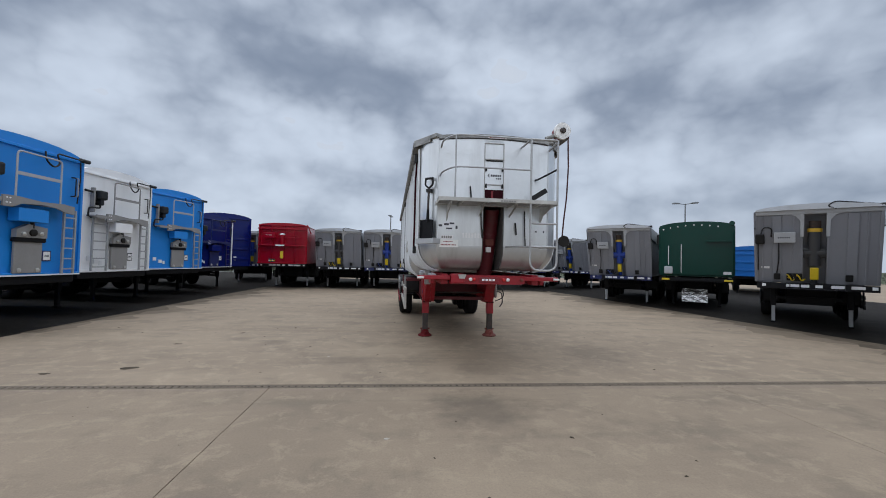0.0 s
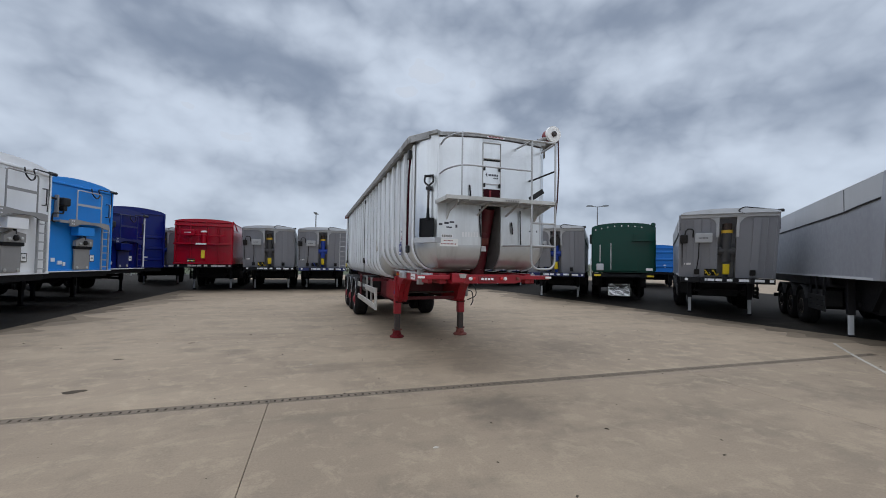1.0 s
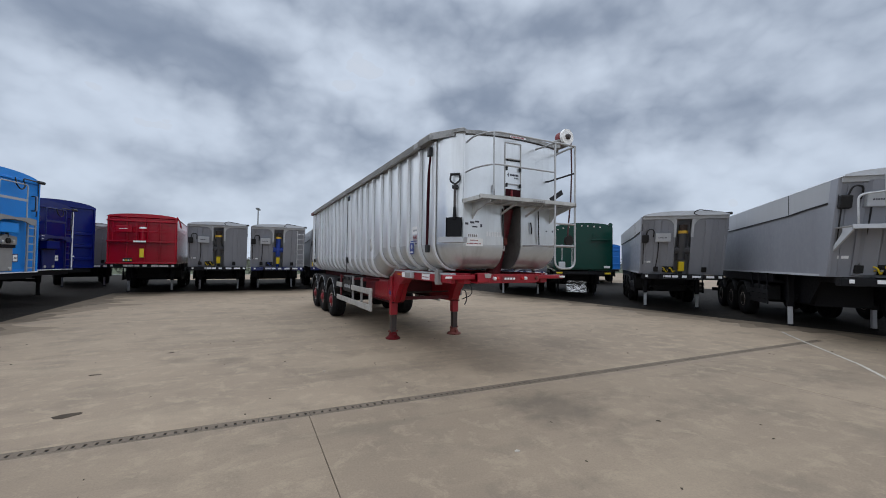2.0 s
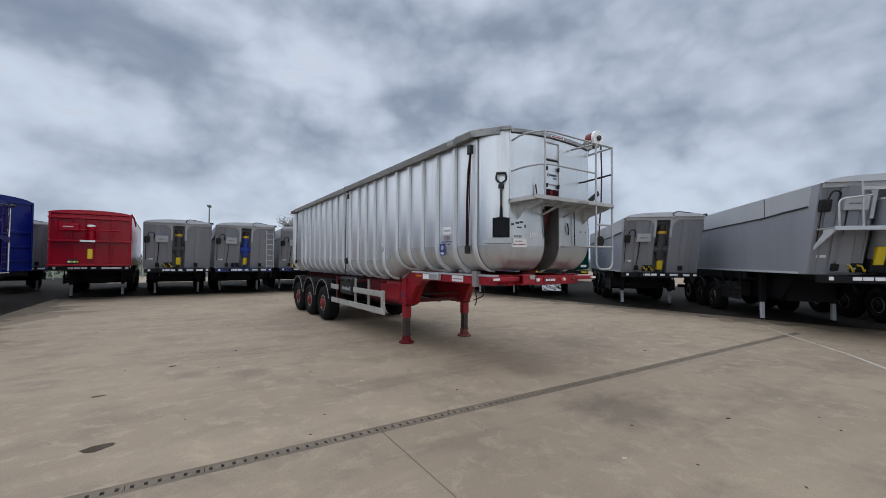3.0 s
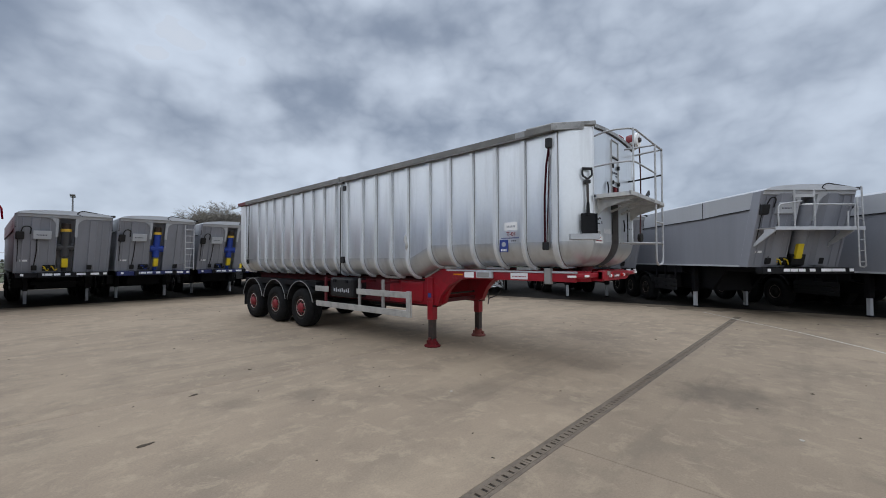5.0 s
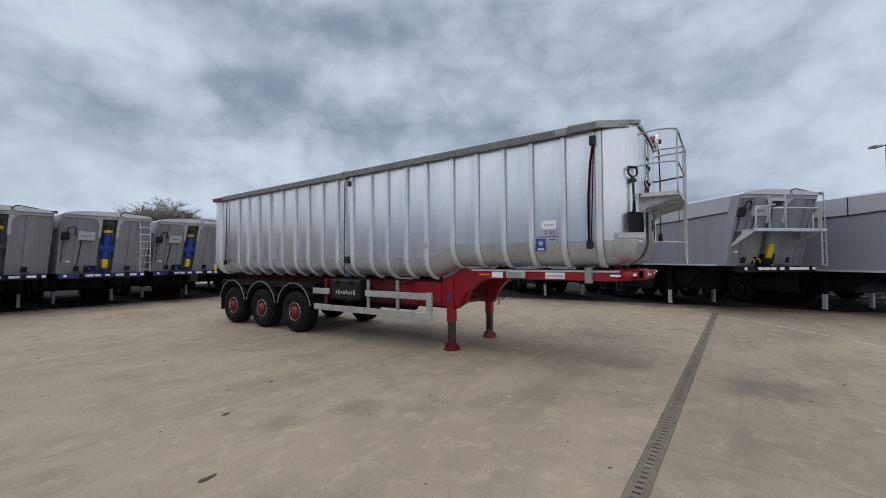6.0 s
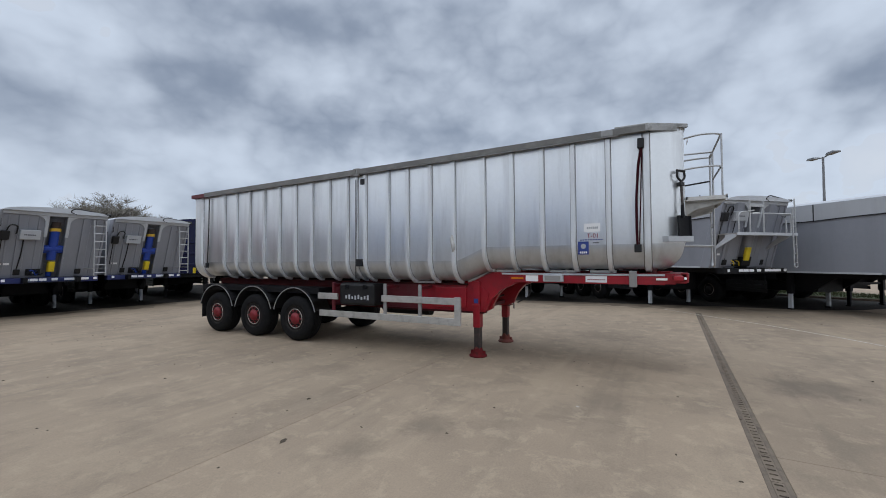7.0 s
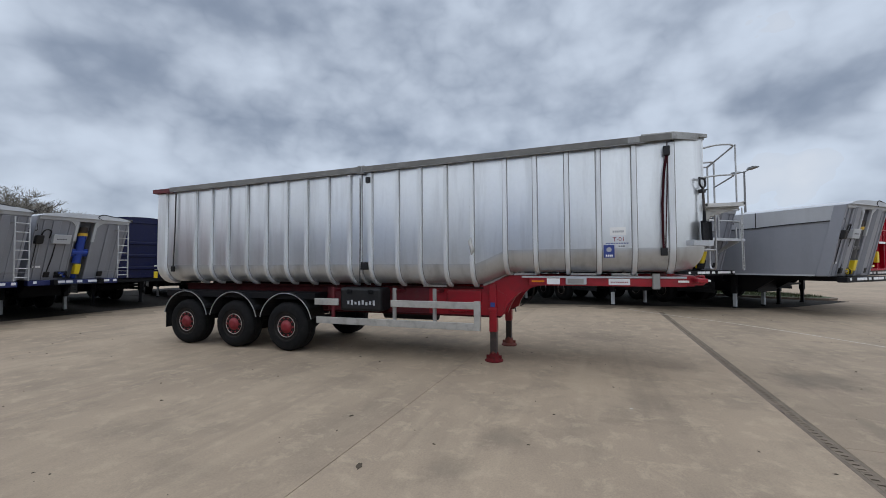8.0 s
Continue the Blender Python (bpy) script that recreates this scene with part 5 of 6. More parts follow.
def parked_chassis(tr, length, legs_at, leg_mat, guard=True, rear=None, front_plates=True, hubs=M_RIMDARK, zb=1.12, frame_mat=M_DARKSTEEL, beam_mat=M_DARKSTEEL, beam_y=0.06):
    bm = bmesh.new()
    for s in (-1, 1):
        prism(bm, [(0.35, zb - 0.16), (2.2, zb - 0.16), (2.8, 0.66), (length - 0.2, 0.66), (length - 0.2, zb - 0.005), (0.35, zb - 0.005)], "x", s * 0.62 - 0.05, s * 0.62 + 0.05)
    ch = part("chassis", bm, frame_mat, tr)
    part("front_beam", boxm(-1.2, 1.2, beam_y, beam_y + 0.24, zb - 0.17, zb - 0.01, bev=0.012), beam_mat, ch)
    # closed dark box added below the tub to stop light showing through
    part("light_block", boxm(-0.565, 0.565, 2.75, length - 0.3, 0.60, zb - 0.02), M_DARKSTEEL, ch)
    part("skid_plate", boxm(-0.6, 0.6, 0.3, 2.4, zb - 0.16, zb - 0.142), M_DARKSTEEL, ch)
    if front_plates:
        for x0, x1 in ((-0.66, -0.50), (-0.48, -0.30), (-0.27, -0.10), (0.02, 0.16), (0.32, 0.58), (0.60, 0.94), (-1.08, -1.0), (1.06, 1.16)):
            part("reflector_plate", boxm(x0, x1, beam_y - 0.02, beam_y - 0.004, zb - 0.11, zb - 0.035, bev=0.003), M_PALETEXT, ch)
    for s in (-1, 1):
        x = s * 0.86
        leg = part("landing_leg", boxm(x - 0.07, x + 0.07, legs_at - 0.08, legs_at + 0.08, 0.52, zb - 0.01, bev=0.01), frame_mat, tr)
        part("inner_tube", boxm(x - 0.045, x + 0.045, legs_at - 0.055, legs_at + 0.055, 0.04, 0.53, bev=0.008), leg_mat, leg)
        part("foot", boxm(x - 0.065, x + 0.065, legs_at - 0.08, legs_at + 0.08, 0.0, 0.05, bev=0.012), M_DARKSTEEL, leg)
    part("leg_brace", boxm(-0.74, 0.74, legs_at - 0.03, legs_at + 0.03, 0.74, 0.82), frame_mat, tr)
    rear = rear or length - 1.9
    for s in (-1, 1):
        part("side_frame", boxm(s * 1.14 - 0.02, s * 1.14 + 0.02, legs_at + 0.25, length - 0.3, zb - 0.24, zb - 0.012), M_DARKSTEEL, ch)
        for y in (legs_at + 0.3, legs_at + 1.3):
            part("frame_stay", beamm((s * 1.12, y, zb - 0.2), (s * 0.62, y, zb - 0.3), 0.06, 0.06), M_DARKSTEEL, ch)
    for y in (rear - 2.62, rear - 1.31, rear):
        axle = part("axle", tubem([(-0.9, y, 0.5), (0.9, y, 0.5)], 0.07, 10), M_DARKSTEEL, tr, smooth=True)
        for s in (-1, 1):
            part("air_spring", lathe(bmesh.new(), [(0.55, 0.12), (0.78, 0.12)], (s * 0.62, y + 0.3, 0.0), "z", 12), M_BLACK, axle, smooth=True)
            build_wheel(tr, s * 1.235, y, -s, hub_mat=hubs, ring_mat=M_RIMSILVER, segs=24)
            part("mudguard", arc_band(bmesh.new(), y, 0.5, 0.60, 0.62, 25, 155, s * 1.24, s * 0.82, 12), M_BLACK, tr, smooth=True)
    if guard:
        for s in (-1, 1):
            x = s * 1.2
            g = part("side_guard", boxm(x - 0.015, x + 0.015, legs_at + 0.5, rear - 3.35, 0.52, 0.64, bev=0.005), M_BLACK, tr)
            part("side_guard_rail", boxm(x - 0.015, x + 0.015, legs_at + 0.5, rear - 3.35, 0.80, 0.92, bev=0.005), M_BLACK, g)
            for y in (legs_at + 0.6, (legs_at + rear - 2.8) / 2, rear - 3.45):
                part("side_guard_post", boxm(x - s * 0.02 - 0.02, x - s * 0.02 + 0.02, y - 0.03, y + 0.03, 0.52, zb, bev=0.003), M_DARKSTEEL, g)
            part("side_guard_rail", boxm(x - 0.015, x + 0.015, legs_at + 0.5, rear - 3.35, 0.66, 0.78, bev=0.005), M_BLACK, g)
            # tank added to fill the bright gap beneath parked trailers
            part("air_tank", tubem([(s * 0.36, legs_at + 0.7, 0.72), (s * 0.36, rear - 3.4, 0.72)], 0.16, 14), M_DARKSTEEL, tr, smooth=True)
            part("side_box", boxm(min(s * 0.72, s * 1.16), max(s * 0.72, s * 1.16), rear - 4.3, rear - 3.5, 0.6, 1.05, bev=0.03), M_BLACK, tr)
    part("rear_bumper", boxm(-1.15, 1.15, length - 0.25, length - 0.16, 0.5, 0.64, bev=0.01), M_DARKSTEEL, tr)
    for s in (-1, 1):
        part("bumper_arm", beamm((s * 0.6, length - 0.2, 0.62), (s * 0.62, length - 0.4, 0.9), 0.07, 0.1), M_DARKSTEEL, tr)
    return ch


def cover_arch(half, zt, rise, n=12):
    return [(half * math.cos(math.pi * i / n), zt + rise * math.sin(math.pi * i / n)) for i in range(n + 1)]


def grey_tipper(label, ram_mat=M_RAMBLUE, zt=3.16, length=9.6, lean=0.74, legs_at=2.5, ladder=False, platform=False, half=1.20, body_mat=M_GREYBODY, zb=1.22, columns=False):
    tr = new("tipper_trailer")
    tagged(tr, label, "trailer", "parked trailers")
    rr = 0.115 if ram_mat is M_RAMBLUE else 0.128
    parked_chassis(tr, length, legs_at, M_GREYLIGHT, zb=zb, beam_mat=M_BEAMNAVY if ram_mat is M_RAMBLUE else M_DARKSTEEL, beam_y=lean - 0.16 if lean > 0.6 else 0.06)
    # tub behind a front wall that has a tall bay for the ram
    bm = bmesh.new()
    prism(bm, [(lean + 0.30, zb), (0.30, zt), (length, zt - 0.04), (length - 0.1, zb)], "x", -half, half)
    body = part("body", bm, body_mat, tr, "smooth mid-grey painted tipping tub")
    k, ztop = 0.24, zt - 0.10
    front = part("front_wall", lean_bm(boxm(-half, half, 0.0, 0.30, ztop, zt), zb, zt, lean), body_mat, body)
    for s in (-1, 1):
        part("front_panel", lean_bm(boxm(min(s * k, s * half), max(s * k, s * half), 0.0, 0.30, zb, ztop - 0.001), zb, zt, lean), body_mat, front)
    for x, w in ((-0.76, 0.10), (0.70, 0.10)):
        part("front_band", lean_bm(boxm(x - w, x + w, -0.04, 0.004, zb + 0.03, zt - 0.12, bev=0.012), zb, zt, lean), body_mat, front)
    for x in (-1.06, -0.42, 0.96):
        part("front_rib", lean_bm(boxm(x - 0.018, x + 0.018, -0.022, 0.004, zb + 0.04, zt - 0.12, bev=0.006), zb, zt, lean), body_mat, front)
    for s in (-1, 1):
        curve = [(s * (k + 0.26 * (1 - math.sin(radians(q)))), ztop - 0.40 * (1 - math.cos(radians(q)))) for q in range(0, 91, 15)]
        part("bay_gusset", lean_bm(prismm([(s * (k - 0.005), ztop)] + curve, "y", -0.050, -0.005), zb, zt, lean), M_GREYLIGHT, front, "pale curved gusset beside the ram bay")
        part("bay_post", lean_bm(boxm(min(s * (k - 0.03), s * (k + 0.045)), max(s * (k - 0.03), s * (k + 0.045)), -0.055, 0.02, zb + 1.22, ztop, bev=0.008), zb, zt, lean), M_GREYLIGHT, front)
        part("bay_edge", lean_bm(boxm(min(s * (k - 0.01), s * (k + 0.03)), max(s * (k - 0.01), s * (k + 0.03)), -0.02, 0.02, zb + 0.03, zb + 1.215, bev=0.006), zb, zt, lean), body_mat, front)
    for s in (-1, 1):
        part("corner_post", lean_bm(boxm(s * half - 0.05, s * half + 0.02, -0.03, 0.28, zb, zt, bev=0.014), zb, zt, lean), body_mat, front)
    part("header", lean_bm(boxm(-half, half, -0.05, 0.02, zt - 0.10, zt + 0.01, bev=0.014), zb, zt, lean), M_GREYLIGHT, front)
    # sheet cover
    bm = prismm(cover_arch(half + 0.02, zt + 0.002, 0.15), "y", -0.12, length)
    cover = part("sheet_cover", bm, M_GREYLIGHT, tr, "pale grey roll-over sheet", True)
    for s in (-1, 1):
        lo, hi = min(s * (half + 0.004), s * (half + 0.016)), max(s * (half + 0.004), s * (half + 0.016))
        part("sheet_side", prismm([(0.02, zt), (length, zt), (length, zt - 0.55), (2.4, zt - 0.50), (0.18, zt - 0.44)], "x", lo, hi), M_GREYSHEET, cover)
        part("side_lip", boxm(min(s * half, s * (half + 0.025)), max(s * half, s * (half + 0.025)), lean + 0.32, length - 0.1, zb, zb + 0.05), M_GREYLIGHT, body)
        part("sheet_strap", boxm(min(s * (half + 0.016), s * (half + 0.022)), max(s * (half + 0.016), s * (half + 0.022)), 2.38, 2.41, zt - 0.50, zt), M_BLACK, cover)
        part("sheet_strap", boxm(min(s * (half + 0.016), s * (half + 0.022)), max(s * (half + 0.016), s * (half + 0.022)), 0.06, 0.09, zt - 0.44, zt), M_BLACK, cover)
        part("sheet_cord", tubem([(s * (half + 0.025), 0.1, zt - 0.44), (s * (half + 0.025), 1.5, zt - 0.47), (s * (half + 0.025), 2.4, zt - 0.51), (s * (half + 0.025), length - 0.3, zt - 0.55)], 0.016, 6), M_BLACK, cover)
    part("sheet_cable", tubem(rounded([(1.16, -0.05, zt + 0.06), (1.0, -0.1, zt + 0.08), (0.35, -0.12, zt + 0.18), (0.2, -0.12, zt + 0.06), (0.38, -0.1, zt + 0.0)], 0.12), 0.016, 8), M_BLACK, cover, "black cable loop", True)
    part("sheet_motor", tubem([(1.14, -0.08, zt + 0.04), (1.27, -0.06, zt + 0.05)], 0.045, 10), M_BLACK, cover, smooth=True)
    # ram
    def up(bm):
        return lean_bm(bm, zb, zt, lean)
    if platform:
        ram = part("tipping_ram", up(tubem([(0.06, 0.05, 1.75), (0.06, 0.05, 3.02)], 0.17, 24)), M_GREYBODY, tr, "thick grey ram cover with white cap", True)
        part("ram_cap", up(lathe(bmesh.new(), [(0, 0.172), (0.03, 0.16), (0.045, 0.10)], (0.06, 0.05, 3.02), "z", 24)), M_WHITE, ram, "white cap", True)
        part("ram_foot", up(boxm(-0.12, 0.05, -0.18, -0.08, 1.62, 2.02, bev=0.02)), M_YELLOW, ram, "yellow lower bracket")
        part("ram_base", up(boxm(-0.16, 0.2, -0.12, 0.1, 1.44, 1.74, bev=0.02)), M_BLACK, ram)
    else:
        ram = part("tipping_ram", up(tubem([(0, 0.10, 1.75), (0, 0.10, 2.62)], rr, 20)), ram_mat, tr, "large hydraulic tipping ram", True)
        part("ram_collar", up(lathe(bmesh.new(), [(0, rr), (0, rr + 0.022), (0.09, rr + 0.022), (0.09, rr)], (0, 0.10, 2.62), "z", 20)), M_OLDYELLOW, ram, "yellow collar", True)
        part("ram_head", up(tubem([(0, 0.10, 2.70), (0, 0.10, 2.90)], rr * 0.95, 16)), M_LEGDARK, ram, smooth=True)
        part("ram_band", up(boxm(-0.22, 0.22, -0.02, 0.2, 2.02, 2.14, bev=0.03)), ram_mat, ram)
        part("ram_ear", up(boxm(-0.31, 0.31, 0.04, 0.14, 1.96, 2.2, bev=0.03)), ram_mat, ram)
        part("ram_foot", up(boxm(-rr * 0.66, rr * 0.66, -0.09, 0.1, 1.38, 1.70, bev=0.02)), M_YELLOW, ram, "yellow lower bracket")
        part("ram_base", up(tubem([(0, 0.08, 1.24), (0, 0.08, 1.40)], 0.07, 14)), ram_mat, ram, smooth=True)
    if platform or columns:
        for x in (-0.62, 0.60):
            part("column", up(prismm([(x - 0.20, 0.0), (x - 0.12, -0.09), (x + 0.12, -0.09), (x + 0.20, 0.0)], "z", zb + 0.05, zt - 0.08)), body_mat, front)
    # control box, motor, hoses, couplings
    h = 0.45 if platform else 0.0
    bx = part("control_box", up(boxm(-0.82, -0.38, -0.16, -0.03, 2.34 + h, 2.62 + h, bev=0.015)), M_GREYLIGHT, tr, "pale control box")
    part("box_mark", up(bars(bmesh.new(), -0.161, -0.74, -0.48, 2.46 + h, 2.49 + h, 7)), M_PRINT, bx)
    part("box_cable", up(tubem(rounded([(-0.72, -0.1, 2.34 + h), (-0.72, -0.06, 1.9), (-0.78, -0.05, zb + 0.12)], 0.1), 0.016, 6)), M_BLACK, bx)
    mo = part("sheet_gear", up(boxm(-1.22, -1.02, -0.14, 0.02, 2.32 + h, 2.58 + h, bev=0.03)), M_BLACK, tr, "black sheet motor with hose")
    part("gear_hose", up(tubem(rounded([(-1.1, -0.1, 2.56 + h), (-1.05, -0.12, 2.76 + h), (-0.86, -0.08, 2.74 + h), (-0.88, -0.06, 2.5 + h)], 0.1), 0.018, 6)), M_BLACK, mo, smooth=True)
    part("gear_rod", up(tubem([(-1.16, -0.06, 2.34 + h), (-1.16, -0.05, 1.6 + h)], 0.012, 6)), M_BLACK, mo)
    cp = part("coupling_panel", up(boxm(-0.56, -0.24, -0.06, -0.02, zb + 0.06, zb + 0.26, bev=0.01)), M_BLACK, tr, "air and electric coupling panel")
    for i, mt in enumerate((M_OLDYELLOW, M_BLACK, M_PALETEXT, M_OLDYELLOW, M_BLACK) if ram_mat is M_RAMGREY else (M_BLACK, M_RAMBLUE, M_PALETEXT, M_RAMBLUE, M_BLACK)):
        part("coupling", up(lathe(bmesh.new(), [(-0.11, 0.012), (-0.09, 0.024), (-0.05, 0.024)], (-0.52 + i * 0.06, 0.0, zb + 0.14 + 0.06 * (i % 2)), "y", 10)), mt, cp, smooth=True)
    hoses = (M_YELLOW, M_BLACK, M_YELLOW) if ram_mat is M_RAMGREY else (M_BLACK, M_RAMBLUE, M_BLACK)
    for i, mt in enumerate(hoses):
        x = -0.55 + 0.10 * i
        part("coupling_hose", up(tubem(rounded([(x, -0.06, zb + 0.22), (x + 0.03, -0.16, zb + 0.20), (x + 0.10, -0.15, zb + 0.05), (x + 0.17, -0.05, zb + 0.12)], 0.06), 0.016, 6)), mt, cp, smooth=True)
    part("bracket", up(boxm(0.59, 0.73, -0.10, 0, zb + 0.08, zb + 0.25, bev=0.02)), M_BLACK, tr)
    part("bracket", up(boxm(-0.83, -0.69, -0.10, 0, zb + 0.08, zb + 0.25, bev=0.02)), M_BLACK, tr)
    part("sticker", up(boxm(-1.1, -0.92, -0.006, 0.002, zb + 0.38, zb + 0.44)), M_PALETEXT, body)
    if ladder:
        # the ladder hangs upright, clear of the leaning wall, on two pairs of stays
        xa, xb, yl = 0.84, 1.15, -0.08
        la = part("ladder", tubem([(xa, yl, zb + 0.02), (xa, yl, zt - 0.14)], 0.02, 8), M_GALV, tr, "galvanised ladder")
        part("stile", tubem([(xb, yl, zb + 0.02), (xb, yl, zt - 0.14)], 0.02, 8), M_GALV, la)
        for i in range(7):
            part("rung", tubem([(xa, yl, zb + 0.12 + i * 0.25), (xb, yl, zb + 0.12 + i * 0.25)], 0.016, 6), M_GALV, la)
        for z in (zb + 0.25, zt - 0.3):
            for x in (xa, xb):
                part("stay", tubem([(x, yl, z), (x, lean * (zt - z) / (zt - zb), z)], 0.012, 6), M_GALV, la)
    if platform:
        add_platform(tr, zt, half, up, M_GREYLIGHT)
    return tr


def add_platform(tr, zt, half, up, mat):
    z = 2.36
    pl = part("platform", boxm(-1.2, 1.05, -0.36, 0.25, z + 0.02, z + 0.05, bev=0.006), M_GREYFLAT, tr, "access platform with guard rails")
    part("platform_edge", boxm(-1.2, 1.05, -0.385, -0.362, z - 0.02, z + 0.065, bev=0.004), mat, pl)
    for x in (-1.18, 0.80):
        part("platform_bracket", prismm([(0.36, z - 0.42), (0.36, z - 0.34), (0.0, z - 0.06), (0.0, z + 0.015), (-0.34, z + 0.015), (-0.34, z - 0.05)], "x", x - 0.015, x + 0.015), mat, pl)
    y, r = -0.36, 0.02
    part("guard_rail", tubem(rounded([(-0.52, y, z + 0.70), (-1.11, y, z + 0.62), (-1.11, y, z + 0.05)], 0.12), r, 8), M_GALV, pl, smooth=True)
    for x, h in ((-0.70, 0.98), (-0.20, 0.98), (0.64, 0.45), (0.82, 0.62)):
        part("rail_post", tubem([(x, y, z + 0.05), (x, y, z + h)], r, 8), M_GALV, pl, smooth=True)
    part("rail_plate", boxm(-0.70, -0.20, y - 0.015, y + 0.015, z + 0.80, z + 0.87, bev=0.004), M_GALV, pl)
    part("guard_rail", tubem([(-0.20, y, z + 0.62), (0.84, y, z + 0.62)], r, 8), M_GALV, pl, smooth=True)
    part("guard_rail", tubem(rounded([(0.84, y, z + 0.62), (0.98, 0.0, z + 0.60)], 0.1), r, 8), M_GALV, pl, smooth=True)
    la = part("ladder", tubem([(0.86, -0.40, 1.44), (0.84, -0.40, 3.15)], 0.019, 8), M_GALV, tr, "galvanised ladder")
    part("stile", tubem([(1.12, -0.30, 1.44), (1.06, -0.30, 3.45)], 0.019, 8), M_GALV, la)
    part("foot_bow", tubem([(0.86, -0.40, 1.44), (0.98, -0.36, 1.40), (1.12, -0.30, 1.44)], 0.019, 8), M_GALV, la)
    for i in range(6):
        part("rung", tubem([(0.86, -0.40, 1.55 + i * 0.27), (1.10, -0.30, 1.55 + i * 0.27)], 0.013, 6), M_GALV, la)


def box_tipper(label, body_mat, zt=3.86, length=10.0, trim=None, plate=M_GREYFLAT, half=1.25, legs_at=2.4, ladder_mat=M_GALV, plain=False, post_only=False, two_ladders=False, rail_mat=M_GREYLIGHT):
    """A tall smooth bulk trailer with a rounded roof edge, platform and ladder on the front."""
    tr = new("bulk_trailer")
    tagged(tr, label, "trailer", "parked trailers")
    zb = 1.16
    parked_chassis(tr, length, legs_at, M_DARKSTEEL, front_plates=False, zb=zb)
    body = part("body", boxm(-half, half, 0.02, length, zb, zt - 0.1, bev=0.03), body_mat, tr, "smooth glossy painted bulk body")
    part("roof", prismm([(half, zt - 0.11)] + cover_arch(half, zt - 0.10, 0.20) + [(-half, zt - 0.11)], "y", 0.0, length), body_mat, body, smooth=True)
    for s in (-1, 1):
        part("corner_post", boxm(s * half - 0.05, s * half + 0.012, -0.02, 0.10, zb, zt - 0.06, bev=0.012), trim or body_mat, body)
    edge = body_mat if post_only else trim or body_mat
    part("header", boxm(-half, half, -0.03, 0.03, zt - 0.16, zt - 0.10, bev=0.01), edge, body)
    part("footer", boxm(-half, half, -0.03, 0.03, zb, zb + 0.07, bev=0.01), edge, body)
    part("placard", boxm(0.36, 0.52, -0.012, 0.014, 1.48, 1.66, bev=0.01), M_WHITE, body, "white square placard")
    if plain:
        for q in (1.55, 2.05, 2.55):
            part("pressed_band", boxm(-half + 0.06, half - 0.06, -0.02, 0.03, q - 0.07, q + 0.07, bev=0.03), body_mat, body)
        part("corner_strip", boxm(half - 0.02, half + 0.015, 0.12, 0.30, zb, zt - 0.12), body_mat, body)
        return tr
    part("edge_strip", boxm(-half, half, -0.036, -0.03, zb, zb + 0.03), M_PALETEXT, body, "thin white edge strip")
    # platform with a bowed lower edge, rails above it
    z, d = (2.62 if zt > 3.6 else 2.26), -0.25
    bow = [(-0.76, z + 0.08), (-0.5, z + 0.085), (0.0, z + 0.04), (0.5, z + 0.06), (0.76, z + 0.03), (0.76, z - 0.14), (0.55, z - 0.12), (0.35, z - 0.05), (0.0, z - 0.02), (-0.4, z - 0.05), (-0.58, z - 0.13), (-0.76, z - 0.13)]
    pl = part("platform", prismm(bow, "y", d - 0.02, d + 0.02), plate, tr, "grey bowed platform plate")
    part("platform_deck", boxm(-1.1, 0.78, d + 0.02, 0.0, z - 0.02, z + 0.02), plate, pl)
    part("platform_wing", boxm(-1.1, -0.765, d - 0.015, d + 0.015, z - 0.05, z + 0.03, bev=0.004), plate, pl)
    for x in (-0.70, -0.64):
        for q in (z + 0.03, z - 0.06):
            part("bolt", lathe(bmesh.new(), [(d - 0.035, 0.014), (d - 0.02, 0.016)], (x, 0, q), "y", 8), M_PALETEXT, pl)
    rail = part("guard_rail", tubem(rounded([(-0.52, d, z), (-0.52, d, z + 0.96), (0.42, d, z + 0.96), (0.42, d, z)], 0.08), 0.017, 8), rail_mat, tr, "tube guard rail", True)
    part("guard_rail_bar", boxm(-0.52, 0.42, d - 0.015, d + 0.015, z + 0.50, z + 0.565), rail_mat, rail)
    part("rail_brace", tubem([(-0.50, d, z + 0.94), (-0.2, 0.0, z + 1.0)], 0.015, 6), rail_mat, rail)
    for s in (0.96, 1.02):
        part("handle", tubem(rounded([(s, 0, z + 0.30), (s, -0.10, z + 0.30), (s, -0.10, z + 0.72), (s, 0, z + 0.72)], 0.04), 0.013, 6), rail_mat if s > 1 else M_BLACK, tr)
    part("hose_loop", tubem(rounded([(0.20, -0.1, zt - 0.12), (0.16, -0.15, zt - 0.30), (0.34, -0.16, zt - 0.44), (0.52, -0.14, zt - 0.30), (0.42, -0.12, zt - 0.10), (1.1, -0.1, zt - 0.10)], 0.12), 0.018, 6), M_BLACK, tr, smooth=True)
    part("hose", tubem(rounded([(1.1, -0.06, zt - 0.14), (1.12, -0.06, zt - 0.5), (1.06, -0.06, zt - 1.1)], 0.1), 0.013, 6), M_BLACK, tr, smooth=True)
    part("sheet_motor", tubem([(1.12, -0.04, zt - 0.08), (1.36, -0.04, zt - 0.08)], 0.045, 10), M_BLACK, tr, smooth=True)
    # ladders
    sides = [(0.70, 0.98)] + ([(-1.0, -0.52)] if two_ladders else [])
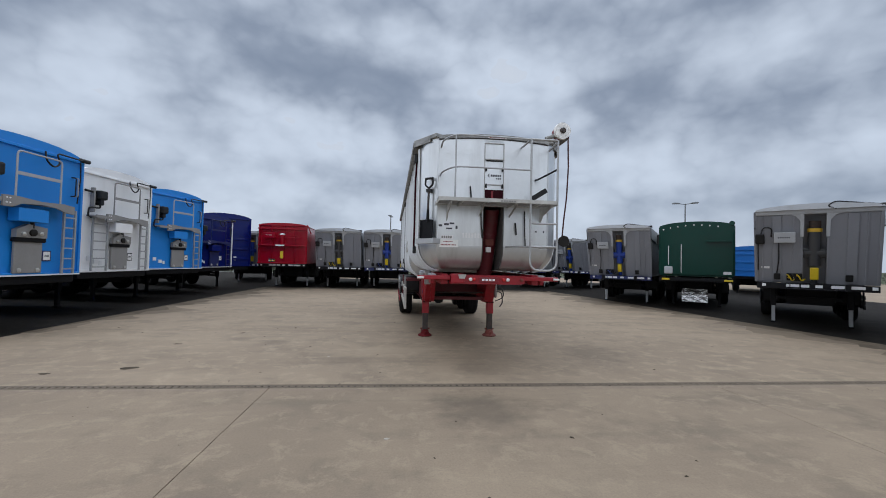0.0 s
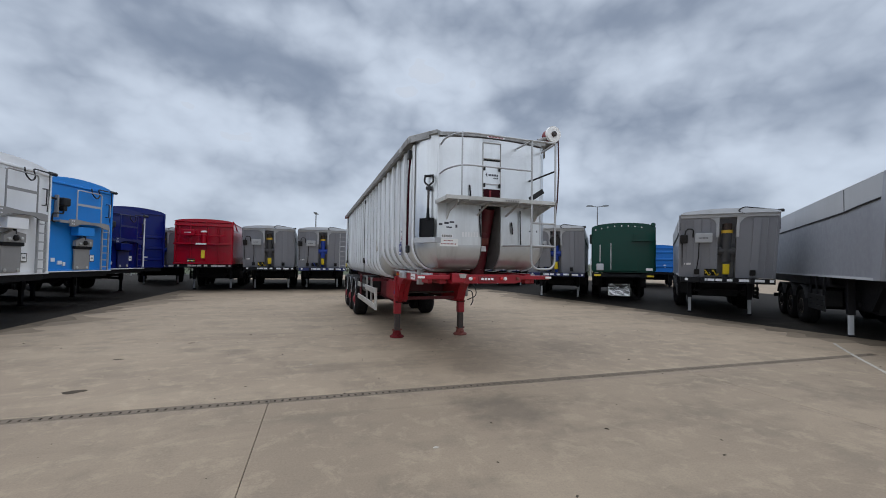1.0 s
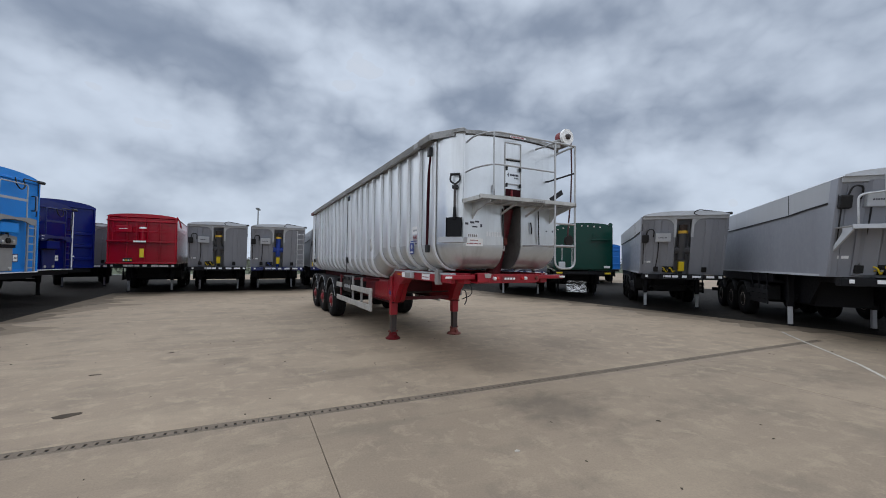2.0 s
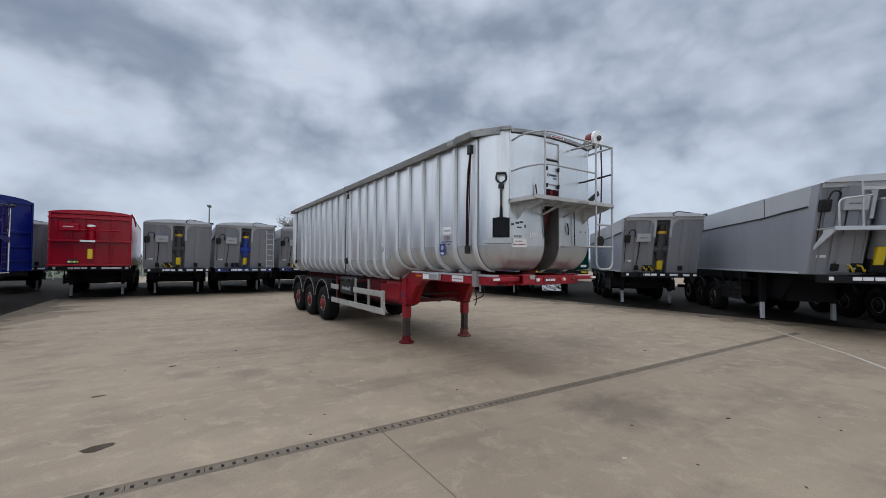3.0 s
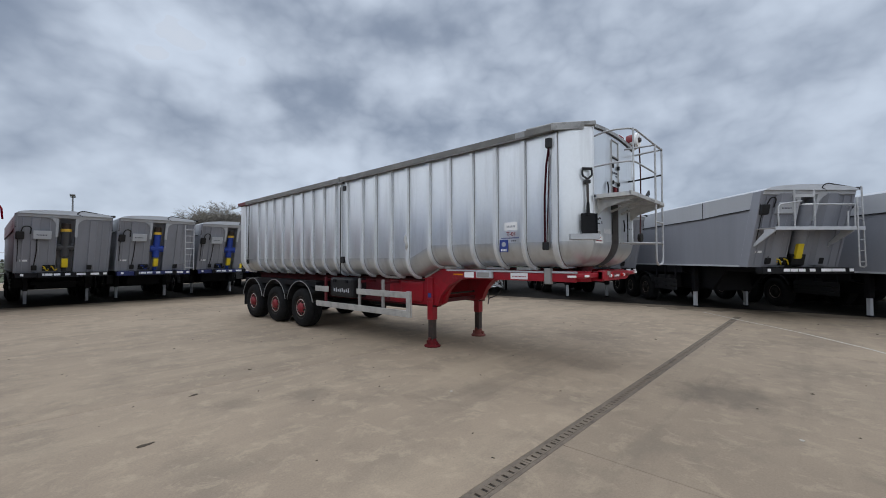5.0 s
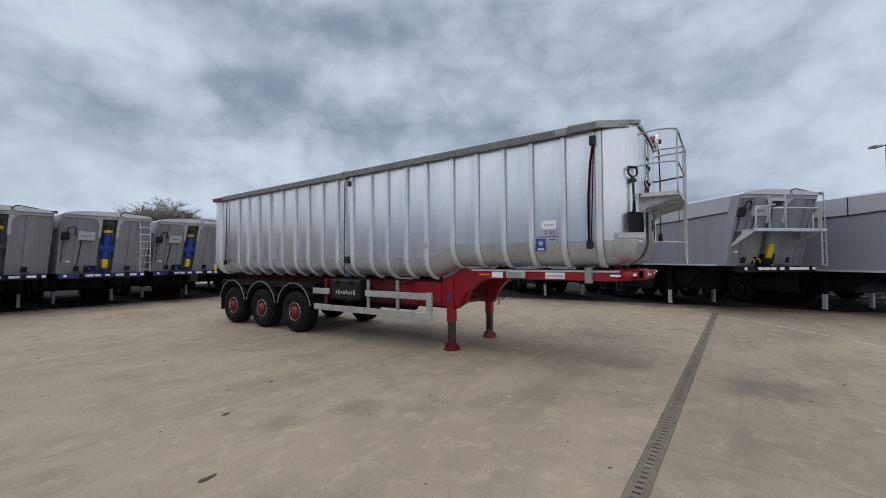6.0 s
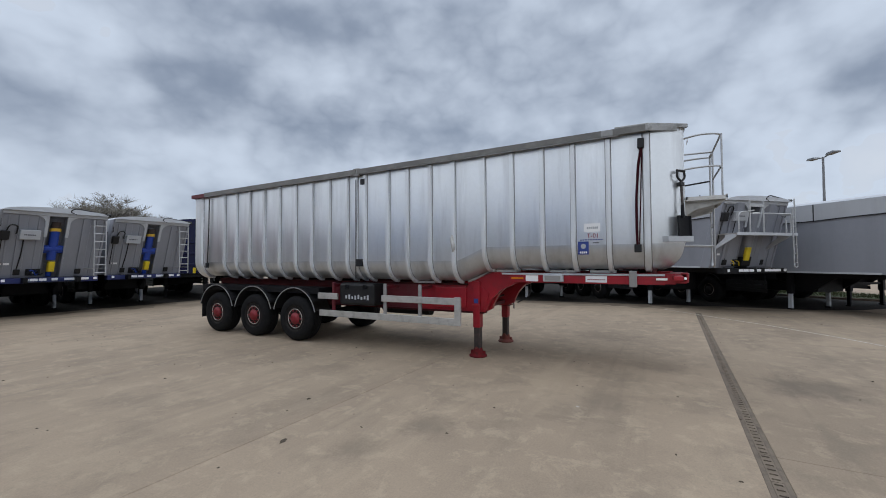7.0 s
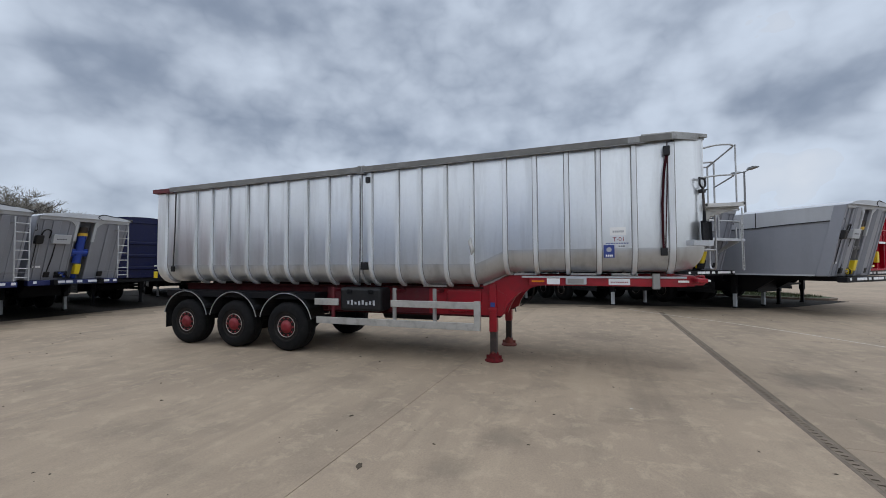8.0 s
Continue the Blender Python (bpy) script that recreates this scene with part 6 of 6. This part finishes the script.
    for xa, xb in sides:
        la = part("ladder", boxm(xa - 0.02, xa + 0.02, -0.12, -0.08, zb + 0.03, z - 0.03), ladder_mat, tr, "aluminium ladder")
        part("stile", boxm(xb - 0.02, xb + 0.02, -0.12, -0.08, zb + 0.03, z - 0.03), ladder_mat, la)
        for i in range(6):
            part("rung", boxm(xa + 0.02, xb - 0.02, -0.115, -0.085, zb + 0.12 + i * 0.225, zb + 0.15 + i * 0.225), ladder_mat, la)
    # lifting gear
    gear = part("gear_plate", boxm(-0.30, 0.28, -0.06, -0.01, zb + 0.06, 1.90, bev=0.012), plate, tr, "grey steel cover plate with valves")
    part("gear_shelf", boxm(-0.34, 0.32, -0.10, -0.01, 1.84, 1.95, bev=0.02), M_DARKSTEEL, gear)
    part("gear_block", prismm([(-0.34, 1.93), (0.30, 1.93), (0.30, 2.14), (-0.1, 2.20), (-0.34, 2.08)], "y", -0.13, -0.03), plate, gear)
    for x, q, r in ((-0.02, 2.03, 0.07), (0.14, 2.02, 0.045), (-0.22, 2.0, 0.04)):
        part("gear_valve", lathe(bmesh.new(), [(-0.19, r * 0.4), (-0.17, r), (-0.12, r)], (x, 0, q), "y", 14), M_RIMDARK if r > 0.05 else M_BARE, gear, smooth=True)
    part("gear_pipe", tubem([(0.0, -0.1, 2.12), (0.0, -0.1, 2.30)], 0.035, 12), M_BLACK, gear, smooth=True)
    for x in (-0.2, 0.18):
        part("gear_eye", lathe(bmesh.new(), [(-0.09, 0.02), (-0.08, 0.045), (-0.05, 0.045)], (x, 0, zb + 0.12), "y", 12), M_BARE, gear, smooth=True)
    part("tank_box", boxm(-0.42, 0.20, -0.24, -0.02, z - 0.38, z - 0.12, bev=0.012), body_mat, tr, "painted tank under the platform")
    mo = part("sheet_gear", boxm(-0.92, -0.66, -0.2, 0.0, z + 0.44, z + 0.68, bev=0.04), M_BLACK, tr, "black sheet motor with hose")
    part("gear_neck", boxm(-0.86, -0.74, -0.16, 0.0, z + 0.30, z + 0.45, bev=0.02), M_BLACK, mo)
    part("gear_bracket", boxm(-1.0, -0.95, -0.10, 0.0, z + 0.10, z + 0.74, bev=0.006), M_GREYFLAT, mo)
    part("gear_hose", tubem(rounded([(-0.80, -0.1, z + 0.32), (-0.80, -0.1, z + 0.22), (-1.12, -0.08, z + 0.22), (-1.12, -0.06, z), (-1.02, -0.06, z - 0.04)], 0.08), 0.022, 6), M_BLACK, mo, smooth=True)
    part("gear_bar", tubem([(-1.22, -0.05, z + 0.64), (-0.9, -0.05, z + 0.62)], 0.03, 8), M_BLACK, mo)
    part("placard_frame", boxm(0.34, 0.54, -0.008, 0.014, 1.46, 1.68, bev=0.006), M_BEAMNAVY if body_mat is not M_WHITEBODY else M_BLACK, body, "dark edged placard")
    part("placard_mark", bars(bmesh.new(), -0.0125, 0.39, 0.49, 1.55, 1.59, 4), M_PRINT, body)
    for x0, x1, q in ((-1.02, -0.90, 1.52), (-0.80, -0.66, 1.44), (-0.62, -0.54, 1.40)):
        part("sticker", boxm(x0, x1, -0.004, 0.022, q - 0.06, q + 0.05), M_PALETEXT, body)
    return tr


def red_tipper(label, leg_mat=M_GREYLIGHT):
    tr = new("tipper_trailer")
    tagged(tr, label, "trailer", "parked trailers")
    zb, zt, half, length = 1.34, 3.34, 1.24, 9.8
    parked_chassis(tr, length, 2.5, leg_mat, frame_mat=M_DARKSTEEL, zb=zb)
    body = part("body", boxm(-half, half, 0.06, length, zb, zt, bev=0.03), M_REDBODY, tr, "glossy red painted tipping body")
    part("roof_sheet", prismm(cover_arch(half + 0.02, zt + 0.002, 0.16), "y", 0.0, length), M_REDBODY, body, smooth=True)
    for x in (-1.18, -0.55, 0.08, 0.62, 1.18):
        part("front_rib", boxm(x - 0.03, x + 0.03, -0.045, 0.07, zb, zt, bev=0.014), M_REDBODY, body)
    for z in (1.38, 2.3, 3.18):
        part("front_rail", boxm(-half, half, -0.075, 0.06, z - 0.035, z + 0.035, bev=0.014), M_REDBODY, body)
    la = part("ladder", boxm(0.50, 0.53, -0.16, -0.13, 1.42, 3.1), M_REDBODY, tr)
    part("stile", boxm(0.84, 0.87, -0.16, -0.13, 1.42, 3.1), M_REDBODY, la)
    for i in range(9):
        part("rung", boxm(0.53, 0.84, -0.155, -0.135, 1.5 + i * 0.19, 1.53 + i * 0.19), M_REDBODY, la)
    rail = part("guard_rail", tubem([(-0.9, -0.2, 2.72), (0.86, -0.2, 2.72)], 0.018, 8), M_REDBODY, tr)
    for x in (-1.0, -0.55, -0.2, 0.2):
        part("rail_post", tubem([(x, -0.2, 2.34), (x, -0.2, 3.12)], 0.018, 8), M_REDBODY, rail)
    part("rail_deck", boxm(-1.1, 1.0, -0.22, 0.0, 2.28, 2.32), M_REDBODY, rail)
    bx = part("control_box", boxm(-0.9, -0.35, -0.26, -0.10, 2.68, 2.96, bev=0.015), M_REDBODY, tr)
    part("box_mark", bars(bmesh.new(), -0.261, -0.78, -0.48, 2.81, 2.84, 6), M_PALETEXT, bx)
    ram = part("tipping_ram", tubem([(-0.0, -0.06, 2.3), (-0.0, -0.06, 2.85)], 0.13, 16), M_REDBODY, tr, smooth=True)
    part("ram_cap", lathe(bmesh.new(), [(0, 0.13), (0.05, 0.13), (0.08, 0.09)], (0, -0.06, 2.85), "z", 16), M_PALETEXT, ram, "white cap", True)
    part("ram_foot", boxm(-0.09, 0.06, -0.1, 0.02, 1.62, 2.0, bev=0.02), M_YELLOW, ram, "yellow lower bracket")
    part("header_plate", boxm(-0.30, 0.14, -0.235, -0.222, 2.265, 2.335), M_PALETEXT, body)
    cp = part("coupling_panel", boxm(-0.66, -0.34, -0.06, 0.0, 1.42, 1.6, bev=0.01), M_BLACK, tr)
    for i in range(4):
        part("coupling", lathe(bmesh.new(), [(-0.12, 0.02), (-0.1, 0.035), (-0.05, 0.035)], (-0.62 + i * 0.08, 0.0, 1.5), "y", 10), M_YELLOW if i % 2 else M_PALETEXT, cp, smooth=True)
    part("sheet_arm", tubem([(1.22, 0.02, 3.42), (1.31, 0.12, 3.26), (1.35, 0.5, 2.98)], 0.028, 8), M_REDBODY, tr)
    return tr


def green_tipper(label):
    tr = new("tipper_trailer")
    tagged(tr, label, "trailer", "parked trailers")
    zb, zt, half, length = 1.30, 3.14, 1.22, 9.4
    parked_chassis(tr, length, 3.0, M_DARKSTEEL, front_plates=False, zb=1.26)
    outline = [(half, zb + 0.1), (half, zt)] + [(half * math.cos(math.pi * i / 14), zt + 0.02 + 0.20 * math.sin(math.pi * i / 14)) for i in range(1, 14)] + [(-half, zt), (-half, zb + 0.1), (-half + 0.1, zb), (half - 0.1, zb)]
    bm = prismm(outline, "y", 0.0, length)
    bmesh.ops.bevel(bm, geom=[e for e in bm.edges if all(v.co.y < 0.001 for v in e.verts)], offset=0.06, segments=3, affect="EDGES")
    body = part("body", bm, M_GREENBODY, tr, "glossy dark green bulk body with arched top", True)
    for x in (-1.05, -0.82, -0.58, -0.32, -0.05, 0.2, 0.45, 0.7):
        part("rivet_lug", boxm(x - 0.018, x + 0.018, -0.03, 0.02, 3.06 + 0.14 * (1 - x * x), 3.09 + 0.14 * (1 - x * x) + 0.02, bev=0.006), M_PALETEXT, body)
    part("grab_rod", tubem([(-0.88, -0.05, 1.72), (-0.88, -0.05, 2.44)], 0.013, 8), M_PALETEXT, tr, "pale upright rod")
    part("grab_rod", tubem([(-0.46, -0.04, 1.42), (-0.46, -0.04, 2.5)], 0.012, 8), M_PALETEXT, tr, "pale upright rod")
    part("holder", boxm(-1.02, -0.74, -0.12, 0, 1.38, 1.66, bev=0.03), M_GREYLIGHT, tr, "pale box holder")
    part("step_plate", boxm(0.34, 1.1, -0.14, 0.02, 2.58, 2.64, bev=0.01), M_GREENBODY, tr)
    part("step_bracket", boxm(0.40, 0.44, -0.10, 0.02, 2.62, 2.9), M_GREENBODY, tr)
    part("sticker", boxm(0.86, 1.1, -0.006, 0.002, 1.40, 1.5), M_PALETEXT, body)
    for x in (-0.98, 1.02):
        part("marker_block", boxm(x - 0.13, x + 0.13, -0.02, 0.055, 1.14, 1.21, bev=0.01), M_YELLOW, tr, "yellow marker block")
    part("coupling_rail", boxm(-0.6, 0.6, -0.02, 0.05, 1.12, 1.2, bev=0.01), M_DARKSTEEL, tr)
    part("shine_plate", prismm([(2.12, 0.20), (2.15, 0.20), (2.27, 0.74), (2.24, 0.74)], "x", -0.50, 0.42), M_MIRROR, tr, "polished steel splash plate")
    part("plate_hanger", boxm(-0.4, 0.3, 2.275, 2.30, 0.7, 1.1), M_DARKSTEEL, tr)
    part("sheet_gear", boxm(-1.3, -1.2, 0.2, 0.4, 2.5, 2.9, bev=0.03), M_BLACK, tr)
    part("roll_end", lathe(bmesh.new(), [(-0.04, 0.08), (0.0, 0.09), (0.06, 0.08)], (1.12, 0.0, 3.26), "y", 18), M_GREENBODY, body, smooth=True)
    return tr


def park(tr, x, y, facing):
    """Stand a trailer with the middle of its front at x, y, facing that many degrees from +x."""
    tr.matrix_basis = pose(x, y, 0, 0, 0, facing + 90)
    return tr


def corner_to_mid(x, y, facing, half=1.25):
    """The middle of a front whose corner on the viewer's right is given."""
    a = radians(facing)
    return x + math.sin(a) * half, y - math.cos(a) * half


# left row
for name, mat, trim, (cx, cy), face in (
        ("bright blue bulk trailer with grey platform and ladder", M_SKYBLUE, None, (-7.35, 10.75), 355),
        ("white bulk trailer with grey platform and ladder", M_WHITEBODY, None, (-7.72, 14.15), 354),
        ("bright blue bulk trailer parked beside a white one", M_SKYBLUE, None, (-7.55, 17.3), 346)):
    park(box_tipper(name, mat, trim=trim, two_ladders=mat is M_WHITEBODY, rail_mat=M_GREYFLAT if mat is M_WHITEBODY else M_GREYSHEET), *corner_to_mid(cx, cy, face), face)
park(box_tipper("navy blue bulk trailer with pale corner posts", M_NAVY, trim=M_PALETEXT, zt=3.40, post_only=True, rail_mat=M_BEAMNAVY, ladder_mat=M_BEAMNAVY, plate=M_BEAMNAVY), *corner_to_mid(-7.7, 20.7, 346), 346)
park(box_tipper("navy blue bulk trailer at the end of its row", M_NAVY, zt=3.72, plain=True), *corner_to_mid(-7.62, 22.95, 320), 320)
# back row
park(red_tipper("glossy red tipper trailer with red ladder"), -5.95, 22.8, 271)
park(grey_tipper("grey tipper trailer with dark ram and yellow collar", M_RAMGREY), -3.1, 22.95, 270)
GREY = grey_tipper("grey tipper trailer with blue ram and ladder", M_RAMBLUE, ladder=True, legs_at=3.15)
park(GREY, -0.5, 22.7, 268)
copy_thing(GREY, pose(2.35, 23.1, 0, 0, 0, 266 + 90))
park(box_tipper("navy blue bulk trailer behind the grey ones", M_INKNAVY, zt=3.5, plain=True), 5.35, 24.8, 258)
# right row
GREY2 = grey_tipper("grey tipper trailer with blue ram", M_RAMBLUE)
park(GREY2, 9.0, 16.1, 231)
copy_thing(GREY2, pose(11.2, 25.9, 0, 0, 0, 228 + 90))
copy_thing(GREY2, pose(8.6, 26.6, 0, 0, 0, 240 + 90))
park(green_tipper("dark green tipper trailer with polished splash plate"), 11.08, 14.35, 231)
park(grey_tipper("grey tipper trailer with dark ram and pale box", M_RAMGREY, zt=3.17, zb=1.28), 10.45, 9.43, 223.5)
park(box_tipper("blue trailer with pressed bands seen through a gap", M_FARBLUE, zt=2.95, plain=True), 22.0, 23.1, 226)
copy_thing(GREY2, pose(-9.0, 27.5, 0, 0, 0, 286 + 90))
BIG = grey_tipper("large grey tipper trailer with front platform and ladder", M_RAMGREY, zt=3.38, length=10.6, lean=0.55, legs_at=3.4, platform=True, zb=1.40)
park(BIG, 9.1, 4.0, 222)
park(grey_tipper("large grey tipper trailer with forward leaning front", M_RAMGREY, zt=3.32, length=10.6, lean=0.5, legs_at=3.35, columns=True), 9.42, -0.13, 223)
park(red_tipper("red tipper trailer beyond the grey ones", M_DARKSTEEL), 12.05, -1.6, 224)


# ---- lamps, trees, hedge ----
def street_lamp(x, y, height, turn, spread=0.95):
    pole = part("street_lamp", tubem([(0, 0, 0), (0, 0, height)], 0.09, 12, r2=0.05), M_LAMP, smooth=True)
    pole.matrix_basis = pose(x, y, 0, 0, 0, turn)
    tagged(pole, "tall grey lamp post with two flat heads", "street lamp", "yard lamps")
    part("base", lathe(bmesh.new(), [(0, 0.17), (0.5, 0.15), (0.55, 0.09)], (0, 0, 0), "z", 12), M_LAMP, pole, smooth=True)
    for s in (-1, 1):
        arm = part("arm", tubem([(0, 0, height - 0.05), (s * spread * 0.5, 0, height + 0.03)], 0.035, 8), M_LAMP, pole)
        bm = bmesh.new()
        prism(bm, [(s * spread * 0.4, height), (s * spread * 0.55, height + 0.11), (s * spread, height + 0.13), (s * spread * 1.12, height + 0.07), (s * spread * 1.1, height + 0.02)], "y", -0.16, 0.16)
        part("head", bm, M_LAMP, pole)


street_lamp(-0.48, 45.6, 6.45, 82, 0.7)
street_lamp(26.4, 34.8, 7.45, -30)
street_lamp(24.0, -1.6, 7.35, 18, 0.95)


def bare_tree(x, y, height, seed, spread=1.0, fine=5, wide=1.0, sprays=0):
    rnd, tip = random.Random(seed), random.Random(seed + 100)
    trunk, crown = bmesh.new(), bmesh.new()

    def limb(p, d, length, r, depth):
        n = 4
        pts = [p]
        for i in range(n):
            d = (d + Vector((rnd.uniform(-0.22, 0.22), rnd.uniform(-0.22, 0.22), rnd.uniform(-0.1, 0.16)))).normalized()
            pts.append(pts[-1] + d * (length / n))
        tube(trunk if depth < 2 else crown, pts, r, 7 if depth < 2 else 4 if depth < 4 else 3, r2=max(r * 0.55, 0.006), ends=depth < 2)
        if depth >= fine or r < 0.003:
            # a spray of thin twigs at the tip
            for _ in range(sprays):
                t = (d + Vector((tip.uniform(-0.8, 0.8), tip.uniform(-0.8, 0.8), tip.uniform(-0.4, 0.9)))).normalized()
                q = pts[tip.randint(1, n)]
                tube(crown, [q, q + t * tip.uniform(0.12, 0.3)], 0.004, 3, r2=0.003, ends=False)
            return
        for i in range(rnd.randint(3, 5) if depth else 7):
            k = rnd.uniform(0.35, 1.0) if depth else rnd.uniform(0.55, 1.0)
            base = pts[min(n, int(k * n + 0.5))]
            a = rnd.uniform(0, 2 * math.pi)
            tilt = rnd.uniform(0.45, 1.0)
            out = Vector((math.cos(a) * spread, math.sin(a) * spread, 0.35))
            nd = (d * (1 - tilt * 0.55) + out.normalized() * tilt * 0.75).normalized()
            limb(base, nd, length * rnd.uniform(0.55, 0.78), max(0.0075, r * rnd.uniform(0.42, 0.6)), depth + 1)

    limb(Vector((0, 0, 0)), Vector((0, 0, 1)), height * 0.36, height * 0.028, 0)
    tree = new("tree")
    tree.location = (x, y, -0.15)
    tree.scale = (wide, wide, 1.0)
    tagged(tree, "bare leafless tree with a rounded twiggy crown", "tree")
    part("trunk", trunk, M_BARK, tree, smooth=True)
    part("crown", crown, M_TWIG, tree, "dense bare twigs")


bare_tree(6.75, 35.4, 7.5, 5, 1.6, 6, 1.55, sprays=2)
bare_tree(-25.5, 47.0, 10.6, 9)
bare_tree(14.5, 50.0, 6.0, 12)


def hedge(pts, height, depth, count, seed, label):
    """A scrubby hedge of many small leaves and twigs along a line."""
    rnd = random.Random(seed)
    verts, faces = [], []
    pts = [Vector((*p, 0)) for p in pts]
    lens = [(b - a).length for a, b in zip(pts, pts[1:])]
    for _ in range(count):
        q = rnd.uniform(0, sum(lens))
        i = 0
        while q > lens[i]:
            q -= lens[i]
            i += 1
        p = pts[i].lerp(pts[i + 1], q / lens[i])
        h = height * (0.72 + 0.28 * math.sin(p.x * 0.31 + 1) * math.cos(p.x * 0.13 + p.y * 0.21))
        c = p + Vector((rnd.gauss(0, depth * 0.4), rnd.gauss(0, depth * 0.4), h * rnd.random() ** 0.7))
        u = Vector((rnd.gauss(0, 1), rnd.gauss(0, 1), rnd.gauss(0, 1))).normalized()
        w = u.orthogonal().normalized()
        s = rnd.uniform(0.08, 0.2)
        b = len(verts)
        verts += [c - u * s, c + w * s * 0.5, c + u * s, c - w * s * 0.5]
        faces.append((b, b + 1, b + 2, b + 3))
    me = bpy.data.meshes.new("hedge")
    me.from_pydata([tuple(v) for v in verts], [], faces)
    me.materials.append(M_LEAF)
    ob = new("hedge", me)
    ob.location.z = -0.15
    tagged(ob, label, "hedge", kind="stuff")


hedge([(-48, -10), (-47, 30), (-38, 50), (0, 53), (40, 52), (64, 40), (66, -20)], 2.6, 2.0, 26000, 3, "scrubby green and brown boundary hedge")


def mesh_fence():
    """A weld-mesh boundary fence: posts with top and bottom wires."""
    line = [(-34, 42.5), (-8, 43.5), (14, 43.5), (34, 41.5)]
    fence = new("fence")
    tagged(fence, "thin grey wire boundary fence on upright posts", "fence")
    post = tubem([(0, 0, -0.05), (0, 0, 2.25)], 0.045, 6)
    post_mesh = bpy.data.meshes.new("post")
    post.to_mesh(post_mesh)
    post.free()
    post_mesh.materials.append(M_GALV)
    for p, q in zip(line, line[1:]):
        a, b = Vector((*p, 0)), Vector((*q, 0))
        n = int((b - a).length / 2.6)
        for i in range(n):
            ob = new("post", post_mesh)
            ob.parent = fence
            ob.location = a.lerp(b, i / n)
        for z in (0.15, 0.8, 1.5, 2.15):
            up = Vector((0, 0, z))
            part("wire", tubem([a + up, b + up], 0.014, 4), M_GALV, fence)


mesh_fence()

# ---- marks on the yard ----
def painted_line():
    pts = [Vector(p) for p in ((9.6, 6.48), (9.3, 6.25), (8.5, 5.6), (6.9, 4.22), (5.54, 3.28), (3.98, 2.4), (2.4, 1.6), (0.6, 0.8))]
    root = None
    for p, q in zip(pts, pts[1:]):
        d = (q - p).normalized()
        nrm = Vector((-d.y, d.x)) * 0.027
        bm = prismm([(p + nrm)[:], (q + nrm)[:], (q - nrm)[:], (p - nrm)[:]], "z", 0.0006, 0.003)
        if root is None:
            root = tagged(part("painted_line", bm, M_LINE), "worn white painted parking line", "road marking", kind="structure")
        else:
            part("line_piece", bm, M_LINE, root)


def grass_island():
    m = pose(18.95, 0.85, 0, 0, 0, 44)
    outline = [(4.2 * math.cos(a) * (1 if abs(math.cos(a)) < 0.9 else 1.05), 1.7 * math.sin(a)) for a in [2 * math.pi * k / 28 for k in range(28)]]
    isl = part("grass_island", prismm([(x * 0.95, y * 0.92) for x, y in outline], "z", 0.0, 0.10), M_GRASS)
    isl.matrix_basis = m
    tagged(isl, "kerbed island of short green grass", "grass island", kind="structure")
    part("kerb", prismm(outline, "z", 0.0, 0.085), M_KERB, isl)
    rnd = random.Random(8)
    verts, faces = [], []
    for _ in range(5000):
        a, q = rnd.uniform(0, 2 * math.pi), math.sqrt(rnd.random()) * 0.93
        x, y = 4.2 * q * math.cos(a), 1.6 * q * math.sin(a)
        h, t = rnd.uniform(0.05, 0.13), rnd.uniform(0, math.pi)
        b = len(verts)
        verts += [(x - 0.012 * math.cos(t), y - 0.012 * math.sin(t), 0.09), (x + 0.012 * math.cos(t), y + 0.012 * math.sin(t), 0.09), (x + rnd.uniform(-0.04, 0.04), y + rnd.uniform(-0.04, 0.04), 0.09 + h)]
        faces.append((b, b + 1, b + 2))
    me = bpy.data.meshes.new("grass")
    me.from_pydata(verts, [], faces)
    me.materials.append(M_GRASS)
    ob = tagged(new("grass", me), "short green grass blades", "grass", kind="stuff")
    ob.matrix_basis = m


def litter():
    """Dead leaves, chips of stone and dark spots scattered over the concrete."""
    for i, (x, y, rx, ry, t) in enumerate(((-3.88, 6.79, 0.12, 0.075, 15), (-4.78, 6.52, 0.08, 0.04, -10), (-4.07, 8.52, 0.07, 0.03, 5), (-3.32, 9.69, 0.06, 0.025, 20))):
        blotch("dead_leaves", x, y, rx, ry, t, M_STAIN, "small dark clump of trodden leaves", i)
    rnd = random.Random(21)
    verts, faces = [], []
    for _ in range(260):
        x, y = rnd.uniform(-9, 9), rnd.uniform(1.5, 20)
        s = rnd.uniform(0.006, 0.02) * rnd.choice((0.7, 1, 1, 1.6))
        t = rnd.uniform(0, math.pi)
        c, sn = math.cos(t), math.sin(t)
        b = len(verts)
        for dx, dy in ((-s, -s * 0.4), (s, -s * 0.5), (s * 0.8, s * 0.5), (-s * 0.7, s * 0.4)):
            verts.append((x + dx * c - dy * sn, y + dx * sn + dy * c, 0.001))
        verts.append((x, y, 0.003 + s * 0.35))
        for k in range(4):
            faces.append((b + k, b + (k + 1) % 4, b + 4))
    me = bpy.data.meshes.new("litter")
    me.from_pydata(verts, [], faces)
    me.materials.append(M_STAIN)
    tagged(new("litter", me), "scattered dark leaf scraps and stone chips", "litter", kind="stuff")
    for i, (x, y) in enumerate(((-0.15, 4.17), (-1.17, 7.43))):
        blotch("paper_scrap", x, y, 0.03, 0.02, 40 * i, M_LINE, "tiny pale scrap of paper", 30 + i)


grass_island()
litter()
painted_line()
build_slabs(PAVEMENT)
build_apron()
build_drain(PAVEMENT)
